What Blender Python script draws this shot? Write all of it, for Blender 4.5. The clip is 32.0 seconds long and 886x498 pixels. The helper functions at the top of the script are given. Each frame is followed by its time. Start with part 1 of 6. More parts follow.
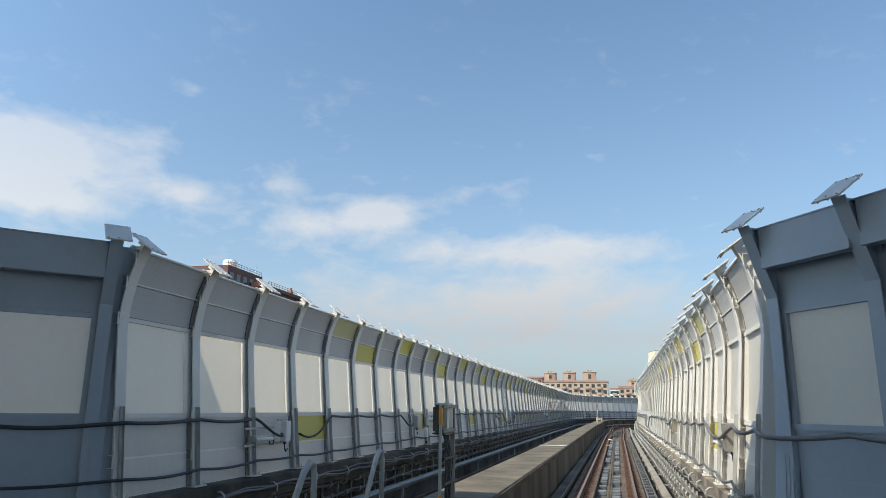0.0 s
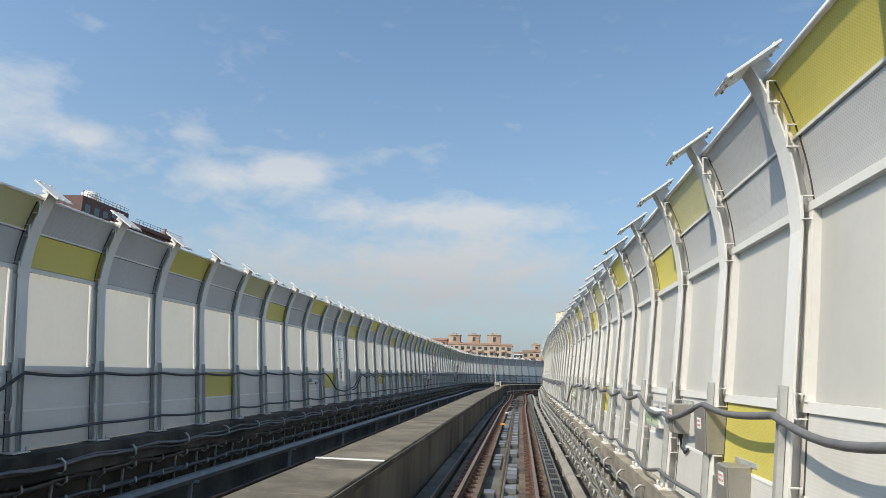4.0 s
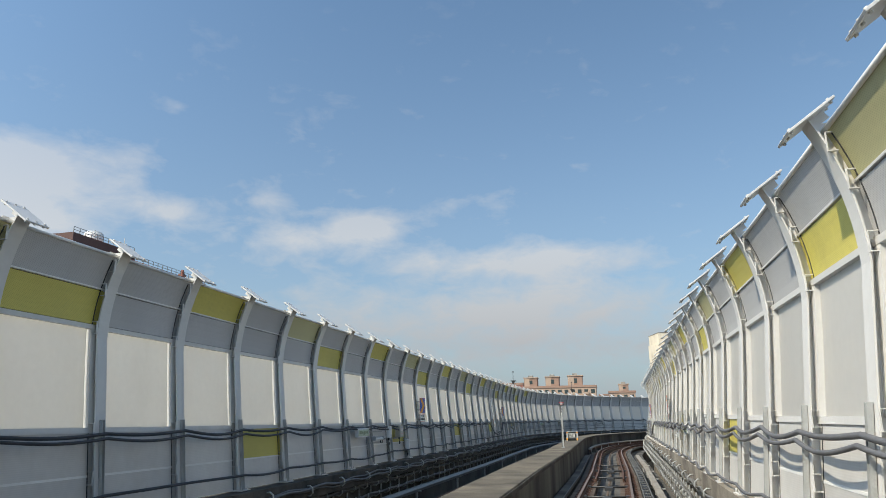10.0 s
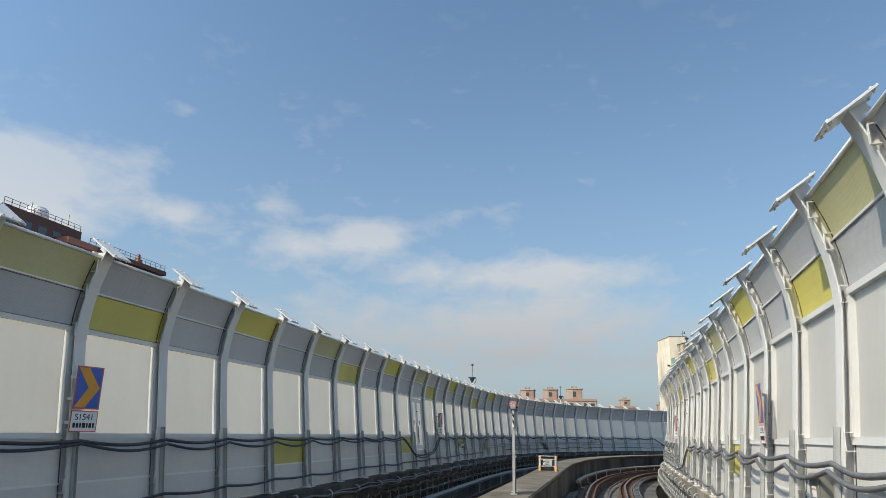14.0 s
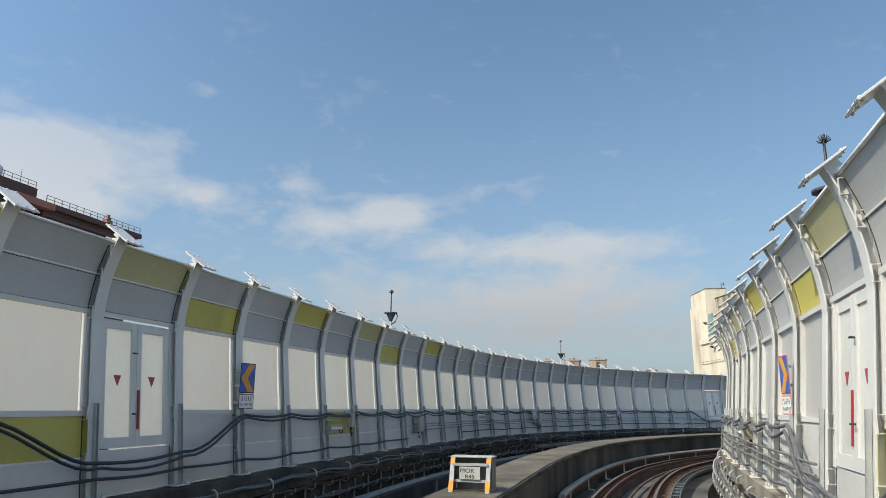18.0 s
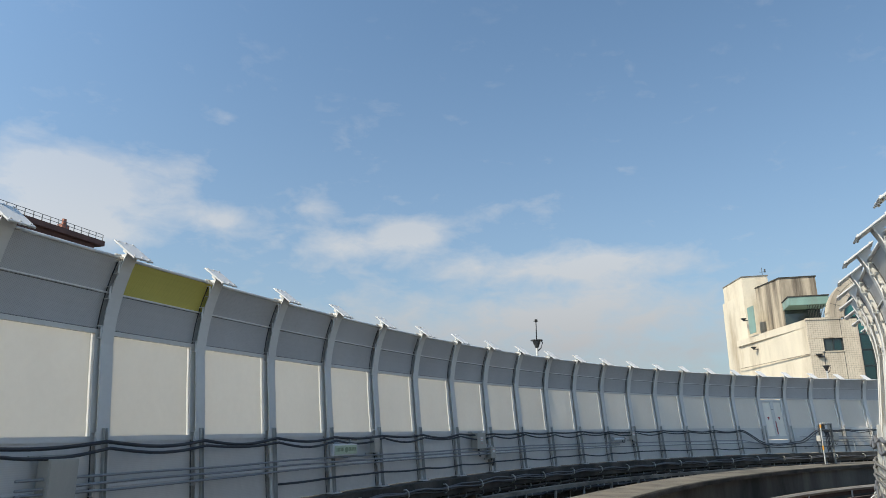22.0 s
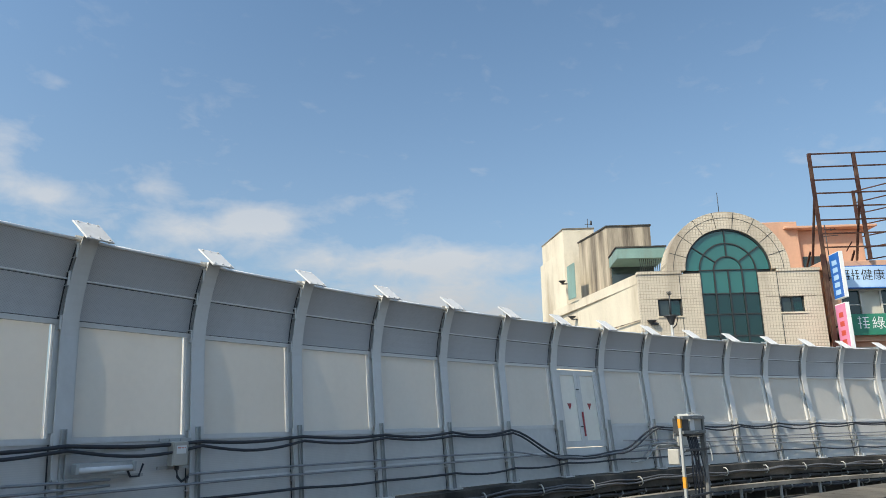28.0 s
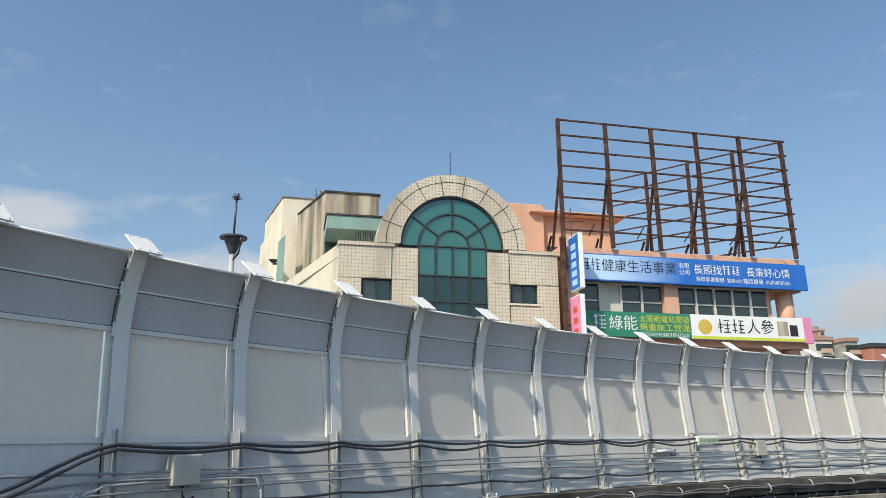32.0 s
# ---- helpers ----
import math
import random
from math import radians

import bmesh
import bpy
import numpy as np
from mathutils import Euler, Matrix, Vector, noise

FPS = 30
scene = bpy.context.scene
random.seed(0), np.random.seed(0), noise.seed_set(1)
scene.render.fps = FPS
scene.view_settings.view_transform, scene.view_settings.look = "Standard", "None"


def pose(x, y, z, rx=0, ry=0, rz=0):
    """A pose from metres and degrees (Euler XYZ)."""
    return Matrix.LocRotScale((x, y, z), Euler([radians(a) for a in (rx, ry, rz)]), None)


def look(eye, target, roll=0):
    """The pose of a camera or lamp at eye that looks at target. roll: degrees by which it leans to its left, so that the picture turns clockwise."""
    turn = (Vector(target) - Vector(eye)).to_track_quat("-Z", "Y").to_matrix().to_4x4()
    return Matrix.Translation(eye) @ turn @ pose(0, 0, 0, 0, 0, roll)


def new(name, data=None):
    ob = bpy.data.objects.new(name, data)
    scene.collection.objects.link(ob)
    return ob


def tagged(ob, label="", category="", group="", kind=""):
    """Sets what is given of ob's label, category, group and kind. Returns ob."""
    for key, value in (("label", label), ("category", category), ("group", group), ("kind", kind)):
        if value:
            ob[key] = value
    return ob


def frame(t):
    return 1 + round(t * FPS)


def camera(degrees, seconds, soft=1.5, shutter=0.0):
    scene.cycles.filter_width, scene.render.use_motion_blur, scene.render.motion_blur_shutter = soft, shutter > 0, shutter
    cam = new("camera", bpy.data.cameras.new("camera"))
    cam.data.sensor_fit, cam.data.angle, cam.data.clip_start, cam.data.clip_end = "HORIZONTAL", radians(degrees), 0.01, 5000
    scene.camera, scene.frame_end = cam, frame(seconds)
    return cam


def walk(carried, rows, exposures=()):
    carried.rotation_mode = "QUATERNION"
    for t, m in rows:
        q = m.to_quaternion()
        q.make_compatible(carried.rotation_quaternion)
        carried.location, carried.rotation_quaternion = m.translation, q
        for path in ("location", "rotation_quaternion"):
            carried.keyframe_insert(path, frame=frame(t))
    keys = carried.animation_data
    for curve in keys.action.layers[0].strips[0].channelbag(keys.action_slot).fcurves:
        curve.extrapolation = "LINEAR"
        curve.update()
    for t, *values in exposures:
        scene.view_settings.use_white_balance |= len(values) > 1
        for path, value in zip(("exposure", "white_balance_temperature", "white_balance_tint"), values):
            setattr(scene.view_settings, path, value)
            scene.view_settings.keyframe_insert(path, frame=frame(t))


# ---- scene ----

# The camera: seconds, x, y, z, yaw, pitch, lean
ROWS = [
    (0, 6.771, -87.262, 2.257, 14.15, 13.14, -0.70),
    (0.5, 6.769, -85.395, 2.257, 13.69, 13.58, -0.17),
    (1, 6.764, -83.469, 2.257, 13.37, 13.56, -0.11),
    (1.5, 6.800, -81.499, 2.249, 11.81, 13.22, -0.59),
    (2, 6.835, -79.420, 2.240, 9.46, 12.87, -0.72),
    (2.5, 6.830, -77.135, 2.253, 9.26, 12.42, -0.18),
    (3, 6.824, -74.724, 2.265, 9.36, 12.02, -0.26),
    (3.5, 6.813, -72.270, 2.256, 8.35, 11.44, -0.25),
    (4, 6.799, -69.830, 2.246, 6.71, 10.18, -1.97),
    (4.5, 6.788, -67.373, 2.236, 5.99, 10.72, -0.46),
    (6.5, 6.737, -57.237, 2.197, 6.22, 11.33, -0.08),
    (7, 6.726, -54.725, 2.187, 7.01, 11.69, -0.12),
    (7.5, 6.702, -52.154, 2.173, 7.90, 12.33, -0.08),
    (8, 6.681, -49.643, 2.158, 9.11, 12.34, 0.03),
    (8.5, 6.659, -47.227, 2.143, 10.22, 12.42, 0.10),
    (9, 6.637, -44.921, 2.129, 10.76, 12.90, 1.00),
    (9.5, 6.638, -42.675, 2.141, 12.07, 13.58, 1.39),
    (10, 6.650, -40.453, 2.153, 13.01, 14.16, 0.78),
    (10.5, 6.662, -38.241, 2.164, 13.81, 14.58, 0.41),
    (11, 6.676, -36.029, 2.177, 14.39, 14.45, 0.21),
    (11.5, 6.688, -33.894, 2.183, 13.99, 14.79, 0.16),
    (12, 6.700, -31.808, 2.190, 13.34, 15.31, 0.25),
    (12.5, 6.712, -29.803, 2.197, 12.86, 15.42, 0.24),
    (13, 6.714, -27.822, 2.207, 12.94, 15.32, -0.19),
    (13.5, 6.716, -25.867, 2.217, 13.26, 15.03, -1.23),
    (15.5, 6.847, -17.944, 2.258, 14.26, 15.21, -0.11),
    (16, 6.940, -15.918, 2.269, 14.57, 13.88, -0.13),
    (16.5, 7.033, -13.903, 2.280, 15.33, 12.26, -0.42),
    (17, 7.125, -11.908, 2.291, 15.44, 11.91, -0.92),
    (17.5, 7.120, -9.845, 2.259, 15.24, 12.34, -0.74),
    (18, 7.074, -7.818, 2.226, 15.42, 12.97, -0.48),
    (18.5, 7.080, -5.801, 2.236, 15.78, 13.68, 0.04),
    (19, 7.087, -3.879, 2.245, 16.03, 14.13, 0.40),
    (19.5, 7.072, -2.040, 2.235, 16.24, 14.10, 0.49),
    (20, 7.056, -0.162, 2.226, 16.32, 14.11, 0.42),
    (20.5, 7.054, 1.713, 2.216, 16.31, 14.37, 0.45),
    (21, 7.054, 3.544, 2.207, 16.29, 14.55, 0.57),
    (21.5, 7.056, 5.338, 2.211, 16.59, 14.59, 0.71),
    (22, 7.064, 7.067, 2.216, 16.91, 14.67, 0.28),
    (22.5, 7.083, 8.758, 2.219, 16.72, 14.61, 0.70),
    (23, 7.112, 10.454, 2.225, 16.37, 14.68, 0.69),
    (23.5, 7.208, 12.169, 2.234, 15.94, 14.66, 0.82),
    (24, 7.336, 13.869, 2.243, 15.45, 14.40, 0.87),
    (24.5, 7.500, 15.545, 2.251, 14.61, 14.21, 1.05),
    (25, 7.713, 17.129, 2.258, 13.38, 14.41, 1.18),
    (25.5, 7.965, 18.653, 2.263, 12.37, 14.15, 0.96),
    (27.5, 9.639, 24.358, 2.286, 6.26, 13.83, 0.49),
    (28, 10.201, 25.645, 2.291, 4.14, 14.00, 0.67),
    (28.5, 10.811, 26.988, 2.263, 1.64, 13.87, 0.77),
    (29, 11.478, 28.304, 2.236, -0.57, 13.87, 0.68),
    (29.5, 12.195, 29.496, 2.218, -2.90, 13.99, 0.57),
    (30, 12.966, 30.648, 2.201, -5.17, 14.08, 0.29),
    (30.5, 13.759, 31.832, 2.184, -7.37, 14.55, 0.25),
    (31, 14.589, 32.961, 2.167, -9.23, 14.94, 0.31),
    (31.5, 15.461, 34.085, 2.143, -10.80, 15.03, 0.00),
    (32, 16.377, 35.136, 2.129, -12.35, 15.36, 0.14),
]
cam = camera(66.0, 32.0, soft=0.8)


def held(x, y, z, yaw, pitch, lean):
    return pose(x, y, z, 90 + pitch, 0, yaw) @ pose(0, 0, 0, 0, 0, -lean)


walk(cam, [(t, held(*r)) for t, *r in ROWS], exposures=[(0, 0.2), (1.0, 0.06), (7.0, 0.04), (10.0, -0.05), (24.0, -0.05), (28.0, 0.0), (29.3, 0.05), (32.0, -0.04)])

# World and sun
SUN_EL, SUN_AZ = radians(45), radians(227.5)   # azimuth clockwise from +y
world = bpy.data.worlds.new("world")
scene.world = world
world.use_nodes = True
wn, wl = world.node_tree.nodes, world.node_tree.links
wn.clear()
w_out = wn.new("ShaderNodeOutputWorld")
w_bg = wn.new("ShaderNodeBackground")
sky = wn.new("ShaderNodeTexSky")
sky.sky_type, sky.sun_disc = "NISHITA", False
sky.sun_elevation, sky.sun_rotation = SUN_EL, SUN_AZ
sky.air_density, sky.dust_density, sky.ozone_density = 1.0, 1.1, 1.2
w_bg.inputs["Strength"].default_value = 0.15
w_co = wn.new("ShaderNodeTexCoord")
w_sep = wn.new("ShaderNodeSeparateXYZ")
wl.new(w_co.outputs["Generated"], w_sep.inputs[0])


def wmath(op, a, b=None, clamp=False):
    n = wn.new("ShaderNodeMath")
    n.operation, n.use_clamp = op, clamp
    for k, v in enumerate((a, b)):
        if v is None:
            continue
        if isinstance(v, (int, float)):
            n.inputs[k].default_value = v
        else:
            wl.new(v, n.inputs[k])
    return n.outputs[0]


# the sky's own hue, a pale haze towards the horizon and thin drifting clouds
def wmix(fac, a, b, kind="MIX"):
    n = wn.new("ShaderNodeMixRGB")
    n.blend_type = kind
    for k, v in enumerate((fac, a, b)):
        if isinstance(v, (int, float)):
            n.inputs[k].default_value = v
        elif isinstance(v, tuple):
            n.inputs[k].default_value = (*v, 1)
        else:
            wl.new(v, n.inputs[k])
    return n.outputs[0]


azim = wmath("ARCTAN2", w_sep.outputs[0], w_sep.outputs[1])
elev = wmath("ARCSINE", w_sep.outputs[2])
w_vec = wn.new("ShaderNodeCombineXYZ")
wl.new(azim, w_vec.inputs[0])
wl.new(wmath("MULTIPLY", elev, 2.0), w_vec.inputs[1])


def wnoise(scale, detail, rough, offset):
    mp = wn.new("ShaderNodeMapping")
    mp.inputs["Location"].default_value = (offset, offset * 0.37, 0.0)
    wl.new(w_vec.outputs[0], mp.inputs[0])
    no = wn.new("ShaderNodeTexNoise")
    no.inputs["Scale"].default_value, no.inputs["Detail"].default_value, no.inputs["Roughness"].default_value = scale, detail, rough
    no.inputs["Distortion"].default_value = 0.3
    wl.new(mp.outputs[0], no.inputs[0])
    return no.outputs[0]


def bank(az, el, saz, sel, amp):
    """A soft heap of cloud about a bearing and a height, in degrees."""
    a = wmath("DIVIDE", wmath("SUBTRACT", azim, radians(az)), radians(saz))
    b = wmath("DIVIDE", wmath("SUBTRACT", elev, radians(el)), radians(sel))
    q = wmath("ADD", wmath("MULTIPLY", a, a), wmath("MULTIPLY", b, b))
    return wmath("MULTIPLY", wmath("EXPONENT", wmath("MULTIPLY", q, -0.5)), amp)


heaps = bank(-46.5, 18.2, 4.4, 1.5, 1.05)
for q in ((-47.5, 14.7, 4.2, 1.1, 0.70), (-36, 16.4, 3.0, 0.9, 0.55), (-36, 24.6, 0.9, 0.35, 0.30), (-38.7, 20.0, 1.2, 1.0, 0.34), (-24.5, 14.7, 4.6, 0.8, 0.58),
          (-19.8, 16.1, 2.6, 0.75, 0.72), (-28.6, 17.8, 1.6, 0.6, 0.34), (-11, 18.0, 2.8, 0.75, 0.34), (-14.8, 13.2, 3.0, 0.7, 0.40), (-5, 13.0, 4.2, 0.8, 0.62),
          (-6, 8.4, 9.5, 3.2, 0.60), (-26.6, 9.8, 4.0, 0.9, 0.26), (-20.8, 7.8, 4.5, 0.9, 0.22), (-20, 16.5, 2.2, 1.2, 0.2), (7.2, 34.6, 1.6, 0.7, 0.40),
          (12.6, 35.0, 0.8, 0.9, 0.34), (45.5, 9.2, 2.2, 1.4, 0.85), (40, 7.6, 3.0, 0.8, 0.35), (75, 12, 20, 3, 0.4), (160, 15, 40, 4, 0.5), (-110, 14, 30, 4, 0.5)):
    heaps = wmath("ADD", heaps, bank(*q))
broken = wmath("SUBTRACT", wmath("ADD", wmath("MULTIPLY", wnoise(15.0, 8.0, 0.60, 2.3), 1.15), wmath("MULTIPLY", wnoise(4.5, 4.0, 0.5, 6.1), 0.5)), 0.83)
cover = wmath("MULTIPLY", wmath("SUBTRACT", wmath("ADD", heaps, broken), 0.10), 1.75, True)
cover = wmath("MULTIPLY", wmath("MULTIPLY", cover, wmath("SUBTRACT", 1.15, wmath("MULTIPLY", elev, 1.7), True)), 0.95)
haze = wmath("MULTIPLY", wmath("EXPONENT", wmath("MULTIPLY", wmath("MAXIMUM", elev, 0.0), -4.4)), 0.96)
tone = wmix(1.0, sky.outputs[0], (0.89, 1.085, 1.12), "MULTIPLY")
toward = wn.new("ShaderNodeVectorMath")
toward.operation = "DOT_PRODUCT"
toward.inputs[1].default_value = (math.cos(SUN_EL) * math.sin(SUN_AZ), math.cos(SUN_EL) * math.cos(SUN_AZ), math.sin(SUN_EL))
wl.new(w_co.outputs["Generated"], toward.inputs[0])
glow = wmath("MAXIMUM", toward.outputs["Value"], 0.0)
glow = wmath("ADD", 1.0, wmath("MULTIPLY", wmath("MULTIPLY", glow, glow), 0.65))
tone = wmix(haze, tone, (2.38, 2.70, 3.10))
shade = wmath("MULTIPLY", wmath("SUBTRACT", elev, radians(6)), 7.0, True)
tone = wmix(cover, tone, wmix(shade, (3.3, 3.35, 3.45), (4.9, 4.87, 4.8)))
# haze and cloud scatter more light forward, round the sun
w_sc = wn.new("ShaderNodeVectorMath")
w_sc.operation = "SCALE"
wl.new(tone, w_sc.inputs[0])
wl.new(glow, w_sc.inputs["Scale"])
wl.new(w_sc.outputs[0], w_bg.inputs[0])
wl.new(w_bg.outputs[0], w_out.inputs[0])

sun_data = bpy.data.lights.new("sun", "SUN")
sun_data.energy, sun_data.angle, sun_data.color = 4.7, radians(0.53), (1.0, 0.895, 0.71)
sun = new("sun", sun_data)
sun.matrix_world = look((0, 0, 60), (0 - math.sin(SUN_AZ) * 50, -math.cos(SUN_AZ) * 50, 60 - 50 * math.tan(SUN_EL)))

# Materials


def material(name, color, rough=0.6, metal=0.0, scale=3.0, vary=0.15, bump=0.0, bump_scale=40.0, per=0.0, dirt=None, dirt_at=0.62,
             streak=0.0, spec=0.5, lines=0.0, holes=0.0):
    """A surface with two scales of variation, grime with a shape of its own, streaks and fine relief."""
    m = bpy.data.materials.new(name)
    m.use_nodes = True
    n, l = m.node_tree.nodes, m.node_tree.links
    b = n["Principled BSDF"]
    b.inputs["Roughness"].default_value, b.inputs["Metallic"].default_value = rough, metal
    b.inputs["Specular IOR Level"].default_value = spec
    geo = n.new("ShaderNodeNewGeometry")
    big = n.new("ShaderNodeTexNoise")
    big.inputs["Scale"].default_value, big.inputs["Detail"].default_value = scale, 5.0
    fine = n.new("ShaderNodeTexNoise")
    fine.inputs["Scale"].default_value, fine.inputs["Detail"].default_value = scale * 11, 3.0
    vec = geo.outputs["Position"]
    if streak:
        mp = n.new("ShaderNodeMapping")
        mp.inputs["Scale"].default_value = (1, 1, streak)
        l.new(vec, mp.inputs[0])
        vec = mp.outputs[0]
    l.new(vec, big.inputs[0])
    l.new(geo.outputs["Position"], fine.inputs[0])
    add = n.new("ShaderNodeMath")
    add.operation = "MULTIPLY_ADD"
    l.new(fine.outputs[0], add.inputs[0])
    add.inputs[1].default_value = 0.4
    l.new(big.outputs[0], add.inputs[2])
    ramp = n.new("ShaderNodeMapRange")
    ramp.inputs[1].default_value, ramp.inputs[2].default_value = 0.4, 1.0
    ramp.inputs[3].default_value, ramp.inputs[4].default_value = 1 - vary, 1 + vary
    l.new(add.outputs[0], ramp.inputs[0])
    val = ramp.outputs[0]
    if per:
        info = n.new("ShaderNodeObjectInfo")
        pr = n.new("ShaderNodeMapRange")
        pr.inputs[3].default_value, pr.inputs[4].default_value = 1 - per, 1 + per
        l.new(info.outputs["Random"], pr.inputs[0])
        mul = n.new("ShaderNodeMath")
        mul.operation = "MULTIPLY"
        l.new(val, mul.inputs[0])
        l.new(pr.outputs[0], mul.inputs[1])
        val = mul.outputs[0]
    hsv = n.new("ShaderNodeHueSaturation")
    hsv.inputs["Color"].default_value = (*color, 1)
    l.new(val, hsv.inputs["Value"])
    col = hsv.outputs[0]
    if dirt:
        dn = n.new("ShaderNodeTexNoise")
        dn.inputs["Scale"].default_value, dn.inputs["Detail"].default_value = scale * 0.55, 7.0
        dn.inputs["Roughness"].default_value = 0.62
        l.new(vec, dn.inputs[0])
        dr = n.new("ShaderNodeMapRange")
        dr.inputs[1].default_value, dr.inputs[2].default_value = dirt_at - 0.12, dirt_at + 0.13
        l.new(dn.outputs[0], dr.inputs[0])
        dm = n.new("ShaderNodeMixRGB")
        l.new(dr.outputs[0], dm.inputs[0])
        l.new(col, dm.inputs[1])
        dm.inputs[2].default_value = (*dirt, 1)
        col = dm.outputs[0]
    if lines:
        # fine pressed ribs that run level along a sheet
        sp = n.new("ShaderNodeSeparateXYZ")
        l.new(geo.outputs["Position"], sp.inputs[0])
        rib = n.new("ShaderNodeMath")
        rib.operation = "MULTIPLY"
        rib.inputs[1].default_value = 2 * math.pi / lines
        l.new(sp.outputs[2], rib.inputs[0])
        sn = n.new("ShaderNodeMath")
        sn.operation = "SINE"
        l.new(rib.outputs[0], sn.inputs[0])
        rm = n.new("ShaderNodeMapRange")
        rm.inputs[1].default_value, rm.inputs[2].default_value = -1.0, 1.0
        rm.inputs[3].default_value, rm.inputs[4].default_value = 0.95, 1.0
        l.new(sn.outputs[0], rm.inputs[0])
        hl_ = n.new("ShaderNodeHueSaturation")
        l.new(col, hl_.inputs["Color"])
        l.new(rm.outputs[0], hl_.inputs["Value"])
        col = hl_.outputs[0]
    if holes:
        # a sheet punched with staggered rows of small holes
        tc = n.new("ShaderNodeTexCoord")
        sq = n.new("ShaderNodeSeparateXYZ")
        l.new(tc.outputs["Object"], sq.inputs[0])
        waves = []
        for ax in (1, 2):
            k_ = n.new("ShaderNodeMath")
            k_.operation = "MULTIPLY"
            k_.inputs[1].default_value = 2 * math.pi / holes
            l.new(sq.outputs[ax], k_.inputs[0])
            w_ = n.new("ShaderNodeMath")
            w_.operation = "SINE"
            l.new(k_.outputs[0], w_.inputs[0])
            waves.append(w_.outputs[0])
        pm = n.new("ShaderNodeMath")
        pm.operation = "MULTIPLY"
        l.new(waves[0], pm.inputs[0])
        l.new(waves[1], pm.inputs[1])
        pr_ = n.new("ShaderNodeMapRange")
        pr_.inputs[1].default_value, pr_.inputs[2].default_value = 0.30, 0.55
        pr_.inputs[3].default_value, pr_.inputs[4].default_value = 1.0, 0.80
        l.new(pm.outputs[0], pr_.inputs[0])
        hp = n.new("ShaderNodeHueSaturation")
        l.new(col, hp.inputs["Color"])
        l.new(pr_.outputs[0], hp.inputs["Value"])
        col = hp.outputs[0]
    l.new(col, b.inputs["Base Color"])
    if bump:
        bn = n.new("ShaderNodeTexNoise")
        bn.inputs["Scale"].default_value, bn.inputs["Detail"].default_value = bump_scale, 4.0
        l.new(geo.outputs["Position"], bn.inputs[0])
        bp = n.new("ShaderNodeBump")
        bp.inputs["Strength"].default_value, bp.inputs["Distance"].default_value = bump, 0.02
        l.new(bn.outputs[0], bp.inputs["Height"])
        l.new(bp.outputs[0], b.inputs["Normal"])
    return m


def translucent(name, color, through_color, share=0.5, lines=0.0):
    """A milky sheet that lets light through."""
    m = material(name, color, 0.35, vary=0.12, scale=0.9, per=0.06, dirt=(0.50, 0.47, 0.41), dirt_at=0.70, streak=0.4, lines=lines)
    n, l = m.node_tree.nodes, m.node_tree.links
    out = [k for k in n if k.type == "OUTPUT_MATERIAL"][0]
    tr = n.new("ShaderNodeBsdfTranslucent")
    tr.inputs[0].default_value = (*through_color, 1)
    mx = n.new("ShaderNodeMixShader")
    mx.inputs[0].default_value = share
    l.new(n["Principled BSDF"].outputs[0], mx.inputs[1])
    l.new(tr.outputs[0], mx.inputs[2])
    l.new(mx.outputs[0], out.inputs[0])
    return m


M_STEEL = material("white_paint_steel", (0.655, 0.645, 0.62), 0.45, scale=1.2, vary=0.07, bump=0.03, dirt=(0.46, 0.44, 0.40), dirt_at=0.72, streak=0.3)
M_SHEET = material("perforated_white_sheet", (0.47, 0.467, 0.465), 0.5, scale=1.0, vary=0.10, per=0.05, holes=0.03, dirt=(0.42, 0.42, 0.40), dirt_at=0.68, streak=0.35)
M_YELLOW = material("perforated_yellow_sheet", (0.60, 0.525, 0.12), 0.5, scale=1.0, vary=0.1, per=0.08, holes=0.03, dirt=(0.40, 0.34, 0.08), dirt_at=0.72, streak=0.35)
M_OLIVE = material("perforated_pale_yellow_sheet", (0.50, 0.47, 0.25), 0.5, scale=1.0, vary=0.1, per=0.06, holes=0.03, dirt=(0.38, 0.35, 0.18), dirt_at=0.7, streak=0.35)
M_PANE = translucent("milky_pane", (0.66, 0.64, 0.60), (0.97, 0.94, 0.88), 0.48)
M_BASE = translucent("white_ribbed_sheet", (0.635, 0.625, 0.60), (0.85, 0.86, 0.86), 0.04, lines=0.024)
# grey paint of the older bays, darkened and blued for the station's shade
M_SHADEDPAINT = material("shaded_old_paint", (0.34, 0.40, 0.47), 0.5, scale=1.2, vary=0.10, bump=0.03, dirt=(0.22, 0.25, 0.28), dirt_at=0.70, streak=0.3)
# near-black that stands in for the shade inside narrow gaps
M_GAPSHADE = material("dark_rubber_gasket", (0.05, 0.05, 0.052), 0.7, scale=6, vary=0.2)
M_DOORPANE = translucent("white_door_pane", (0.84, 0.82, 0.77), (0.97, 0.95, 0.88), 0.42)
M_CONC = material("concrete", (0.30, 0.29, 0.26), 0.85, scale=0.9, vary=0.22, bump=0.3, bump_scale=30, dirt=(0.10, 0.095, 0.085), dirt_at=0.6)
M_CONC_DARK = material("sooty_concrete", (0.12, 0.116, 0.105), 0.9, scale=1.3, vary=0.3, bump=0.3, bump_scale=30, dirt=(0.035, 0.034, 0.033), dirt_at=0.56)
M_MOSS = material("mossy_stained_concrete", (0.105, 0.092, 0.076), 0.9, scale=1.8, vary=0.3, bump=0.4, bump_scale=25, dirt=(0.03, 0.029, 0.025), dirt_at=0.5)
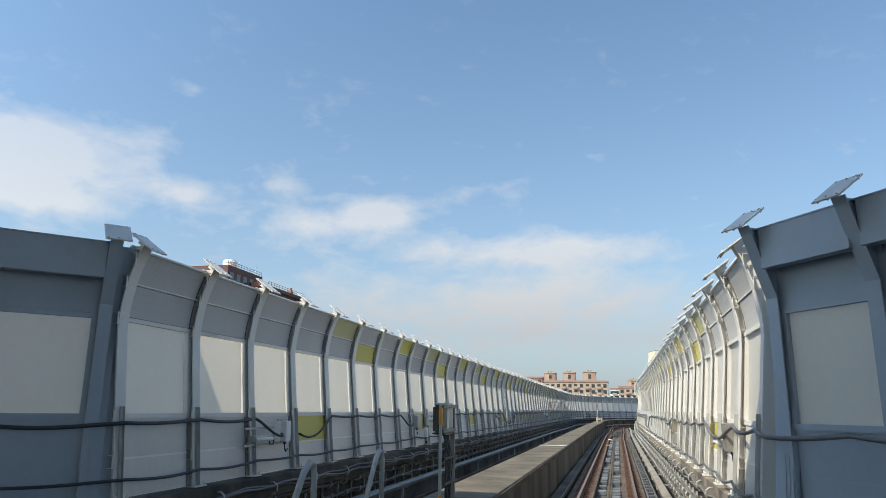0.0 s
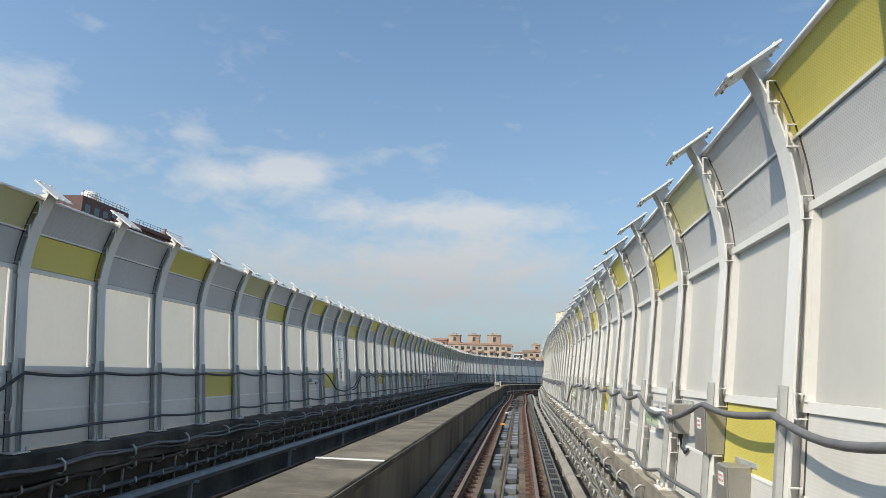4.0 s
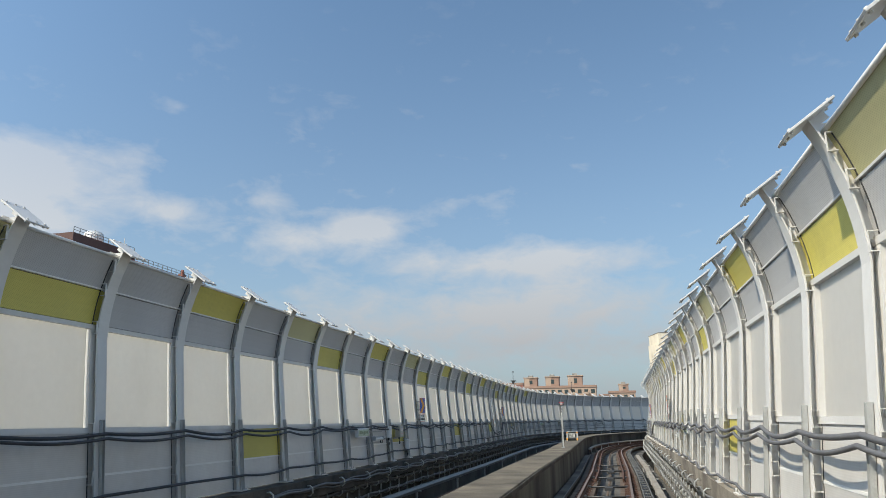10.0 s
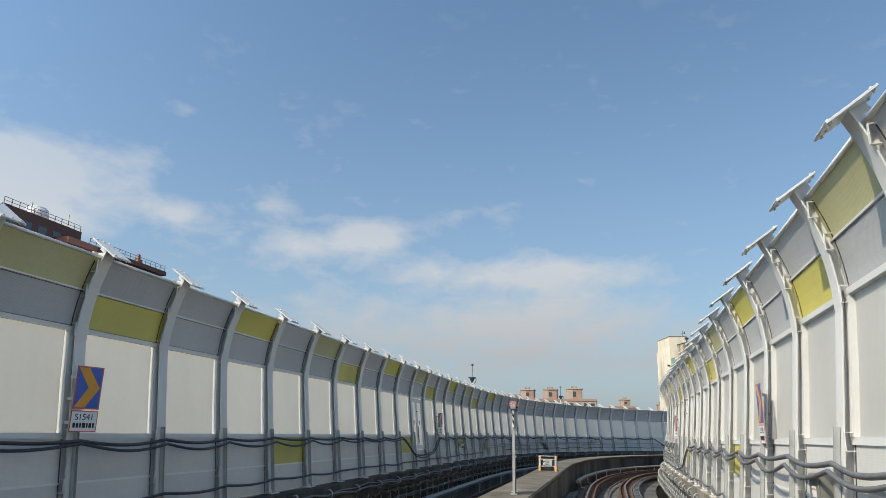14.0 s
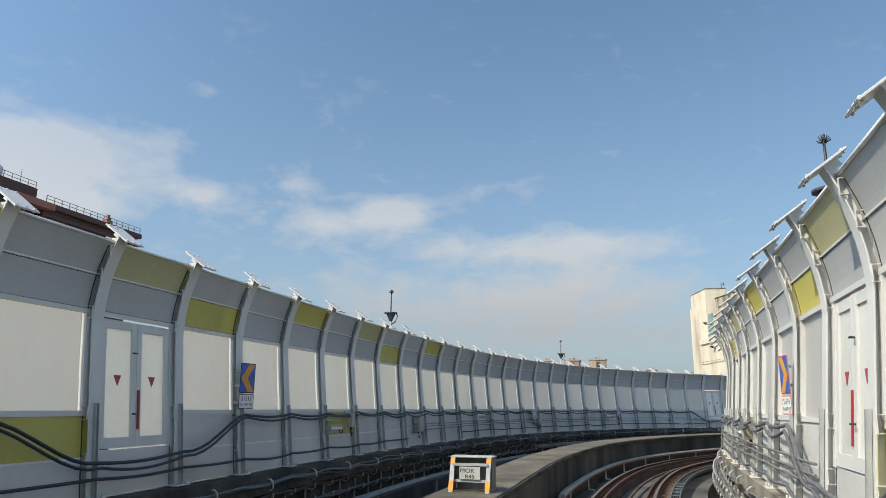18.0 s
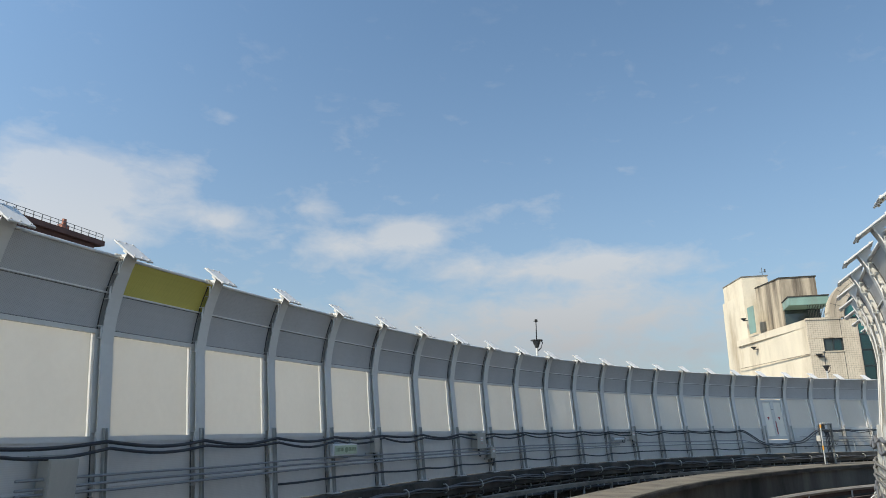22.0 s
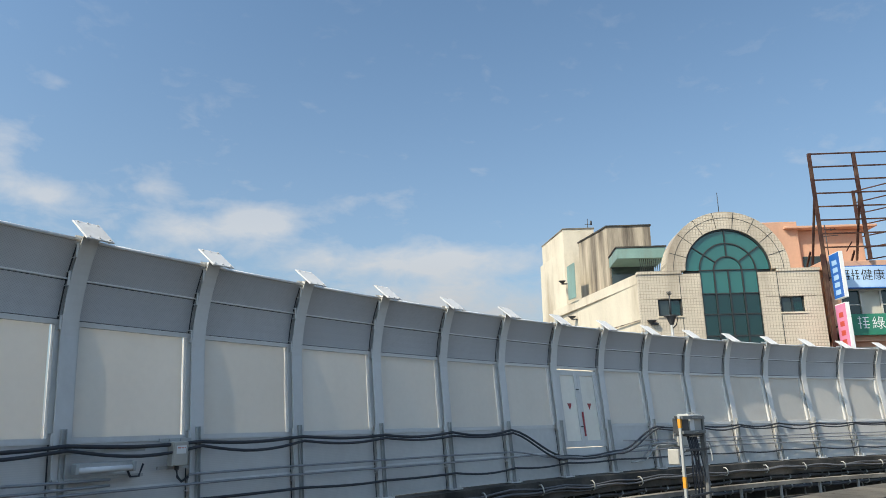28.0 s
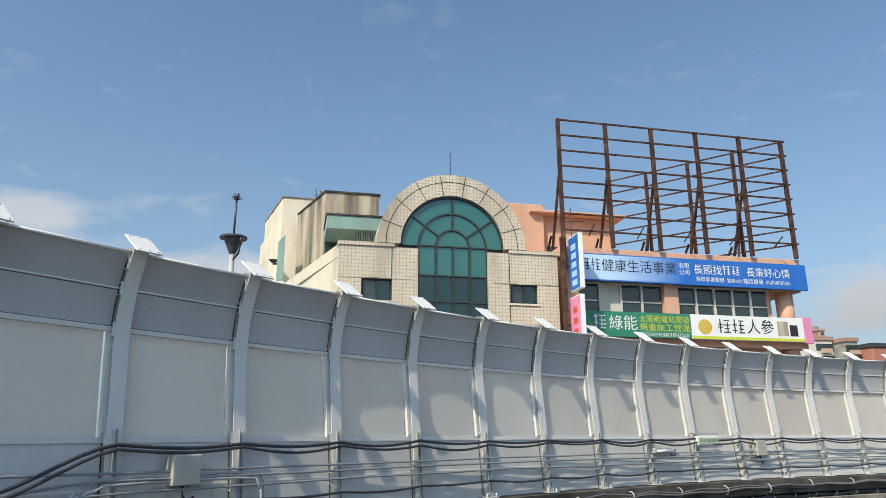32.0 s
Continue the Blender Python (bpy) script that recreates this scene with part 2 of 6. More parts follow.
M_RUST = material("rusty_rail_side", (0.105, 0.054, 0.038), 0.8, scale=5, vary=0.3, bump=0.2, bump_scale=60, dirt=(0.06, 0.034, 0.025), dirt_at=0.56)
M_RAIL = material("worn_rail_head", (0.24, 0.175, 0.14), 0.5, 0.5, scale=4, vary=0.2)
M_GALV = material("galvanised_steel", (0.44, 0.45, 0.44), 0.5, 0.25, scale=6, vary=0.15, bump=0.05, dirt=(0.25, 0.24, 0.22), dirt_at=0.7)
M_CABLE = material("black_cable_sheath", (0.035, 0.038, 0.045), 0.5, scale=8, vary=0.2)
M_BOX = material("beige_box_paint", (0.45, 0.43, 0.38), 0.45, scale=4, vary=0.1, dirt=(0.28, 0.26, 0.22), dirt_at=0.72, streak=0.3)
M_DARK = material("dark_steel", (0.06, 0.062, 0.065), 0.5, 0.3, scale=5, vary=0.2)
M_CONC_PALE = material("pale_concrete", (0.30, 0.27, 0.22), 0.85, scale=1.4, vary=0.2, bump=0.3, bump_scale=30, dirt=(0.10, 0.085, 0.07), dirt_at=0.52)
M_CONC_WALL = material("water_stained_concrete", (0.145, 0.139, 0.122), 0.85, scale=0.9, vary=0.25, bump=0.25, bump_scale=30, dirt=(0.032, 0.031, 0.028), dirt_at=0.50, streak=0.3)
M_BED = material("rust_dusted_concrete", (0.13, 0.095, 0.07), 0.9, scale=2.0, vary=0.28, bump=0.3, bump_scale=40, dirt=(0.05, 0.036, 0.028), dirt_at=0.54)
M_SLAB = material("walkway_slab", (0.165, 0.143, 0.108), 0.85, scale=1.6, vary=0.3, bump=0.3, bump_scale=35, per=0.10, dirt=(0.075, 0.066, 0.050), dirt_at=0.53)
M_BLOCK = material("wet_grey_block", (0.13, 0.14, 0.15), 0.4, scale=3, vary=0.25, bump=0.1, per=0.45, dirt=(0.10, 0.10, 0.10), dirt_at=0.6)
M_RED = material("dark_red_paint", (0.33, 0.03, 0.035), 0.45, scale=6, vary=0.1)
M_REDSIGN = material("red_sign_paint", (0.60, 0.08, 0.05), 0.4, scale=6, vary=0.06)
M_ORANGE = material("orange_paint", (0.75, 0.33, 0.03), 0.45, scale=6, vary=0.1)
M_BLUE = material("blue_sign_paint", (0.03, 0.11, 0.45), 0.4, scale=4, vary=0.08)
M_WHITE = material("white_paint", (0.78, 0.78, 0.76), 0.5, scale=4, vary=0.06, dirt=(0.5, 0.48, 0.44), dirt_at=0.75)
M_INK = material("black_ink", (0.02, 0.02, 0.025), 0.6, scale=9, vary=0.1)
M_THIRD = material("third_rail_cover", (0.31, 0.285, 0.245), 0.55, scale=2, vary=0.12, dirt=(0.20, 0.17, 0.14), dirt_at=0.58)
M_CABLE_PALE = material("dusty_grey_cable", (0.17, 0.165, 0.15), 0.6, scale=8, vary=0.25)
M_CABLE_GREY = material("grey_cable_sheath", (0.13, 0.13, 0.135), 0.5, scale=8, vary=0.2)
M_CONDUIT = material("grey_conduit", (0.30, 0.31, 0.32), 0.5, 0.3, scale=6, vary=0.15)
M_SIGNFACE = material("worn_sign_face", (0.52, 0.60, 0.45), 0.35, scale=5, vary=0.15)
M_SIGNINK = material("faded_green_ink", (0.25, 0.32, 0.20), 0.5, scale=5, vary=0.2)
M_BOXGREY = material("grey_box_steel", (0.30, 0.285, 0.26), 0.4, 0.35, scale=4, vary=0.12, dirt=(0.18, 0.165, 0.14), dirt_at=0.7)
M_BOXPALE = material("pale_grey_box_paint", (0.50, 0.50, 0.46), 0.45, scale=4, vary=0.14, dirt=(0.24, 0.22, 0.18), dirt_at=0.64, streak=0.25)
M_FRAME = material("grey_frame_steel", (0.20, 0.205, 0.20), 0.5, 0.3, scale=5, vary=0.2, dirt=(0.11, 0.10, 0.09), dirt_at=0.65)
M_FRAMEPALE = material("pale_frame_paint", (0.42, 0.43, 0.42), 0.5, scale=5, vary=0.12, dirt=(0.25, 0.24, 0.22), dirt_at=0.68)
M_REDPALE = material("faded_red_label", (0.62, 0.28, 0.24), 0.5, scale=8, vary=0.2)
M_GROUND = material("city_ground", (0.20, 0.195, 0.185), 0.9, scale=0.05, vary=0.3, bump=0.1)


def lamp_glass(name, color, strength):
    m = bpy.data.materials.new(name)
    m.use_nodes = True
    b = m.node_tree.nodes["Principled BSDF"]
    b.inputs["Base Color"].default_value, b.inputs["Roughness"].default_value = (*color, 1), 0.2
    b.inputs["Emission Color"].default_value, b.inputs["Emission Strength"].default_value = (*color, 1), strength
    return m


M_LAMP_RED = lamp_glass("red_signal_lamp", (0.75, 0.02, 0.03), 0.9)
M_LAMP_GREEN = lamp_glass("dark_green_lamp", (0.02, 0.10, 0.08), 0.0)

# The plan: u counts post spacings along the outer barrier; lateral metres run from its top line towards the inner one
P = 1.8
_u = np.linspace(-70, 80, 6001)
_k = np.interp(_u, [2.17, 15.0, 46.0], [0.0, 0.0482, 0.0384])
_h = np.concatenate([[0], np.cumsum((_k[1:] + _k[:-1]) / 2 * (_u[1] - _u[0]))])
_x = np.concatenate([[0], np.cumsum(np.sin((_h[1:] + _h[:-1]) / 2) * (_u[1] - _u[0]))])
_y = np.concatenate([[0], np.cumsum(np.cos((_h[1:] + _h[:-1]) / 2) * (_u[1] - _u[0]))])
_y -= np.interp(0, _u, _y)
_x -= np.interp(0, _u, _x)


def heading(u):
    return float(np.interp(u, _u, _h))


def plan(u, lat=0.0, z=0.0):
    h = heading(u)
    return Vector((np.interp(u, _u, _x) * P + lat * math.cos(h), np.interp(u, _u, _y) * P - lat * math.sin(h), z))


def spot(u, lat, z=0.0, turn=0.0):
    """A pose on the viaduct: local y runs along the track, local x to the inner side."""
    return Matrix.Translation(plan(u, lat, z)) @ pose(0, 0, 0, 0, 0, turn - math.degrees(heading(u)))


# Mesh helpers


def bm_new():
    return bmesh.new()


def bm_box(bm, x0, y0, z0, x1, y1, z1, bevel=0.0, m=None):
    v = [bm.verts.new((x, y, z)) for x in (x0, x1) for y in (y0, y1) for z in (z0, z1)]
    if m is not None:
        for q in v:
            q.co = m @ q.co
    f = [bm.faces.new([v[k] for k in q]) for q in ((0, 1, 3, 2), (4, 6, 7, 5), (0, 4, 5, 1), (2, 3, 7, 6), (0, 2, 6, 4), (1, 5, 7, 3))]
    if bevel:
        e = {g for q in f for g in q.edges}
        bmesh.ops.bevel(bm, geom=list(e), offset=bevel, segments=1, affect="EDGES")
    return bm


def bm_tube(bm, pts, r, n=7, caps=True):
    pts = [Vector(q) for q in pts]
    rings = []
    for k, q in enumerate(pts):
        d = (pts[min(k + 1, len(pts) - 1)] - pts[max(k - 1, 0)])
        d = d.normalized() if d.length > 1e-9 else Vector((0, 0, 1))
        a = d.cross(Vector((0, 0, 1)) if abs(d.z) < 0.9 else Vector((1, 0, 0))).normalized()
        b = d.cross(a)
        rings.append([bm.verts.new(q + (a * math.cos(2 * math.pi * j / n) + b * math.sin(2 * math.pi * j / n)) * r) for j in range(n)])
    for p, q in zip(rings, rings[1:]):
        for j in range(n):
            f = bm.faces.new((p[j], p[(j + 1) % n], q[(j + 1) % n], q[j]))
            f.smooth = True
    if caps:
        bm.faces.new(rings[0][::-1])
        bm.faces.new(rings[-1])
    return bm


def bm_loft(bm, rings, closed=True, caps=True):
    """Joins rings of points (lists of equal length) into a skin."""
    rr = [[bm.verts.new(q) for q in ring] for ring in rings]
    n = len(rr[0])
    for p, q in zip(rr, rr[1:]):
        for j in range(n if closed else n - 1):
            bm.faces.new((p[j], p[(j + 1) % n], q[(j + 1) % n], q[j]))
    if caps and closed:
        bm.faces.new(rr[0][::-1])
        bm.faces.new(rr[-1])
    return bm


def mesh_of(bm, name, mat):
    bmesh.ops.recalc_face_normals(bm, faces=bm.faces)
    me = bpy.data.meshes.new(name)
    bm.to_mesh(me)
    bm.free()
    for q in (mat if isinstance(mat, (list, tuple)) else [mat]):
        me.materials.append(q)
    return me


def part(name, bm, mat, parent=None, label="", m=None):
    me = bm if isinstance(bm, bpy.types.Mesh) else mesh_of(bm, name, mat)
    ob = new(name, me)
    ob.parent = parent
    if m is not None:
        ob.matrix_local = m
    if label:
        ob["label"] = label
    return ob


def thing(name, m, label, category, group="", kind=""):
    ob = new(name)
    ob.matrix_world = m
    ob.empty_display_size = 0.1
    return tagged(ob, label, category, group, kind)


def sweep(bm, profile, u0, u1, step=0.5, closed=True):
    """A profile of (lateral, z) points carried along the viaduct."""
    n = max(1, round((u1 - u0) / step))
    rings = [[plan(u0 + (u1 - u0) * k / n, la, z) for la, z in profile] for k in range(n + 1)]
    return bm_loft(bm, rings, closed)


def rect(a, b, z0, z1):
    return [(a, z0), (b, z0), (b, z1), (a, z1)]


def setting(name, bm, mat, label, category):
    return tagged(part(name, bm, mat), label, category, "", "structure")

# ---- large structure ----
U0, U1 = -62, 62


def shift(u):
    """How far the tracks drift from the outer barrier in the bend."""
    return float(np.interp(u, [-12, -5, 6, 12, 18, 26], [0, 0.2, 0.2, 0.45, 0.95, 1.25]))


def inner(u):
    return 8.786 + 0.036 * max(0.0, u + 15.0)


def lift(u):
    """The inner barrier stands a little higher where the track begins to bend."""
    return 0.13 * math.exp(-((u + 11.5) / 5.5) ** 2)


def track_sweep(bm, profile, u0, u1, step=0.5, closed=True):
    n = max(1, round((u1 - u0) / step))
    us_ = [u0 + (u1 - u0) * k / n for k in range(n + 1)]
    return bm_loft(bm, [[plan(u, la + shift(u), z) for la, z in profile] for u in us_], closed)


GROUND_Z = -9.5
bm = bm_new()
bmesh.ops.create_grid(bm, x_segments=2, y_segments=2, size=4000)
for v in bm.verts:
    v.co.z = GROUND_Z
setting("ground", bm, M_GROUND, "grey city ground far below the viaduct", "ground")

setting("deck", sweep(bm_new(), rect(0.15, 8.75, -1.3, -0.42), U0, U1, 1.0), M_CONC_DARK, "sooty concrete viaduct deck under both tracks", "deck")
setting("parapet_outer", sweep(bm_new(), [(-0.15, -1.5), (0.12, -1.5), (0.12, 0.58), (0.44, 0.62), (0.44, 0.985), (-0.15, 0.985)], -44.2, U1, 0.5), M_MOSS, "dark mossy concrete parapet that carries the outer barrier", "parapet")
_n = 152
_pu = [-44.2 + 74.2 * k / _n for k in range(_n + 1)]
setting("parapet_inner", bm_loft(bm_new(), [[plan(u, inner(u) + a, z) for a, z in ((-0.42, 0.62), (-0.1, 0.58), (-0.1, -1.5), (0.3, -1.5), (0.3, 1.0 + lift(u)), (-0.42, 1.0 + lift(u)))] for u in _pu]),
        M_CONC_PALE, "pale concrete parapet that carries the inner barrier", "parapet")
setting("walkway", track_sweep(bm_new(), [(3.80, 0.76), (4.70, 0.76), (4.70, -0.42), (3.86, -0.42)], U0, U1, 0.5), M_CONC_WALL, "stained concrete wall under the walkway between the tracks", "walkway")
setting("plinth_1", track_sweep(bm_new(), rect(5.28, 5.98, -0.42, -0.19), U0, U1, 0.5), M_BED, "brown dusty concrete plinth under a rail", "plinth")
setting("plinth_2", track_sweep(bm_new(), rect(6.80, 7.46, -0.42, -0.19), U0, U1, 0.5), M_BED, "brown dusty concrete plinth under a rail", "plinth")
setting("plinth_3", track_sweep(bm_new(), rect(1.25, 1.95, -0.42, -0.19), U0, U1, 0.5), M_CONC_DARK, "sooty concrete plinth under a rail", "plinth")
setting("plinth_4", track_sweep(bm_new(), rect(2.75, 3.45, -0.42, -0.19), U0, U1, 0.5), M_CONC_DARK, "sooty concrete plinth under a rail", "plinth")

for la in (5.65, 7.15, 1.60, 3.10):
    web = [(la - 0.075, -0.17), (la + 0.075, -0.17), (la + 0.02, -0.12), (la + 0.02, -0.05), (la + 0.037, -0.035), (la + 0.037, -0.012),
           (la - 0.037, -0.012), (la - 0.037, -0.035), (la - 0.02, -0.05), (la - 0.02, -0.12)]
    r = thing("rail", Matrix(), "rusty steel running rail with a worn bright head", "rail", "running rails")
    part("rail_web", track_sweep(bm_new(), web, U0, U1, 0.5), M_RUST, r)
    part("rail_head", track_sweep(bm_new(), rect(la - 0.035, la + 0.035, -0.012, 0.0), U0, U1, 0.5), M_RAIL if la > 5 else M_RUST, r)
# second, inner guard along the curve side of the travelled track
for la in (5.90, 6.92):
    tagged(part("guard_rail", track_sweep(bm_new(), rect(la - 0.03, la + 0.03, -0.17, -0.04), -7.0, U1, 0.5), M_RUST), "dark rusty guard rail beside the running rail", "guard rail", "guard rails")

# ---- the barrier ----
OUT = -0.09   # the outer barrier stands a little outside the plan's line


def post_at(k):
    """Where the outer posts stand: one bay is short, at an expansion joint."""
    return k + 0.15 if k <= -37 else k


def front(z):
    """How far the post's face stands from the top line at height z."""
    if z < 3.3:
        return 0.31 - 0.104 * (z - 1.0)
    return 0.07 + 0.24 * ((z - 3.3) / 1.12) ** 2.2


def kinked(z):
    """The older straight section by the station: upright, then leaning inwards."""
    return 0.16 + 0.40 * max(0.0, z - 3.62)


def strip(bm, zs, back, thick, y0, y1, fn=None):
    """A sheet between two heights along the section, its face set back from the posts' face."""
    fn = fn or front
    ring = [(fn(z) - back, z) for z in zs] + [(fn(z) - back - thick, z) for z in reversed(zs)]
    return bm_loft(bm, [[(a, y, z) for a, z in ring] for y in (y0, y1)])


def zsteps(a, b, n):
    return [a + (b - a) * k / n for k in range(n + 1)]


ALLZ = zsteps(1.0, 3.3, 4) + zsteps(3.42, 4.51, 9)


def post_meshes():
    yield "front_flange", mesh_of(strip(bm_new(), ALLZ, 0.0, 0.016, -0.10, 0.10), "front_flange", M_STEEL)
    yield "web", mesh_of(strip(bm_new(), ALLZ, 0.016, 0.20, -0.008, 0.008), "web", M_STEEL)
    yield "rear_flange", mesh_of(strip(bm_new(), ALLZ, 0.216, 0.016, -0.10, 0.10), "rear_flange", M_STEEL)
    bm = bm_box(bm_new(), 0.02, -0.16, 1.0, 0.40, 0.16, 1.018)
    for y in (-0.12, 0.12):
        bm_tube(bm, [(0.36, y, 1.018), (0.36, y, 1.075)], 0.014, 6)
    yield "base_plate", mesh_of(bm, "base_plate", M_STEEL)
    slope = pose(0.345, 0, 4.535, 0, 36, 0)
    bm = bm_box(bm_new(), -0.24, -0.17, -0.011, 0.24, 0.17, 0.011, 0.003, slope)
    for a in (-0.20, 0.20):
        for b in (-0.125, 0.0, 0.125):
            bm_tube(bm, [slope @ Vector((a, b, 0.011)), slope @ Vector((a, b, 0.026))], 0.013, 6)
            bm_tube(bm, [slope @ Vector((a, b, -0.030)), slope @ Vector((a, b, -0.011))], 0.014, 6)
    yield "cap_plate", mesh_of(bm, "cap_plate", M_STEEL)
    bm = bm_box(bm_new(), -0.16, -0.012, -0.09, 0.02, 0.012, -0.012, 0, slope)
    yield "cap_rib", mesh_of(bm, "cap_rib", M_STEEL)
    bm = bm_new()
    for y in (-0.030, 0.024):
        strip(bm, [1.02, 2.23], -0.052, 0.045, y, y + 0.006)
    strip(bm, [1.02, 2.23], -0.013, 0.006, -0.024, 0.024)
    yield "cable_strut", mesh_of(bm, "cable_strut", M_GALV)
    for k, z in enumerate((1.5, 2.1, 3.45, 3.97, 4.30)):
        bm = bm_new()
        fx = front(z)
        for z0, z1 in ((-0.085, -0.077), (0.077, 0.085)):
            bm_box(bm, fx - 0.085, 0.101, z + z0, fx - 0.005, 0.128, z + z1)
        bm_box(bm, fx - 0.013, 0.101, z - 0.077, fx - 0.005, 0.128, z + 0.077)
        yield "clamp" + "_" * k, mesh_of(bm, "clamp", M_STEEL)


POST = dict(post_meshes())


def bay_meshes():
    y0, y1 = 0.012, P - 0.012
    out = {}
    for key, mat in (("white", M_SHEET), ("yellow", M_YELLOW), ("olive", M_OLIVE)):
        out["upper_sheet", key] = mesh_of(strip(bm_new(), zsteps(3.990, 4.42, 5), 0.10, 0.05, y0, y1), "upper_sheet", mat)
        out["lower_sheet", key] = mesh_of(strip(bm_new(), zsteps(3.505, 3.958, 4), 0.10, 0.05, y0, y1), "lower_sheet", mat)
        out["base_panel", key] = mesh_of(strip(bm_new(), zsteps(1.523, 2.06, 2), 0.10, 0.05, y0, y1), "base_panel", M_BASE if key == "white" else mat)
        out["foot_panel", key] = mesh_of(strip(bm_new(), zsteps(1.005, 1.52, 2), 0.10, 0.05, y0, y1), "foot_panel", M_BASE if key == "white" else mat)
    out["pane"] = mesh_of(strip(bm_new(), zsteps(2.13, 3.43, 2), 0.125, 0.012, 0.14, P - 0.14), "pane", M_PANE)
    bm = strip(bm_new(), [4.42, 4.436], 0.095, 0.07, y0, y1)
    bm_tube(bm, [(front(4.43) - 0.088, y0, 4.437), (front(4.43) - 0.088, y1, 4.437)], 0.021, 8)
    out["top_trim"] = mesh_of(bm, "top_trim", M_WHITE)
    out["seam_trim"] = mesh_of(strip(bm_new(), [3.971, 3.990], 0.084, 0.04, y0, y1), "seam_trim", M_WHITE)
    # recessed dark strips drawn as the unlit gaps at the two seams
    bm = strip(bm_new(), [3.955, 3.973], 0.135, 0.02, y0, y1)
    strip(bm, [3.488, 3.508], 0.135, 0.02, y0, y1)
    out["joint"] = mesh_of(bm, "joint", M_GAPSHADE)
    out["frame_top"] = mesh_of(strip(bm_new(), [3.43, 3.49], 0.065, 0.06, y0, y1), "frame_top", M_STEEL)
    out["frame_bottom"] = mesh_of(strip(bm_new(), [2.06, 2.13], 0.08, 0.06, y0, y1), "frame_bottom", M_STEEL)
    # dark strip beside the post, painting in its shadow gap
    out["gasket"] = mesh_of(strip(bm_new(), ALLZ[:-1], 0.094, 0.02, P - 0.116, P - 0.101), "gasket", M_GAPSHADE)
    out["pane_gap"] = mesh_of(strip(bm_new(), zsteps(2.13, 3.43, 2), 0.125, 0.012, 0.14, P - 0.18), "pane", M_PANE)
    out["foot_seam"] = mesh_of(strip(bm_new(), [1.508, 1.536], 0.094, 0.03, 0.10, P - 0.10), "foot_seam", M_WHITE)
    out["frame_side"] = mesh_of(strip(bm_new(), zsteps(2.13, 3.43, 2), 0.07, 0.07, y0, 0.15), "frame_side", M_STEEL)
    return out


BAY = bay_meshes()
NEAR = Matrix.Diagonal((1, -1, 1, 1))


def colours(k):
    """Which sheets of the bay are coloured: the pattern comes again every five bays."""
    up, lo = "white", "white"
    if -41 < k <= 8:
        if k % 5 == 0:
            up = "olive"
        elif k % 5 == 1:
            lo = "yellow"
        elif k % 5 == 3:
            up = "yellow"
    return up, lo


def wall_pose(p, q):
    """From post foot p to post foot q: local y along the wall."""
    d = q - p
    return Matrix.Translation(p) @ pose(0, 0, 0, 0, 0, -math.degrees(math.atan2(d.x, d.y)))


def build_post(m, mirror, label, group):
    t = thing("barrier_post", m, label, "post", group)
    for nm, me in POST.items():
        part(nm.rstrip("_"), me, None, t, m=Matrix.Diagonal((-1, -1, 1, 1)) if mirror else NEAR if nm.startswith("clamp") else None)
    return t


def build_bay(m, length, mirror, up, lo, base, label, group, door=False):
    t = thing("barrier_bay", m, label, "noise barrier", group)
    s = Matrix.Diagonal((-1 if mirror else 1, length / P, 1, 1))
    names = ["top_trim", "seam_trim", "joint", "frame_top", "gasket"] + ([] if door else ["frame_bottom", "frame_side", "pane" if mirror else "pane_gap", "foot_seam"])
    for nm in names:
        part(nm.replace("_gap", ""), BAY[nm], None, t, m=s)
    if not door:
        part("frame_side", BAY["frame_side"], None, t, m=s @ Matrix.Translation((0, P - 0.162, 0)))
        part("base_panel", BAY["base_panel", base], None, t, m=s)
        part("foot_panel", BAY["foot_panel", "white"], None, t, m=s)
    part("upper_sheet", BAY["upper_sheet", up], None, t, m=s)
    part("lower_sheet", BAY["lower_sheet", lo], None, t, m=s)
    if door:
        build_door(t, length, mirror)
    return t


DOOR_LABEL = "barrier bay with a closed double escape door"


def bay_label(up, lo, k, look_):
    if up != "white":
        return look_ + " noise barrier bay with a yellow upper sheet"
    if lo != "white":
        return look_ + " noise barrier bay with a yellow lower sheet"
    if k % 5 == 4 and -42 < k < 6:
        return look_ + " noise barrier bay with a yellow base panel"
    return look_ + " noise barrier bay between two posts"


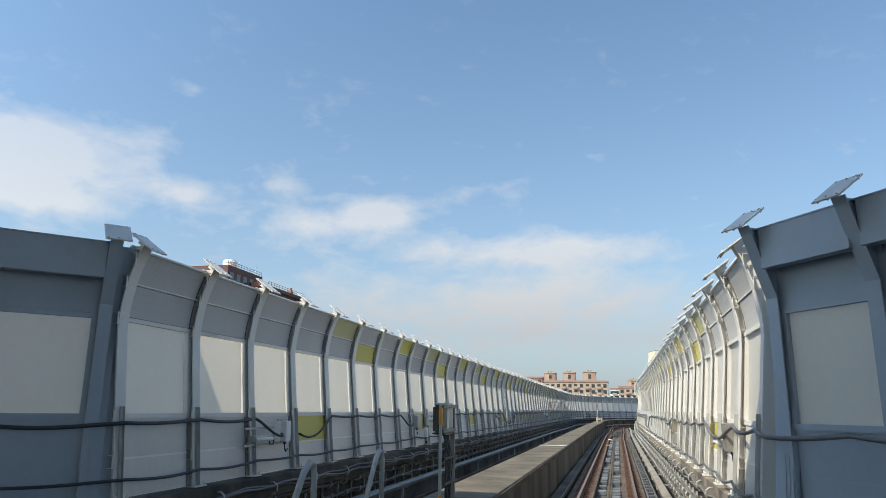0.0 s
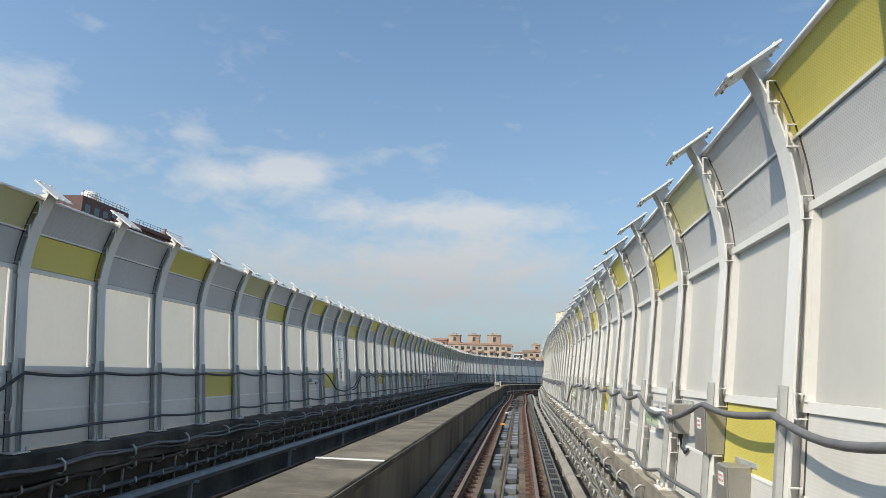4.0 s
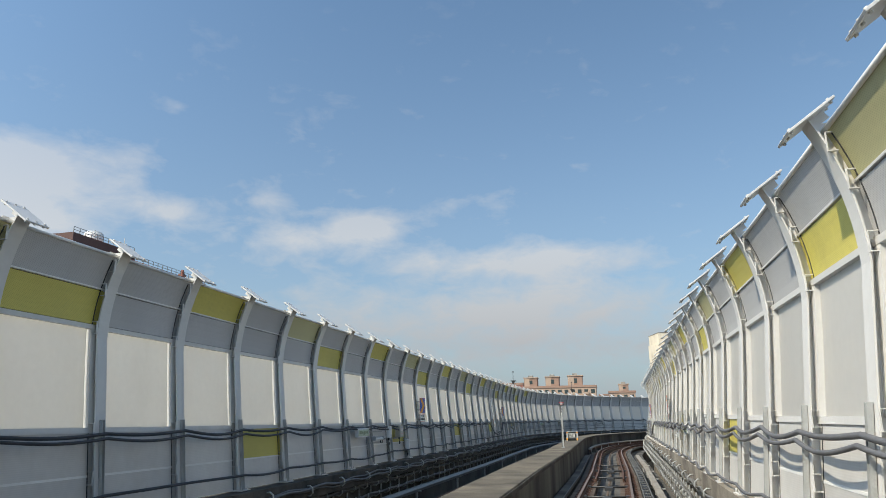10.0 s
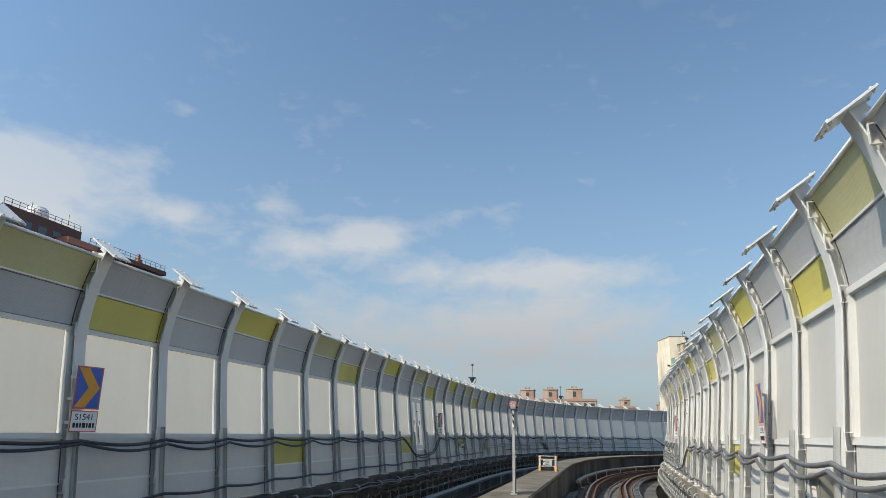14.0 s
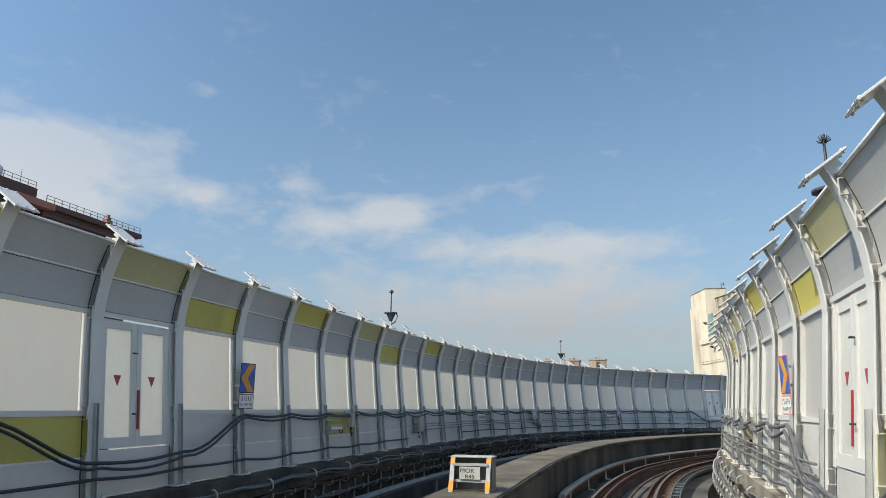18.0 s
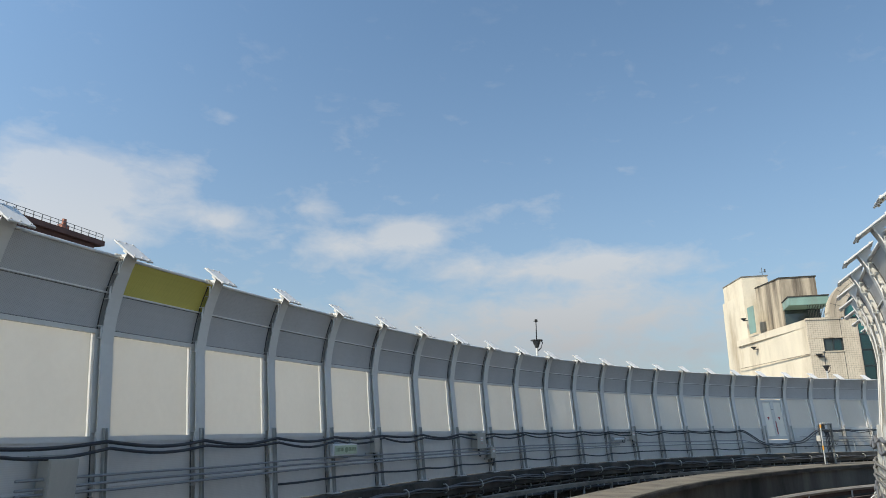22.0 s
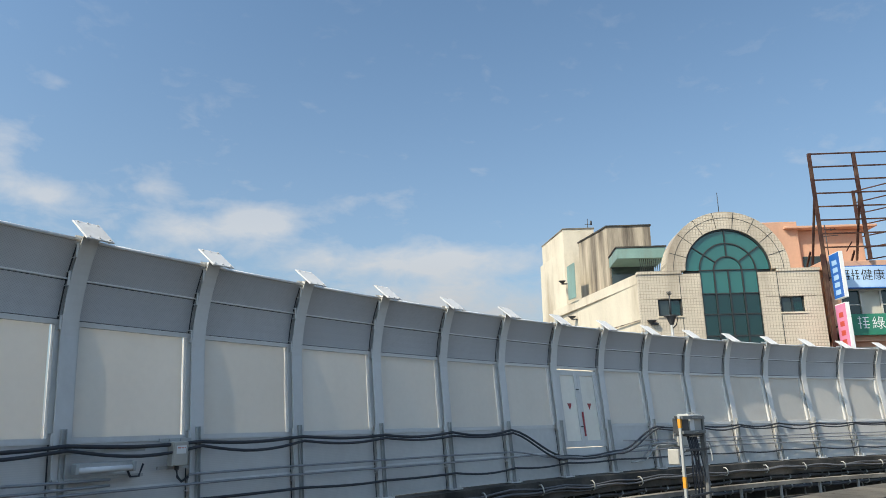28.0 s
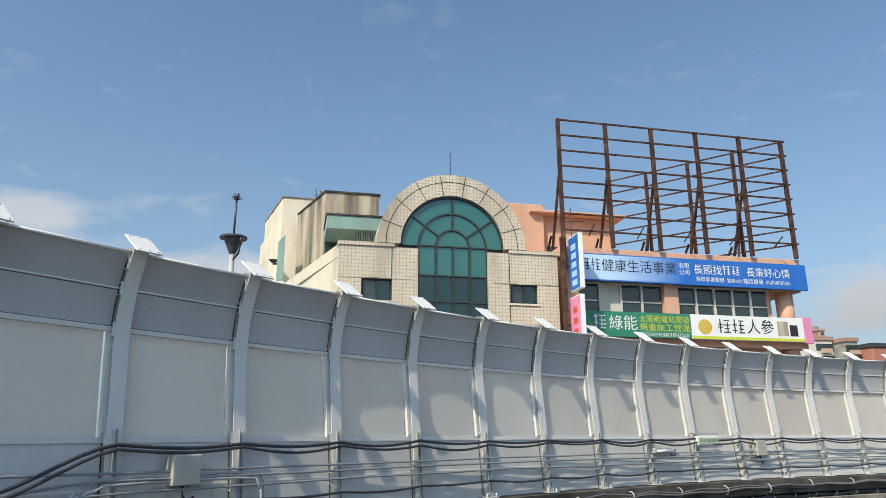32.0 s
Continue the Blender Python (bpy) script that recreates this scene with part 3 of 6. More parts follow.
def door_meshes():
    out = {}
    y0, y1, mid = 0.012, P - 0.012, P / 2
    lim = ((0.17, mid - 0.006), (mid + 0.006, P - 0.17))
    out["door_sill"] = mesh_of(strip(bm_new(), zsteps(1.005, 1.60, 2), 0.10, 0.05, y0, y1), "door_sill", M_BASE)
    for n, (a, b) in enumerate(((y0, 0.165), (P - 0.165, y1))):
        out["door_jamb", n] = mesh_of(strip(bm_new(), zsteps(1.60, 3.43, 3), 0.075, 0.07, a, b), "door_jamb", M_STEEL)
    for n, (a, b) in enumerate(lim):
        bm = strip(bm_new(), zsteps(1.62, 3.40, 3), 0.085, 0.05, a, a + 0.10)
        strip(bm, zsteps(1.62, 3.40, 3), 0.085, 0.05, b - 0.10, b)
        strip(bm, [1.62, 1.76], 0.086, 0.048, a + 0.10, b - 0.10)
        strip(bm, [3.28, 3.40], 0.086, 0.048, a + 0.10, b - 0.10)
        out["door_leaf", n] = mesh_of(bm, "door_leaf", M_STEEL)
        out["door_pane", n] = mesh_of(strip(bm_new(), zsteps(1.76, 3.28, 2), 0.11, 0.012, a + 0.10, b - 0.10), "pane", M_DOORPANE)
        c, z = (a + b) / 2, 2.62
        bm = bm_new()
        bm_loft(bm, [[(front(q) - dx, c + y, q) for y, q in ((-0.075, z), (0.075, z), (0.0, z - 0.15))] for dx in (0.104, 0.110)])
        out["warning_triangle", n] = mesh_of(bm, "warning_triangle", M_RED)
    bm = bm_new()
    bm_tube(bm, [(front(2.95) - 0.09, mid - 0.05, 2.95), (front(2.95) - 0.03, mid - 0.05, 2.95), (front(2.95) - 0.03, mid - 0.14, 2.95)], 0.012, 6)
    out["door_handle", 0] = mesh_of(bm, "door_handle", M_DARK)
    bm = bm_new()
    bm_tube(bm, [(front(2.1) - 0.09, mid - 0.05, 2.08), (front(2.1) - 0.03, mid - 0.05, 2.08), (front(2.1) - 0.03, mid - 0.14, 2.08)], 0.012, 6)
    out["door_handle", 1] = mesh_of(bm, "door_handle", M_DARK)
    bm = strip(bm_new(), zsteps(1.86, 2.42, 1), 0.068, 0.016, mid + 0.02, mid + 0.065)
    out["red_bar"] = mesh_of(bm, "red_bar", M_RED)
    return out


DOOR = door_meshes()
DOORS = (-25, 0, 25)


def build_door(t, length, mirror):
    s = Matrix.Diagonal((-1 if mirror else 1, length / P, 1, 1))
    part("door_sill", DOOR["door_sill"], None, t, m=s)
    for n in (0, 1):
        part("door_jamb", DOOR["door_jamb", n], None, t, m=s)
        leaf = part("door_leaf", DOOR["door_leaf", n], None, t, "pale grey door leaf with a milky pane", m=s)
        part("pane", DOOR["door_pane", n], None, leaf)
        part("warning_triangle", DOOR["warning_triangle", n], None, leaf, "dark red warning triangle pointing down")
        part("door_handle", DOOR["door_handle", n], None, leaf)
    part("red_bar", DOOR["red_bar"], None, t, "red push bar", m=s)


for k in range(-44, 46):
    p, q = plan(post_at(k), OUT), plan(post_at(k + 1), OUT)
    m = wall_pose(p, q)
    build_post(m, False, "white painted curved steel barrier post", "outer barrier posts")
    up, lo = colours(k)
    build_bay(m, (q - p).length, False, up, lo, "yellow" if k % 5 == 4 and -42 < k < 6 else "white", DOOR_LABEL if k in DOORS else bay_label(up, lo, k, "milky"), "outer barrier bays", k in DOORS)

# inner barrier: its posts come closer together towards the bend
us = [-40.0 + 0.99 * k + (0.06 if k < 1 else 0.0) for k in range(-4, 64)]


for k, (a, b) in enumerate(zip(us, us[1:])):
    if k == 0:
        continue
    p, q = plan(a, inner(a), lift(a)), plan(b, inner(b), lift(b))
    m = wall_pose(p, q)
    build_post(m, True, "white painted curved steel barrier post in the sun", "inner barrier posts")
    up, lo = colours(k - 4 - 40) if k > 3 else ("white", "white")
    build_bay(m, (q - p).length, True, up, lo, "yellow" if (k - 4) % 5 == 4 and -2 < k - 4 < 52 else "white", DOOR_LABEL if k - 4 in (15, 40) else bay_label(up, lo, k - 4, "sunlit grey"), "inner barrier bays", k - 4 in (15, 40))

# the older straight bays that splay outwards by the station
UC, SPLAY = (-43.85, -43.3), (radians(43), radians(34))


def wall_at(u, la, z, mirror=False):
    """A point at a depth inwards of a barrier's top line, also along the splayed bays."""
    uc = UC[mirror]
    if u >= uc:
        return plan(u, inner(u) - la if mirror else la + OUT, z)
    s, an = (-1, SPLAY[1]) if mirror else (1, SPLAY[0])
    d = (uc - u) * P
    c = plan(uc, inner(uc) - 0.1 if mirror else OUT, z)
    return c + Vector((s * (-math.sin(an) * d + math.cos(an) * la), -math.cos(an) * d - math.sin(an) * la, 0))


KZ = [1.0, 2.3, 3.62, 4.1, 4.50]
OLD = {}
OLD["front_flange"] = mesh_of(strip(bm_new(), KZ, 0.0, 0.016, -0.085, 0.085, kinked), "front_flange", M_SHADEDPAINT)
OLD["web"] = mesh_of(strip(bm_new(), KZ, 0.016, 0.20, -0.008, 0.008, kinked), "web", M_SHADEDPAINT)
OLD["rear_flange"] = mesh_of(strip(bm_new(), KZ, 0.216, 0.016, -0.085, 0.085, kinked), "rear_flange", M_SHADEDPAINT)
upright = lambda z: 0.16
for nm_, z0, z1, mt in (("lower_sheet", 3.50, 4.40, M_SHADEDPAINT), ("base_panel", 1.523, 2.06, M_SHADEDPAINT), ("foot_panel", 1.005, 1.52, M_SHADEDPAINT)):
    OLD[nm_] = mesh_of(strip(bm_new(), [z0, z1], 0.10, 0.05, 0.012, P - 0.012, upright), nm_, mt)
OLD["fascia"] = mesh_of(strip(bm_new(), [3.98, 4.46], -0.19, 0.06, 0.09, P - 0.09, upright), "fascia", M_SHADEDPAINT)
OLD["fascia_lip"] = mesh_of(strip(bm_new(), [3.965, 3.978], -0.20, 0.16, 0.09, P - 0.09, upright), "fascia_lip", M_SHADEDPAINT)
OLD["top_trim"] = mesh_of(strip(bm_new(), [4.462, 4.48], -0.20, 0.36, 0.012, P - 0.012, upright), "top_trim", M_SHADEDPAINT)
for nm_, z0, z1, bk in (("frame_top", 3.43, 3.495, 0.075), ("frame_bottom", 2.06, 2.13, 0.075), ("foot_seam", 1.508, 1.536, 0.094)):
    OLD[nm_] = mesh_of(strip(bm_new(), [z0, z1], bk, 0.06, 0.012, P - 0.012, upright), nm_, M_SHADEDPAINT)
OLD["pane"] = mesh_of(strip(bm_new(), [2.13, 3.43], 0.135, 0.012, 0.14, P - 0.14, kinked), "pane", M_PANE)
OLD["frame_side"] = mesh_of(strip(bm_new(), [2.13, 3.43], 0.08, 0.07, 0.012, 0.15, kinked), "frame_side", M_SHADEDPAINT)
for mirror, n_, span in ((False, 4, 1.0), (True, 4, 0.75)):
    uc = UC[mirror]
    tagged(part("parapet_station", bm_loft(bm_new(), [[wall_at(u, a, z, mirror) for a, z in ((-0.3, -1.5), (0.5, -1.5), (0.5, 1.0), (-0.3, 1.0))] for u in (uc - 0.02, uc - n_ - 0.5)]), M_CONC_DARK), "dark concrete parapet of the station approach", "parapet", "", "structure")
    tagged(part("trim_corner", bm_loft(bm_new(), [[wall_at(u, la + front(z) - 0.2, z, mirror) for u, la in ((uc + 0.06, 0.02), (uc - 0.02, 0.02), (uc - 0.16, 0.02), (uc - 0.16, 0.12), (uc - 0.02, 0.12), (uc + 0.06, 0.12))] for z in zsteps(1.0, 4.45, 8)]), M_SHADEDPAINT), "grey steel cover plate where the barriers meet", "cover plate", "", "structure")
    for k in range(n_):
        a = uc - 0.12 - span * k
        b = a - span
        p, q = wall_at(b, 0, 0, mirror), wall_at(a, 0, 0, mirror)
        m = wall_pose(p, q)
        fl = Matrix.Diagonal((-1, -1, 1, 1)) if mirror else Matrix()
        t = thing("barrier_post", m @ Matrix.Translation((0, P * span, 0)), "grey straight steel barrier post with a leaning top", "post", "older barrier posts")
        for nm_ in ("front_flange", "web", "rear_flange"):
            part(nm_, OLD[nm_], None, t, m=fl)
        part("cap_plate", POST["cap_plate"], None, t, m=fl @ Matrix.Translation((0.16, 0, 0.05)))
        part("cable_strut", POST["cable_strut"], None, t, m=fl @ Matrix.Translation((-0.12, 0, 0)))
        t = thing("barrier_bay", m, "older grey barrier bay with a milky pane", "noise barrier", "older barrier bays")
        sc = Matrix.Diagonal((-1 if mirror else 1, span, 1, 1))
        for nm_ in ("fascia", "fascia_lip", "lower_sheet", "base_panel", "foot_panel", "top_trim", "foot_seam", "frame_top", "frame_bottom", "pane", "frame_side"):
            part(nm_, OLD[nm_], None, t, m=sc)
        part("frame_side", OLD["frame_side"], None, t, m=sc @ Matrix.Translation((0, P - 0.162, 0)))
setting("deck_station", bm_box(bm_new(), -7, -118, -1.3, 15.5, -79.3, -0.44), M_CONC_DARK, "sooty concrete deck of the station approach", "deck")

# piers under the viaduct
for u in (-52, -38, -24, -10, 4, 16, 28, 40, 52):
    bm = bm_box(bm_new(), 3.2, -0.9, GROUND_Z, 5.6, 0.9, -2.4, 0.1)
    bm_box(bm, 0.6, -1.0, -2.39, 8.3, 1.0, -1.31, 0.1)
    tagged(part("viaduct_pier", bm, M_CONC), "concrete pier under the viaduct deck", "pier", "", "structure").matrix_world = spot(u, 0.0, 0.0)

# ---- the bed: slabs, blocks, fasteners, conductor rails, cables ----
walk_ob = bpy.data.objects["walkway"]
slab = mesh_of(bm_box(bm_new(), -0.52, -0.485, 0.0, 0.52, 0.485, 0.12, 0.012), "slab", M_SLAB)
u = -50.0
while u < 44:
    p, q = plan(u, 4.25 + shift(u)), plan(u + 0.55, 4.25 + shift(u + 0.55))
    m = wall_pose(p, q)
    sl = part("slab", slab, None, walk_ob)
    sl.matrix_local = m @ Matrix.Translation((0, (q - p).length / 2, 0.765)) @ Matrix.Diagonal((1, (q - p).length / 0.985, 1, 1))
    u += 0.55
for la_, nm_ in ((4.79, "trim_walkway_near"), (3.70, "trim_walkway_far")):
    setting(nm_, track_sweep(bm_new(), rect(la_, la_ + 0.02, 0.775, 0.862), -50, 44, 0.5), M_MOSS, "dark strip along the edge of the walkway slabs", "slab edge")
tagged(part("joint_strip", bm_box(bm_new(), -0.53, -0.05, 0.0, 0.53, 0.05, 0.012), M_WHITE), "pale metal strip over a walkway joint", "joint strip").matrix_world = spot(-32.95, 4.25, 0.887)

bed = bpy.data.objects["deck"]
block = mesh_of(bm_box(bm_new(), -0.13, -0.24, 0.0, 0.13, 0.24, 0.13, 0.012), "block", M_BLOCK)
u = -49.0
rnd_b = random.Random(77)
while u < -12:
    for la in (6.16, 6.62):
        if rnd_b.random() < 0.42:
            continue
        b = part("block", block, None, bed)
        b.matrix_local = spot(u, la + shift(u), -0.42)
    u += 0.42
tagged(part("centre_pipe", track_sweep(bm_new(), [(6.39 + 0.045 * math.cos(a), -0.25 + 0.045 * math.sin(a)) for a in np.linspace(0, 2 * math.pi, 9)[:-1]], U0, U1), M_BED), "brown dusty pipe between the rails", "pipe")


def joined(name, boxes, mat, label, category):
    """Many small alike pieces as one mesh; each box: pose and half sizes."""
    vs, fs = [], []
    for m, (a, b, c) in boxes:
        o = len(vs)
        vs += [m @ Vector((x * a, y * b, z * c)) for x in (-1, 1) for y in (-1, 1) for z in (-1, 1)]
        fs += [tuple(o + j for j in q) for q in ((0, 1, 3, 2), (4, 6, 7, 5), (0, 4, 5, 1), (2, 3, 7, 6), (0, 2, 6, 4), (1, 5, 7, 3))]
    me = bpy.data.meshes.new(name)
    me.from_pydata(vs, [], fs)
    me.materials.append(mat)
    return tagged(new(name, me), label, category, "", "stuff")


boxes = []
u = -50.0
while u < 34:
    for la in (5.65, 7.15):
        for s_ in (-1, 1):
            boxes.append((spot(u, la + s_ * 0.13 + shift(u), -0.165), (0.075, 0.07, 0.028)))
            boxes.append((spot(u, la + s_ * 0.10 + shift(u), -0.125), (0.03, 0.03, 0.025)))
    u += 0.34
joined("rail_fasteners", boxes, M_RUST, "rusty clips and plates that hold the rails down", "fasteners")

# conductor rail with its pale cover beside the travelled track, then across it in the bend
cr = thing("conductor_rail", Matrix(), "conductor rail under a pale dusty cover on brackets", "conductor rail", "conductor rails")
part("cover", track_sweep(bm_new(), [(7.80, 0.10), (7.97, 0.08), (8.0, 0.16), (7.95, 0.22), (7.82, 0.22), (7.78, 0.16)], U0, 0.0), M_THIRD, cr)
part("conductor", track_sweep(bm_new(), rect(7.85, 7.93, -0.02, 0.07), U0, 0.0), M_RUST, cr)
bracket = mesh_of(bm_box(bm_box(bm_new(), -0.03, -0.03, -0.42, 0.03, 0.03, 0.10), -0.14, -0.03, 0.085, 0.14, 0.03, 0.12), "bracket", M_GALV)
for j in range(-50, 0, 2):
    part("bracket", bracket, None, cr).matrix_local = spot(j, 7.99 + shift(j), 0)
cr = thing("conductor_rail", Matrix(), "conductor rail under a pale cover in the bend", "conductor rail", "conductor rails")
part("cover", track_sweep(bm_new(), [(4.98, 0.12), (5.12, 0.10), (5.15, 0.17), (5.10, 0.22), (5.0, 0.22), (4.96, 0.17)], 5.3, U1), M_THIRD, cr)
part("conductor", track_sweep(bm_new(), rect(5.02, 5.09, -0.02, 0.09), 5.3, U1), M_RUST, cr)
lbr = mesh_of(bm_box(bm_box(bm_new(), -0.015, -0.03, -0.16, 0.015, 0.03, 0.12), 0.0, -0.03, -0.18, 0.17, 0.03, -0.15), "bracket", M_WHITE)
for j in range(6, 40, 2):
    part("bracket", lbr, None, cr).matrix_local = spot(j, 5.13 + shift(j), 0)
cr = thing("conductor_rail", Matrix(), "grey conductor rail cover beside the far track", "conductor rail", "conductor rails")
part("cover", track_sweep(bm_new(), [(0.86, 0.14), (1.02, 0.14), (1.04, 0.22), (0.98, 0.28), (0.88, 0.28), (0.84, 0.22)], U0, U1), M_FRAME, cr)
for j in range(-50, 40, 3):
    part("bracket", bracket, None, cr).matrix_local = spot(j, 0.95 + shift(j), 0.05)

for u_ in (-10.2, -8.45, -6.3, -4.2, -2.2):
    r = thing("cross_rod", spot(u_, 6.40 + shift(u_), -0.11), "dark rusty rod across the track between the rails", "rod", "cross rods")
    part("rod", bm_tube(bm_new(), [(-0.66, 0, 0), (0.66, 0.05, 0)], 0.03, 8), M_DARK, r)
    part("plate", bm_box(bm_new(), -0.12, -0.16, -0.12, 0.16, 0.16, 0.0, 0.01), M_DARK, r)
    for x in (-0.62, 0.62):
        part("bracket", bm_box(bm_new(), x - 0.05, -0.06, -0.10, x + 0.05, 0.08, 0.05, 0.005), M_DARK, r)
# level cable duct on short legs beside the outer parapet in the bend
t = thing("cable_duct", Matrix(), "long pale steel cable duct on short legs in the bend", "cable duct")
part("duct", sweep(bm_new(), rect(0.68, 0.88, 0.40, 0.50), 14.0, 44, 0.5), M_CONC_PALE, t)
for k in range(30):
    part("leg", bm_box(bm_new(), -0.03, -0.03, -0.42, 0.03, 0.03, 0.40), M_GALV, t).matrix_local = spot(14.4 + k, 0.78)
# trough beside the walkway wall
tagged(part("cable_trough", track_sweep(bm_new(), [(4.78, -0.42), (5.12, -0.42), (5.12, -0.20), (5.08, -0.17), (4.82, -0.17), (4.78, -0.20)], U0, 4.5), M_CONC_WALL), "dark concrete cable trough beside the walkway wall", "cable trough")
tagged(part("edge_angle", track_sweep(bm_new(), rect(5.125, 5.15, -0.24, -0.12), U0, 4.5), M_FRAME), "grey steel angle along the trough", "steel angle")
# ladder tray beside the rail
tray = thing("cable_tray", Matrix(), "dark steel ladder tray with rungs and cables beside the rail", "cable tray")
for la in (7.5, 7.74):
    part("tray_side", track_sweep(bm_new(), rect(la - 0.012, la + 0.012, -0.2, -0.1), U0, 24), M_FRAME, tray)
rung = mesh_of(bm_box(bm_new(), -0.11, -0.025, -0.03, 0.11, 0.025, 0.0), "rung", M_FRAME)
for j in range(120):
    part("rung", rung, None, tray).matrix_local = spot(-50 + 0.5 * j, 7.62 + shift(-50 + 0.5 * j), -0.11)
for la in (7.57, 7.62, 7.67):
    part("cable", track_sweep(bm_new(), [(la + 0.02 * math.cos(a), -0.155 + 0.02 * math.sin(a)) for a in (0, 1.05, 2.1, 3.14, 4.2, 5.24)], U0, 24), M_CABLE, tray)


def wavy(u0, u1, lat, z, amp, seed, step=0.25, lat_fn=None):
    """Points of a cable that wanders a little along the viaduct."""
    rnd = random.Random(seed)
    ph = [rnd.uniform(0, 6.28) for _ in range(4)]
    out = []
    n = int((u1 - u0) / step)
    for k in range(n + 1):
        u = u0 + (u1 - u0) * k / n
        w = amp * (math.sin(u * 2.1 + ph[0]) * 0.5 + math.sin(u * 6.28 + ph[1]) * 0.6 + math.sin(u * 0.7 + ph[2]) * 0.4)
        la = lat_fn(u) if lat_fn else 0.0
        out.append(plan(u, lat + la + 0.3 * w, z + w))
    return out


# hooks and bundles of cable on the two parapets
def rack(lat_fn, sgn, u0, u1, step, mat, mat_hook, label, seed):
    t = thing("cable_rack", Matrix(), label, "cable rack", "cable racks")
    hook = bm_new()
    bm_tube(hook, [(0, 0, 0.28), (0.05, 0, 0.22), (0.15, 0, 0.20), (0.22, 0, 0.26), (0.20, 0, 0.34)], 0.021, 6)
    bm_tube(hook, [(0, 0, 0.02), (0.05, 0, -0.05), (0.16, 0, -0.07), (0.25, 0, -0.01), (0.23, 0, 0.08)], 0.021, 6)
    bm_box(hook, -0.02, -0.02, -0.35, 0.01, 0.02, 0.34)
    hook = mesh_of(hook, "hook", mat_hook)
    u = u0
    while u < u1:
        part("hook", hook, None, t).matrix_local = spot(u, lat_fn(u), 0.26) @ Matrix.Diagonal((sgn, 1, 1, 1))
        u += step
    for j in range(7):
        bm = bm_new()
        bm_tube(bm, wavy(u0, u1, sgn * (0.06 + 0.045 * (j % 3)), (0.50 if j < 4 else 0.22) + 0.02 * (j % 3), 0.034, seed + j, lat_fn=lat_fn), 0.022 + 0.005 * (j % 3), 6)
        part("cable", bm, mat, t)
    return t


rack(lambda u: 0.16, 1, -44, 44, 0.5, M_CABLE_GREY, M_FRAMEPALE, "sooty hooks with sagging black cables on the outer parapet", 11)
rack(lambda u: inner(u) - 0.46, -1, -44, 24, 0.45, M_CABLE_PALE, M_GALV, "steel hooks with dusty grey cables on the inner parapet", 31)
def ledge_run(lat_fn, sgn, u0, u1, step, n, mat, mat_clip, label, seed):
    """Cables slung along the parapet's face in bent clips."""
    t = thing("cable_run", Matrix(), label, "cable run", "cable runs on the parapets")
    clip = bm_tube(bm_new(), [(0.0, 0, 0.10), (0.06, 0, 0.11), (0.12, 0, 0.06), (0.12, 0.02, -0.04), (0.07, 0.03, -0.09), (0.0, 0.03, -0.10)], 0.017, 6)
    clip = mesh_of(clip, "clip", mat_clip)
    rnd = random.Random(seed)
    u = u0 + 0.3
    while u < u1:
        part("clip", clip, None, t).matrix_local = spot(u, lat_fn(u), 0.80 + rnd.uniform(-0.03, 0.03), rnd.uniform(-12, 12)) @ Matrix.Diagonal((sgn, 1, 1, 1))
        u += step
    for j in range(n):
        part("cable", bm_tube(bm_new(), wavy(u0, u1, sgn * (0.05 + 0.035 * (j % 2)), 0.77 + 0.035 * j, 0.045, seed + j, lat_fn=lat_fn), 0.020 + 0.004 * (j % 2), 6), mat, t)
    return t


ledge_run(lambda u: 0.44, 1, -43, 44, 1.0, 3, M_CABLE_GREY, M_BOXPALE, "black cables in pale bent clips along the outer parapet", 71)
ledge_run(lambda u: inner(u) - 0.42, -1, -43, 24, 0.9, 2, M_CABLE_PALE, M_GALV, "dusty cables in steel clips along the inner parapet", 81)
tagged(part("cable_ledge", sweep(bm_new(), rect(0.5, 0.72, -0.42, 0.05), -44, U1), M_CONC_DARK), "sooty concrete cable ledge along the parapet", "ledge")

for la, u_, mt, lb in ((6.0, -19.83, M_ORANGE, "orange track box between the rails"), (6.0, -14.36, M_WHITE, "white track marker between the rails")):
    bm = bm_box(bm_new(), -0.12, -0.15, 0, 0.12, 0.15, 0.045, 0.01)
    bm_box(bm, -0.09, -0.12, 0.045, -0.01, 0.12, 0.06, 0.004)
    bm_box(bm, 0.01, -0.12, 0.045, 0.09, 0.12, 0.06, 0.004)
    tagged(part("track_box", bm, mt), lb, "box").matrix_world = spot(u_, la, -0.19)

# ---- cables along the barriers ----


def barrier_cable(path, r, mat, label, group, seed, mirror=False, depth=0.085):
    """A cable tied to the struts at given heights, sagging between them. path: (u, height, sag) knots."""
    rnd = random.Random(seed)
    pts = []
    us_ = [q[0] for q in path]
    for k, (u0, z0, sg) in enumerate(path[:-1]):
        u1, z1 = path[k + 1][0], path[k + 1][1]
        n = 8
        for j in range(n):
            f = j / n
            u = u0 + (u1 - u0) * f
            if not mirror:
                u += 0.15 * min(1.0, max(0.0, -36.0 - u))
            z = z0 + (z1 - z0) * (f * f * (3 - 2 * f)) - sg * math.sin(math.pi * f)
            la = front(max(1.0, z)) + depth + 0.02 * math.sin(math.pi * f)
            pts.append(wall_at(u, la, z, mirror))
    u, z, _ = path[-1]
    la = front(max(1.0, z)) + depth
    pts.append(wall_at(u, la, z, mirror))
    bm = bm_tube(bm_new(), pts, r, 7)
    return tagged(part("barrier_cable", bm, mat), label, "cable", group)


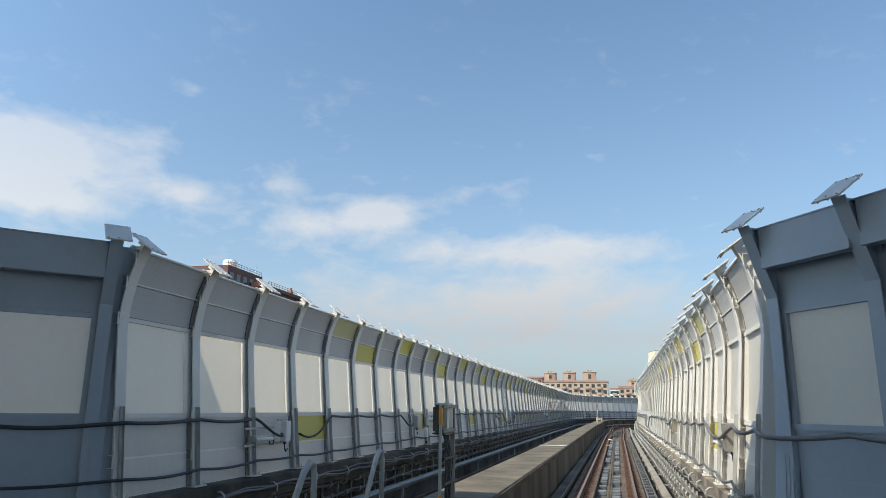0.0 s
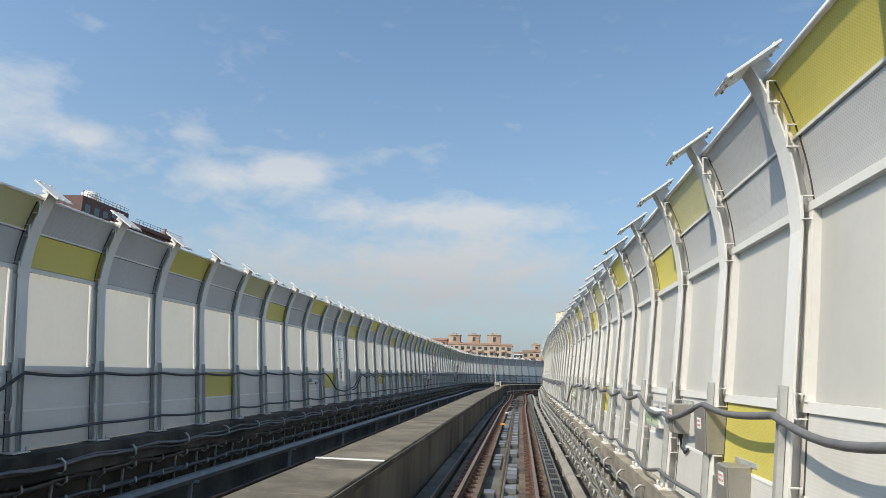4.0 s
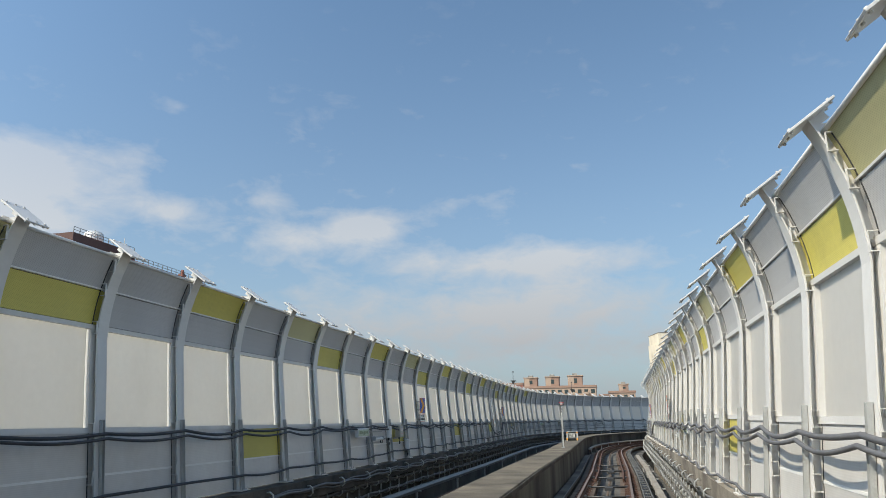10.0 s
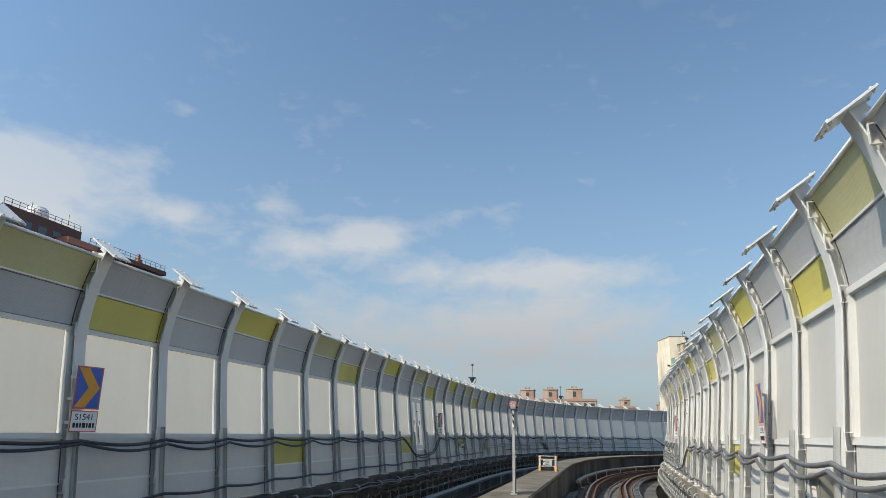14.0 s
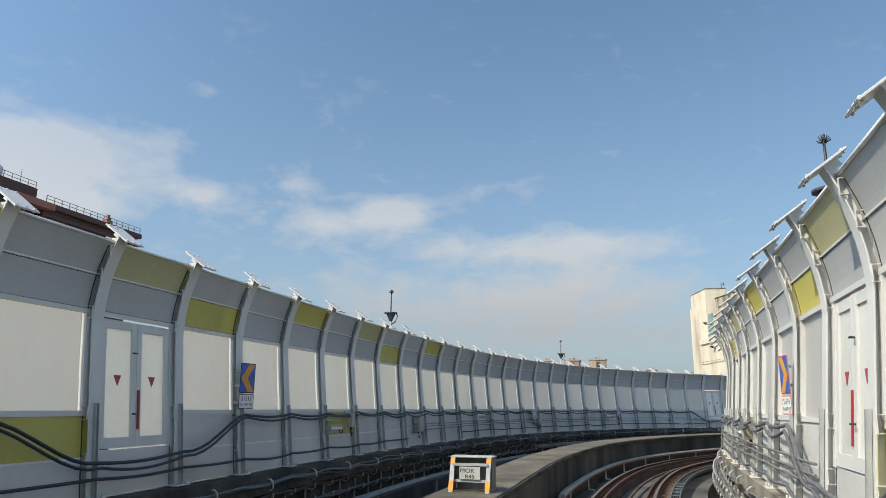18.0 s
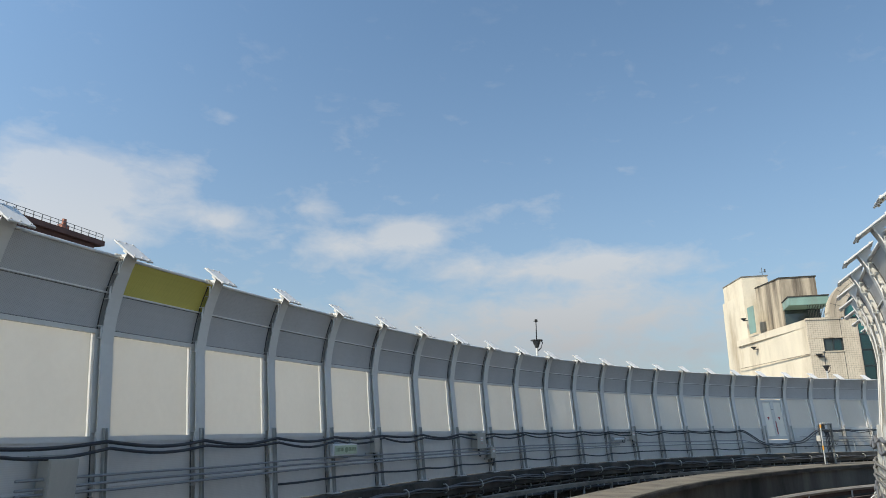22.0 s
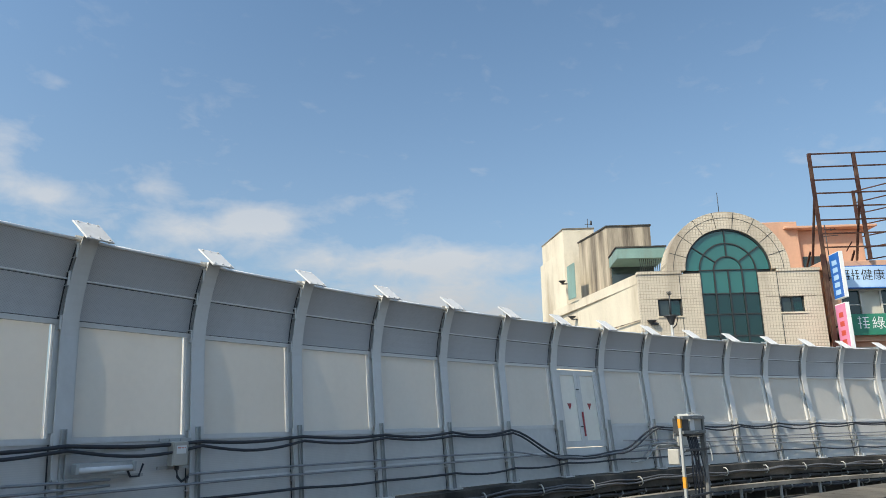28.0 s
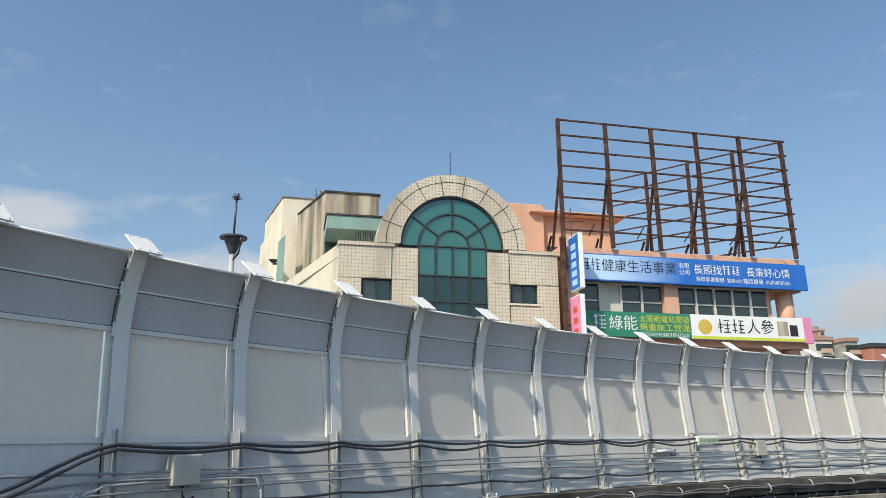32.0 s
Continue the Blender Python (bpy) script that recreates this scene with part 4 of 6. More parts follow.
def knots(u0, u1, z, lo, hi, seed, dips=(), pitch=1.0, start=None):
    """Strut by strut heights, with dips given as {strut: height}."""
    rnd = random.Random(seed)
    dips = dict(dips)
    out, u, k = [], u0, 0
    while u <= u1 + 1e-6:
        zz = dips.get(round(u), z + rnd.uniform(-0.015, 0.015))
        out.append((u, zz, rnd.uniform(lo, hi)))
        u += pitch
    return out


DIP = {}
for d in (-25, 0, 25):
    DIP.update({d - 1: 2.05, d: 1.46, d + 1: 1.50})
DIP2 = {k: v - 0.06 for k, v in DIP.items()}
G = "cables on the outer barrier"
barrier_cable(knots(-48, -42, 2.02, 0.02, 0.08, 1), 0.028, M_CABLE, "thick black cable sagging along the outer barrier", G, 1)
barrier_cable([(-42, 2.02, 0.12), (-41.3, 1.72, 0.0)], 0.026, M_CABLE, "black cable that drops to a junction box", G, 2)
barrier_cable([(-41.0, 1.70, 0.20), (-40, 2.05, 0.03)] + knots(-39, -37, 2.05, 0.02, 0.06, 3)[:2] + [(-37, 2.03, 0.16), (-36.1, 1.75, 0)], 0.024, M_CABLE, "black cable looped between junction boxes", G, 3)
barrier_cable([(-34.6, 1.8, 0.12), (-34, 2.04, 0.04)] + knots(-33, 44, 2.05, 0.03, 0.08, 4, DIP), 0.024, M_CABLE, "black cable sagging along the outer barrier", G, 4)
barrier_cable(knots(-24, 44, 1.99, 0.04, 0.10, 5, DIP2), 0.021, M_CABLE, "second black cable sagging along the outer barrier", G, 5, depth=0.12)
barrier_cable(knots(-48, 7, 1.27, 0.0, 0.05, 6, {-36: 1.32, -11: 1.3}), 0.022, M_CABLE, "low black cable along the foot of the outer barrier", G, 6)
barrier_cable(knots(10, 44, 1.30, 0.0, 0.07, 7), 0.02, M_CABLE, "low black cable along the foot of the outer barrier", G, 7)
for j, (a, b, z) in enumerate(((7.3, 19.6, 1.66), (7.3, 19.6, 1.58), (7.3, 44, 1.50), (19.9, 44, 1.62), (26.2, 44, 1.72))):
    dd = {25: 1.42, 26: 1.46} if b > 25 and a < 25 else {}
    pts = [(u_, dd.get(round(u_), z_), 0.0) for u_, z_, _ in knots(a, b, z, 0, 0, 20 + j, {})]
    barrier_cable(pts, 0.017, M_CONDUIT, "grey steel conduit along the outer barrier", "conduits on the outer barrier", 20 + j, depth=0.09)
for j, (dz, du) in enumerate(((0.0, 0.0), (-0.07, 0.04))):
    pts = [(26.3, 1.28 + dz, 0), (26.55 + du, 1.30 + dz, 0), (26.66 + du, 1.40 + dz, 0), (26.78 + du, 1.58 + dz, 0), (26.9 + du, 1.65 + dz, 0), (27.3, 1.66 + dz, 0), (27.9, 1.66 + dz, 0), (28.15 - du, 1.64 + dz, 0), (28.2 - du, 1.50 + dz, 0), (28.2 - du, 1.10, 0)]
    barrier_cable(pts, 0.019, M_GALV, "bright bent steel conduit beside the escape door", "bent conduits", 60 + j, depth=0.07 + 0.02 * j)
G = "cables on the inner barrier"
RD = {}
for d in (-25, 0):
    RD.update({d - 1: 1.98, d: 1.38, d + 1: 1.40})
barrier_cable([(u_ * 0.99 - 0.4, z_, s_) for u_, z_, s_ in knots(-48, 21, 2.02, 0.03, 0.09, 41, {-41: 1.82, -34: 1.85, **RD})], 0.028, M_CABLE_GREY, "thick grey cable sagging along the inner barrier", G, 41, True)
barrier_cable([(u_ * 0.99 - 0.4, z_ - 0.06, s_) for u_, z_, s_ in knots(-24, 21, 2.0, 0.05, 0.12, 42, RD)], 0.024, M_CABLE_GREY, "second grey cable sagging along the inner barrier", G, 42, True, 0.12)
barrier_cable([(u_ * 0.99 - 0.4, z_, s_) for u_, z_, s_ in knots(-48, 21, 1.22, 0.0, 0.10, 43)], 0.022, M_CABLE_GREY, "low grey cable along the foot of the inner barrier", G, 43, True)
for j, z in enumerate((1.62, 1.50, 1.38)):
    barrier_cable([(u_ * 0.99 - 0.4, z_, 0) for u_, z_, _ in knots(1, 21, z, 0, 0, 50 + j)], 0.02, M_CABLE_PALE, "pale conduit along the inner barrier in the bend", "conduits on the inner barrier", 50 + j, True, 0.09)

# ---- boxes and lamps on the barriers ----


def on_wall(u, z, mirror=False, off=0.16):
    """Local x points from the wall into the track, y along the wall."""
    if mirror:
        return spot(u, inner(u) - front(z) - off + 0.09, z) @ pose(0, 0, 0, 0, 0, 180)
    return spot(u, front(z) + off + OUT, z)


def bars(t, rows, x, y0, y1, z_top, dz, h, mat, name="lettering_bar", seed=1):
    """Unreadable writing as plain bars."""
    rnd = random.Random(seed)
    for r in range(rows):
        y = y0
        while y < y1 - 0.01:
            w = min(rnd.uniform(0.02, 0.05), y1 - y)
            part(name, bm_box(bm_new(), x, y, z_top - r * dz - h, x + 0.002, y + w, z_top - r * dz), mat, t)
            y += w + 0.014


def junction_box(m, w, h, d, label, writing=0, mat=None, text=""):
    t = thing("junction_box", m, label, "junction box", "junction boxes")
    part("body", bm_box(bm_new(), -d + 0.0, -w / 2, -h / 2, 0.0, w / 2, h / 2, 0.008), mat or M_BOX, t)
    part("lid", bm_box(bm_new(), 0.001, -w / 2 + 0.008, -h / 2 + 0.008, 0.014, w / 2 - 0.008, h / 2 - 0.008, 0.004), mat or M_BOX, t)
    for y in (-w / 2 + 0.03, w / 2 - 0.03):
        for z in (-h / 2 - 0.015, h / 2 + 0.015):
            part("lug", bm_box(bm_new(), -d - 0.0, y - 0.018, z - 0.02, -d + 0.012, y + 0.018, z + 0.02), M_GALV, t)
    part("gland", bm_tube(bm_new(), [(-d / 2, 0, -h / 2), (-d / 2, 0, -h / 2 - 0.05)], 0.028, 8), M_DARK, t)
    part("tail", bm_tube(bm_new(), [(-d / 2, 0, -h / 2 - 0.05), (-d / 2, 0.02, -h / 2 - 0.14), (-d / 2 - 0.02, 0.10, -h / 2 - 0.20), (-d / 2 - 0.03, 0.2, -h / 2 - 0.15)], 0.016, 6), M_CABLE, t)
    for z in (-h / 2 - 0.02, h / 2 + 0.02):
        part("mounting_rail", bm_box(bm_new(), -d - 0.03, -w / 2 - 0.12, z - 0.02, -d - 0.0, w / 2 + 0.12, z + 0.02), M_GALV, t)
    if writing:
        part("label_plate", bm_box(bm_new(), 0.0145, -0.07, 0.0, 0.0165, 0.07, 0.10), M_WHITE, t)
        bars(t, writing, 0.017, -0.058, 0.058, 0.082, 0.038, 0.018, M_REDPALE, seed=int(w * 100))
    if text:
        lettering(t, text, 0.055, pose(0.017, 0, -0.085, 90, 0, 90), M_REDPALE)
    return t


def lettering(parent, text, size, m, mat, align="CENTER"):
    cu = bpy.data.curves.new("lettering", "FONT")
    cu.body, cu.size, cu.align_x, cu.extrude = text, size, align, 0.001
    cu.materials.append(mat)
    ob = new("lettering", cu)
    ob.parent = parent
    ob.matrix_local = m
    return ob


def tube_light(m, label):
    t = thing("tube_light", m, label, "tube light", "tube lights on the barriers")
    part("housing", bm_box(bm_new(), -0.10, -0.36, -0.035, -0.02, 0.36, 0.05, 0.01), M_GALV, t)
    part("tube", bm_tube(bm_new(), [(-0.02, -0.33, -0.03), (-0.02, 0.33, -0.03)], 0.035, 10), M_WHITE, t)
    for y in (-0.35, 0.35):
        part("end_cap", bm_box(bm_new(), -0.09, y - 0.02, -0.07, 0.02, y + 0.02, 0.04, 0.006), M_GALV, t)
    part("tail", bm_tube(bm_new(), [(-0.08, 0.3, -0.03), (-0.08, 0.36, -0.14), (-0.06, 0.46, -0.14), (-0.08, 0.52, 0.0)], 0.014, 6), M_CABLE, t)
    part("mounting_rail", bm_box(bm_new(), -0.14, -0.55, 0.15, -0.11, 0.55, 0.19), M_GALV, t)
    part("mounting_rail", bm_box(bm_new(), -0.14, -0.55, -0.15, -0.11, 0.55, -0.11), M_GALV, t)
    return t


def exit_light(m, label):
    t = thing("exit_light", m, label, "sign light", "lit exit signs on the barriers")
    part("housing", bm_box(bm_new(), -0.10, -0.42, -0.115, -0.01, 0.42, 0.115, 0.01), M_WHITE, t)
    part("face", bm_box(bm_new(), -0.009, -0.39, -0.085, 0.002, 0.39, 0.085, 0.003), M_SIGNFACE, t, "pale green worn sign face")
    bars(t, 1, 0.003, -0.34, -0.06, 0.045, 0.1, 0.07, M_SIGNINK, seed=3)
    bars(t, 1, 0.003, 0.08, 0.34, 0.045, 0.1, 0.07, M_SIGNINK, seed=5)
    part("running_mark", bm_tube(bm_new(), [(0.003, 0.01, 0), (0.006, 0.01, 0)], 0.055, 12), M_SIGNINK, t)
    part("hanger", bm_box(bm_new(), -0.08, 0.2, 0.115, -0.05, 0.24, 0.2), M_GALV, t)
    part("mounting_rail", bm_box(bm_new(), -0.13, -0.55, 0.16, -0.10, 0.55, 0.20), M_GALV, t)
    return t


tube_light(on_wall(-41.75, 1.68), "long tube light in a steel housing on the outer barrier")
junction_box(on_wall(-41.22, 1.77), 0.20, 0.40, 0.12, "tall white junction box beside a tube light", mat=M_WHITE)
junction_box(on_wall(-35.85, 1.80), 0.48, 0.42, 0.16, "beige junction box over a yellow base panel")
exit_light(on_wall(-34.95, 1.80), "white exit sign light under a mounting rail")
junction_box(on_wall(-34.35, 1.82), 0.16, 0.36, 0.10, "narrow white junction box with a red notice", 2, M_WHITE)
junction_box(on_wall(-35.35, 1.42), 0.16, 0.30, 0.10, "small white box hung low on the barrier", mat=M_WHITE)
tube_light(on_wall(-26.8, 1.85), "tube light on the outer barrier before the door")
exit_light(on_wall(-12.55, 1.88), "exit sign light with a worn pale green face")
tube_light(on_wall(-11.85, 1.72), "tube light next to the exit sign")
junction_box(on_wall(-11.25, 1.86), 0.20, 0.34, 0.10, "small white junction box beside the tube light", mat=M_WHITE)
junction_box(on_wall(-10.6, 1.86), 0.36, 0.36, 0.15, "beige junction box with a red voltage notice", 2, text="220V")
junction_box(on_wall(-10.22, 1.45), 0.16, 0.30, 0.10, "small white junction box hung low", mat=M_WHITE)
tube_light(on_wall(4.15, 1.72), "tube light over a yellow base panel in the bend")
junction_box(on_wall(4.7, 1.87), 0.20, 0.34, 0.12, "grey junction box beside a tube light")
junction_box(on_wall(7.6, 1.66), 0.40, 0.46, 0.18, "tall beige cabinet where the conduits begin")
exit_light(on_wall(11.15, 1.80), "exit sign light in the bend of the outer barrier")
junction_box(on_wall(11.8, 1.86), 0.20, 0.30, 0.12, "grey junction box beside the exit sign light")
junction_box(on_wall(14.55, 1.86), 0.44, 0.42, 0.18, "beige junction box with a red voltage notice over conduits", 2, text="220V")
junction_box(on_wall(14.88, 1.54), 0.22, 0.30, 0.14, "small beige box under a larger one", 1)
tube_light(on_wall(19.25, 1.80), "tube light between conduits and cables")
junction_box(on_wall(19.8, 1.90), 0.22, 0.30, 0.12, "grey junction box beside a tube light", 1)
junction_box(on_wall(27.5, 1.72), 0.40, 0.38, 0.16, "beige junction box behind the last door")
exit_light(on_wall(35.2, 2.0), "exit sign light far along the bend")
tube_light(on_wall(34.2, 1.80), "tube light far along the bend")
junction_box(on_wall(36.4, 1.80), 0.40, 0.40, 0.16, "grey junction box far along the bend")
# inner barrier
tube_light(on_wall(-40.85, 1.74, True), "tube light over a yellow base panel in the sun")
junction_box(on_wall(-41.45, 1.84, True), 0.34, 0.46, 0.2, "grey junction box with a cable gland in the sun", mat=M_BOXGREY)
exit_light(on_wall(-33.65, 1.76, True), "white exit sign light in the sun")
junction_box(on_wall(-34.3, 1.82, True), 0.26, 0.32, 0.18, "grey steel junction box with a red notice", 2, M_BOXGREY)
junction_box(on_wall(-35.0, 1.80, True), 0.40, 0.42, 0.22, "large grey steel junction box with red notices", 2, M_BOXGREY)
junction_box(on_wall(-35.45, 1.42, True), 0.30, 0.32, 0.18, "grey steel box hung low with a red notice", 2, M_BOXGREY)
tube_light(on_wall(-26.3, 1.67, True), "tube light over a yellow base panel before the door")
junction_box(on_wall(-26.98, 1.76, True), 0.34, 0.48, 0.18, "tall grey steel box with a faded red notice in the sun", 2, M_BOXGREY)
junction_box(on_wall(-8.98, 1.68, True), 0.34, 0.44, 0.22, "grey steel junction box with a red notice", 1, M_BOXGREY)
tube_light(on_wall(-9.85, 1.66, True), "tube light between two grey boxes in the sun")
junction_box(on_wall(-10.75, 1.74, True), 0.34, 0.40, 0.2, "grey steel junction box with two red notices", 2, M_BOXGREY)
exit_light(on_wall(-11.5, 1.865, True), "white exit sign light in the sun beside grey boxes")
junction_box(on_wall(4.2, 1.80, True), 0.26, 0.36, 0.18, "grey steel junction box in the inner bend", mat=M_BOXGREY)
tube_light(on_wall(4.75, 1.76, True), "tube light low in the inner bend")


def curve_sign(m, towards, words, border, label):
    """A blue board with an orange chevron over a white kilometre plate; local x faces the track."""
    t = thing("track_sign", m, label, "sign", "curve signs")
    part("board", bm_box(bm_new(), -0.014, -0.19, 0.02, -0.003, 0.19, 0.56, 0.003), M_GALV, t)
    part("border", bm_box(bm_new(), -0.003, -0.19, 0.02, 0.0, 0.19, 0.56), border, t)
    part("field", bm_box(bm_new(), 0.0005, -0.175, 0.035, 0.002, 0.175, 0.545), M_BLUE, t)
    s = towards
    bm = bm_new()
    pts = [(-0.17 * s, 0.54), (-0.02 * s, 0.54), (0.16 * s, 0.29), (-0.02 * s, 0.04), (-0.17 * s, 0.04), (0.0, 0.29)]
    bm_loft(bm, [[(x, y, z) for y, z in pts] for x in (0.0025, 0.004)])
    part("chevron", bm, M_ORANGE, t)
    part("plate", bm_box(bm_new(), -0.014, -0.19, -0.26, -0.003, 0.19, 0.0, 0.003), M_GALV, t)
    part("border", bm_box(bm_new(), -0.003, -0.19, -0.26, 0.0, 0.19, 0.0), border if border is M_REDSIGN else M_INK, t)
    part("plate_face", bm_box(bm_new(), 0.0005, -0.178, -0.248, 0.002, 0.178, -0.012), M_WHITE, t)
    lettering(t, words[0], 0.11, pose(0.0026, 0, -0.115, 90, 0, 90), M_INK)
    if words[1]:
        lettering(t, words[1], 0.066, pose(0.0026, 0, -0.205, 90, 0, 90), M_INK)
    else:
        bars(t, 1, 0.0026, -0.15, 0.15, -0.15, 0.1, 0.06, M_INK, seed=9)
    for z in (0.15, 0.42, -0.15):
        part("clip", bm_box(bm_new(), -0.15, -0.17, z - 0.02, -0.012, -0.12, z + 0.02), M_GALV, t)
    return t


curve_sign(spot(-9.0, 0.21, 2.41, -14), 1, ("S1541", ""), M_REDSIGN, "blue board with an orange chevron and red border on a post")
curve_sign(spot(2.0, 0.20, 2.41, -12), -1, ("S1513", "Km109+763"), M_INK, "blue board with an orange chevron over a kilometre plate")
curve_sign(spot(1.65, inner(1.65) - 0.24, 2.41, 186), 1, ("S1514", "Km109+757"), M_REDSIGN, "blue chevron board with red border on the inner barrier")
curve_sign(spot(-7.4, inner(-7.4) - 0.24, 2.41, 178), 1, ("S1542", ""), M_REDSIGN, "blue chevron board seen edge-on on the inner barrier")

# ---- things on the walkway ----


def kiosk(m, label, tall=1.5, low_box=False, h=0.32):
    """Two legs that carry a small box in a dark shell, with cables hanging below; local y along the track."""
    t = thing("control_kiosk", m, label, "control box", "control boxes on the walkway")
    leg = part("leg", bm_box(bm_new(), -0.018, -0.375, 0, 0.018, -0.33, tall, 0.004), M_FRAMEPALE, t, "pale grey leg with orange bands")
    for z0, z1 in ((0.50, 0.64) if low_box else (0.04, 0.26), (tall - h * 0.82, tall - 0.04)):
        part("orange_band", bm_box(bm_new(), -0.020, -0.378, z0, 0.020, -0.327, z1), M_ORANGE, leg, "orange reflective band")
    for z0, z1 in ((tall - 0.045, tall + 0.0), (tall - h - 0.045, tall - h)):
        bar = part("frame_bar", bm_box(bm_new(), 0.022, -0.36, z0, 0.05, 0.37, z1, 0.004), M_FRAME, t)
        part("side_bar", bm_box(bm_new(), -0.07, -0.355, z0, -0.026, -0.31, z1, 0.004), M_DARK, bar)
        for k in range(5):
            part("slot", bm_box(bm_new(), 0.049, -0.05 + 0.035 * k, z0 + 0.018, 0.053, -0.03 + 0.035 * k, z0 + 0.03), M_BOXPALE, bar)
    part("leg", bm_box(bm_new(), -0.03, 0.335, 0, 0.03, 0.395, tall + 0.005, 0.004), M_FRAME, t)
    for y in (-0.34, 0.35):
        part("foot", bm_box(bm_new(), -0.1, y - 0.09, 0, 0.1, y + 0.09, 0.015), M_DARK, t)
    part("small_box", bm_box(bm_new(), -0.12, -0.31, tall - h - 0.03, 0.015, -0.10, tall - 0.03, 0.006), M_DARK, t, "black terminal box")
    part("cross_plate", bm_box(bm_new(), -0.13, -0.29, tall - h - 0.07, 0.03, 0.299, tall - h - 0.05, 0.003), M_DARK, t)
    box = part("control_box", bm_box(bm_new(), -0.16, -0.08, tall - h - 0.085, 0.015, 0.31, tall + 0.025, 0.012), M_BOXPALE, t, "pale grey control box")
    part("door", bm_box(bm_new(), 0.016, 0.08, tall - h - 0.075, 0.020, 0.30, tall + 0.015, 0.004), M_BOX, box)
    # white over the left half of the front: its sunlight put into colour
    part("lit_half", bm_box(bm_new(), 0.016, -0.07, tall - h - 0.075, 0.020, 0.075, tall + 0.015), M_WHITE, box)
    part("wire_loop", bm_tube(bm_new(), [(-0.02, -0.06, tall - h), (-0.02, -0.07, tall + 0.03), (-0.02, -0.03, tall + 0.042), (-0.02, 0.16, tall + 0.045), (-0.02, 0.17, tall + 0.02)], 0.007, 6), M_BOXPALE, t)
    for z in (tall - 2 * h - 0.06, 0.40):
        part("rail_bar", bm_box(bm_new(), 0.051, -0.36, z - 0.015, 0.07, 0.38, z + 0.015, 0.003), M_DARK, t)
    for j, y in enumerate((-0.12, -0.08, -0.02, 0.03, 0.08, 0.13, 0.18)):
        bm = bm_tube(bm_new(), [(-0.02, y, tall - h - 0.06), (0.0, y + 0.03, tall - h - 0.25), (0.03, y + 0.07 * (-1) ** j, 0.65), (0.0, y + 0.05, 0.3), (-0.02, y + 0.12, 0.02)], 0.007 + 0.003 * (j % 3), 6)
        part("cable", bm, M_CABLE, t)
    if low_box:
        part("low_box", bm_box(bm_new(), -0.17, -0.43, 0.79, -0.022, -0.385, 0.99, 0.01), M_BOX, t, "beige box behind the leg")
    return t


kiosk(spot(-43.22, 4.47, 0.885), "dark steel control kiosk with orange bands on the walkway", 1.42)
kiosk(spot(22.54, 5.27, 0.885), "control kiosk with orange bands and a low beige box", 1.41, True, 0.19)
for y, u_ in ((0, -45.0), (0, -43.9)):
    t = thing("bent_handrail", spot(u_, 3.95, 0.885), "grey bent pipe handrail on the walkway", "handrail", "bent handrails")
    part("pipe", bm_tube(bm_new(), [(0, -0.75, 0.0), (0, -0.2, 0.78), (0, -0.08, 0.86), (0, 0.0, 0.84), (0, 0.04, 0.75), (0, 0.05, 0.0)], 0.032, 8), M_GALV, t)
    part("foot", bm_box(bm_new(), -0.06, -0.82, 0, 0.06, -0.68, 0.012), M_GALV, t)
    part("foot", bm_box(bm_new(), -0.06, -0.02, 0, 0.06, 0.12, 0.012), M_GALV, t)

# signal: a pale front post and a dark rear one with a relay box between; its lamps face back along the track
t = thing("track_signal", spot(-4.15, 4.58, 0.885, 6) @ Matrix.Diagonal((0.58, 1.34, 0.872, 1)), "steel track signal with a lit red lamp and dark green lamp", "signal")
part("front_post", bm_box(bm_box(bm_box(bm_new(), -0.05, -0.012, 0, 0.05, 0.0, 2.16), -0.05, 0.0, 0, -0.04, 0.10, 2.16), 0.04, 0.0, 0, 0.05, 0.10, 2.16), M_FRAMEPALE, t, "pale grey channel post")
part("rear_post", bm_box(bm_new(), -0.05, 0.50, 0, 0.05, 0.60, 2.16, 0.005), M_FRAME, t)
for y in (0.04, 0.55):
    part("foot", bm_box(bm_new(), -0.13, y - 0.10, 0, 0.13, y + 0.10, 0.016), M_GALV, t)
part("back_plate", bm_box(bm_new(), -0.02, 0.105, 1.66, 0.0, 0.495, 2.15), M_DARK, t)
part("box_body", bm_box(bm_new(), 0.002, 0.115, 1.66, 0.085, 0.49, 2.13, 0.012), M_BOXPALE, t, "grey weathered relay box")
part("box_door", bm_box(bm_new(), 0.087, 0.135, 1.69, 0.10, 0.47, 2.10, 0.006), M_BOXPALE, t)
part("roof_plate", bm_box(bm_new(), -0.12, -0.05, 2.165, 0.17, 0.65, 2.18, 0.004), M_FRAME, t)
for z in (1.60, 1.04, 0.92):
    part("shelf", bm_box(bm_new(), 0.052, -0.02, z, 0.10, 0.62, z + 0.035, 0.003), M_GALV, t)
stripe = part("striped_board", bm_box(bm_new(), -0.035, -0.032, 1.70, 0.035, -0.014, 2.14, 0.003), M_WHITE, t)
for z in (1.70, 1.86):
    part("stripe", bm_loft(bm_new(), [[(x, y, z + dz) for x, dz in ((-0.034, 0.14), (0.034, 0.06), (0.034, 0.16), (-0.034, 0.24))] for y in (-0.0345, -0.0325)]), M_INK, stripe)
head = part("lamp_housing", bm_box(bm_new(), -0.10, -0.08, 2.182, 0.10, 0.08, 2.365, 0.01), M_BOXPALE, t)
part("lid", bm_box(bm_new(), -0.11, -0.09, 2.366, 0.11, 0.09, 2.376, 0.004), M_BOXPALE, head)
for z in (2.325, 2.24):
    part("red_label", bm_box(bm_new(), -0.07, -0.0835, z - 0.022, 0.07, -0.0805, z + 0.022), M_REDPALE, head)
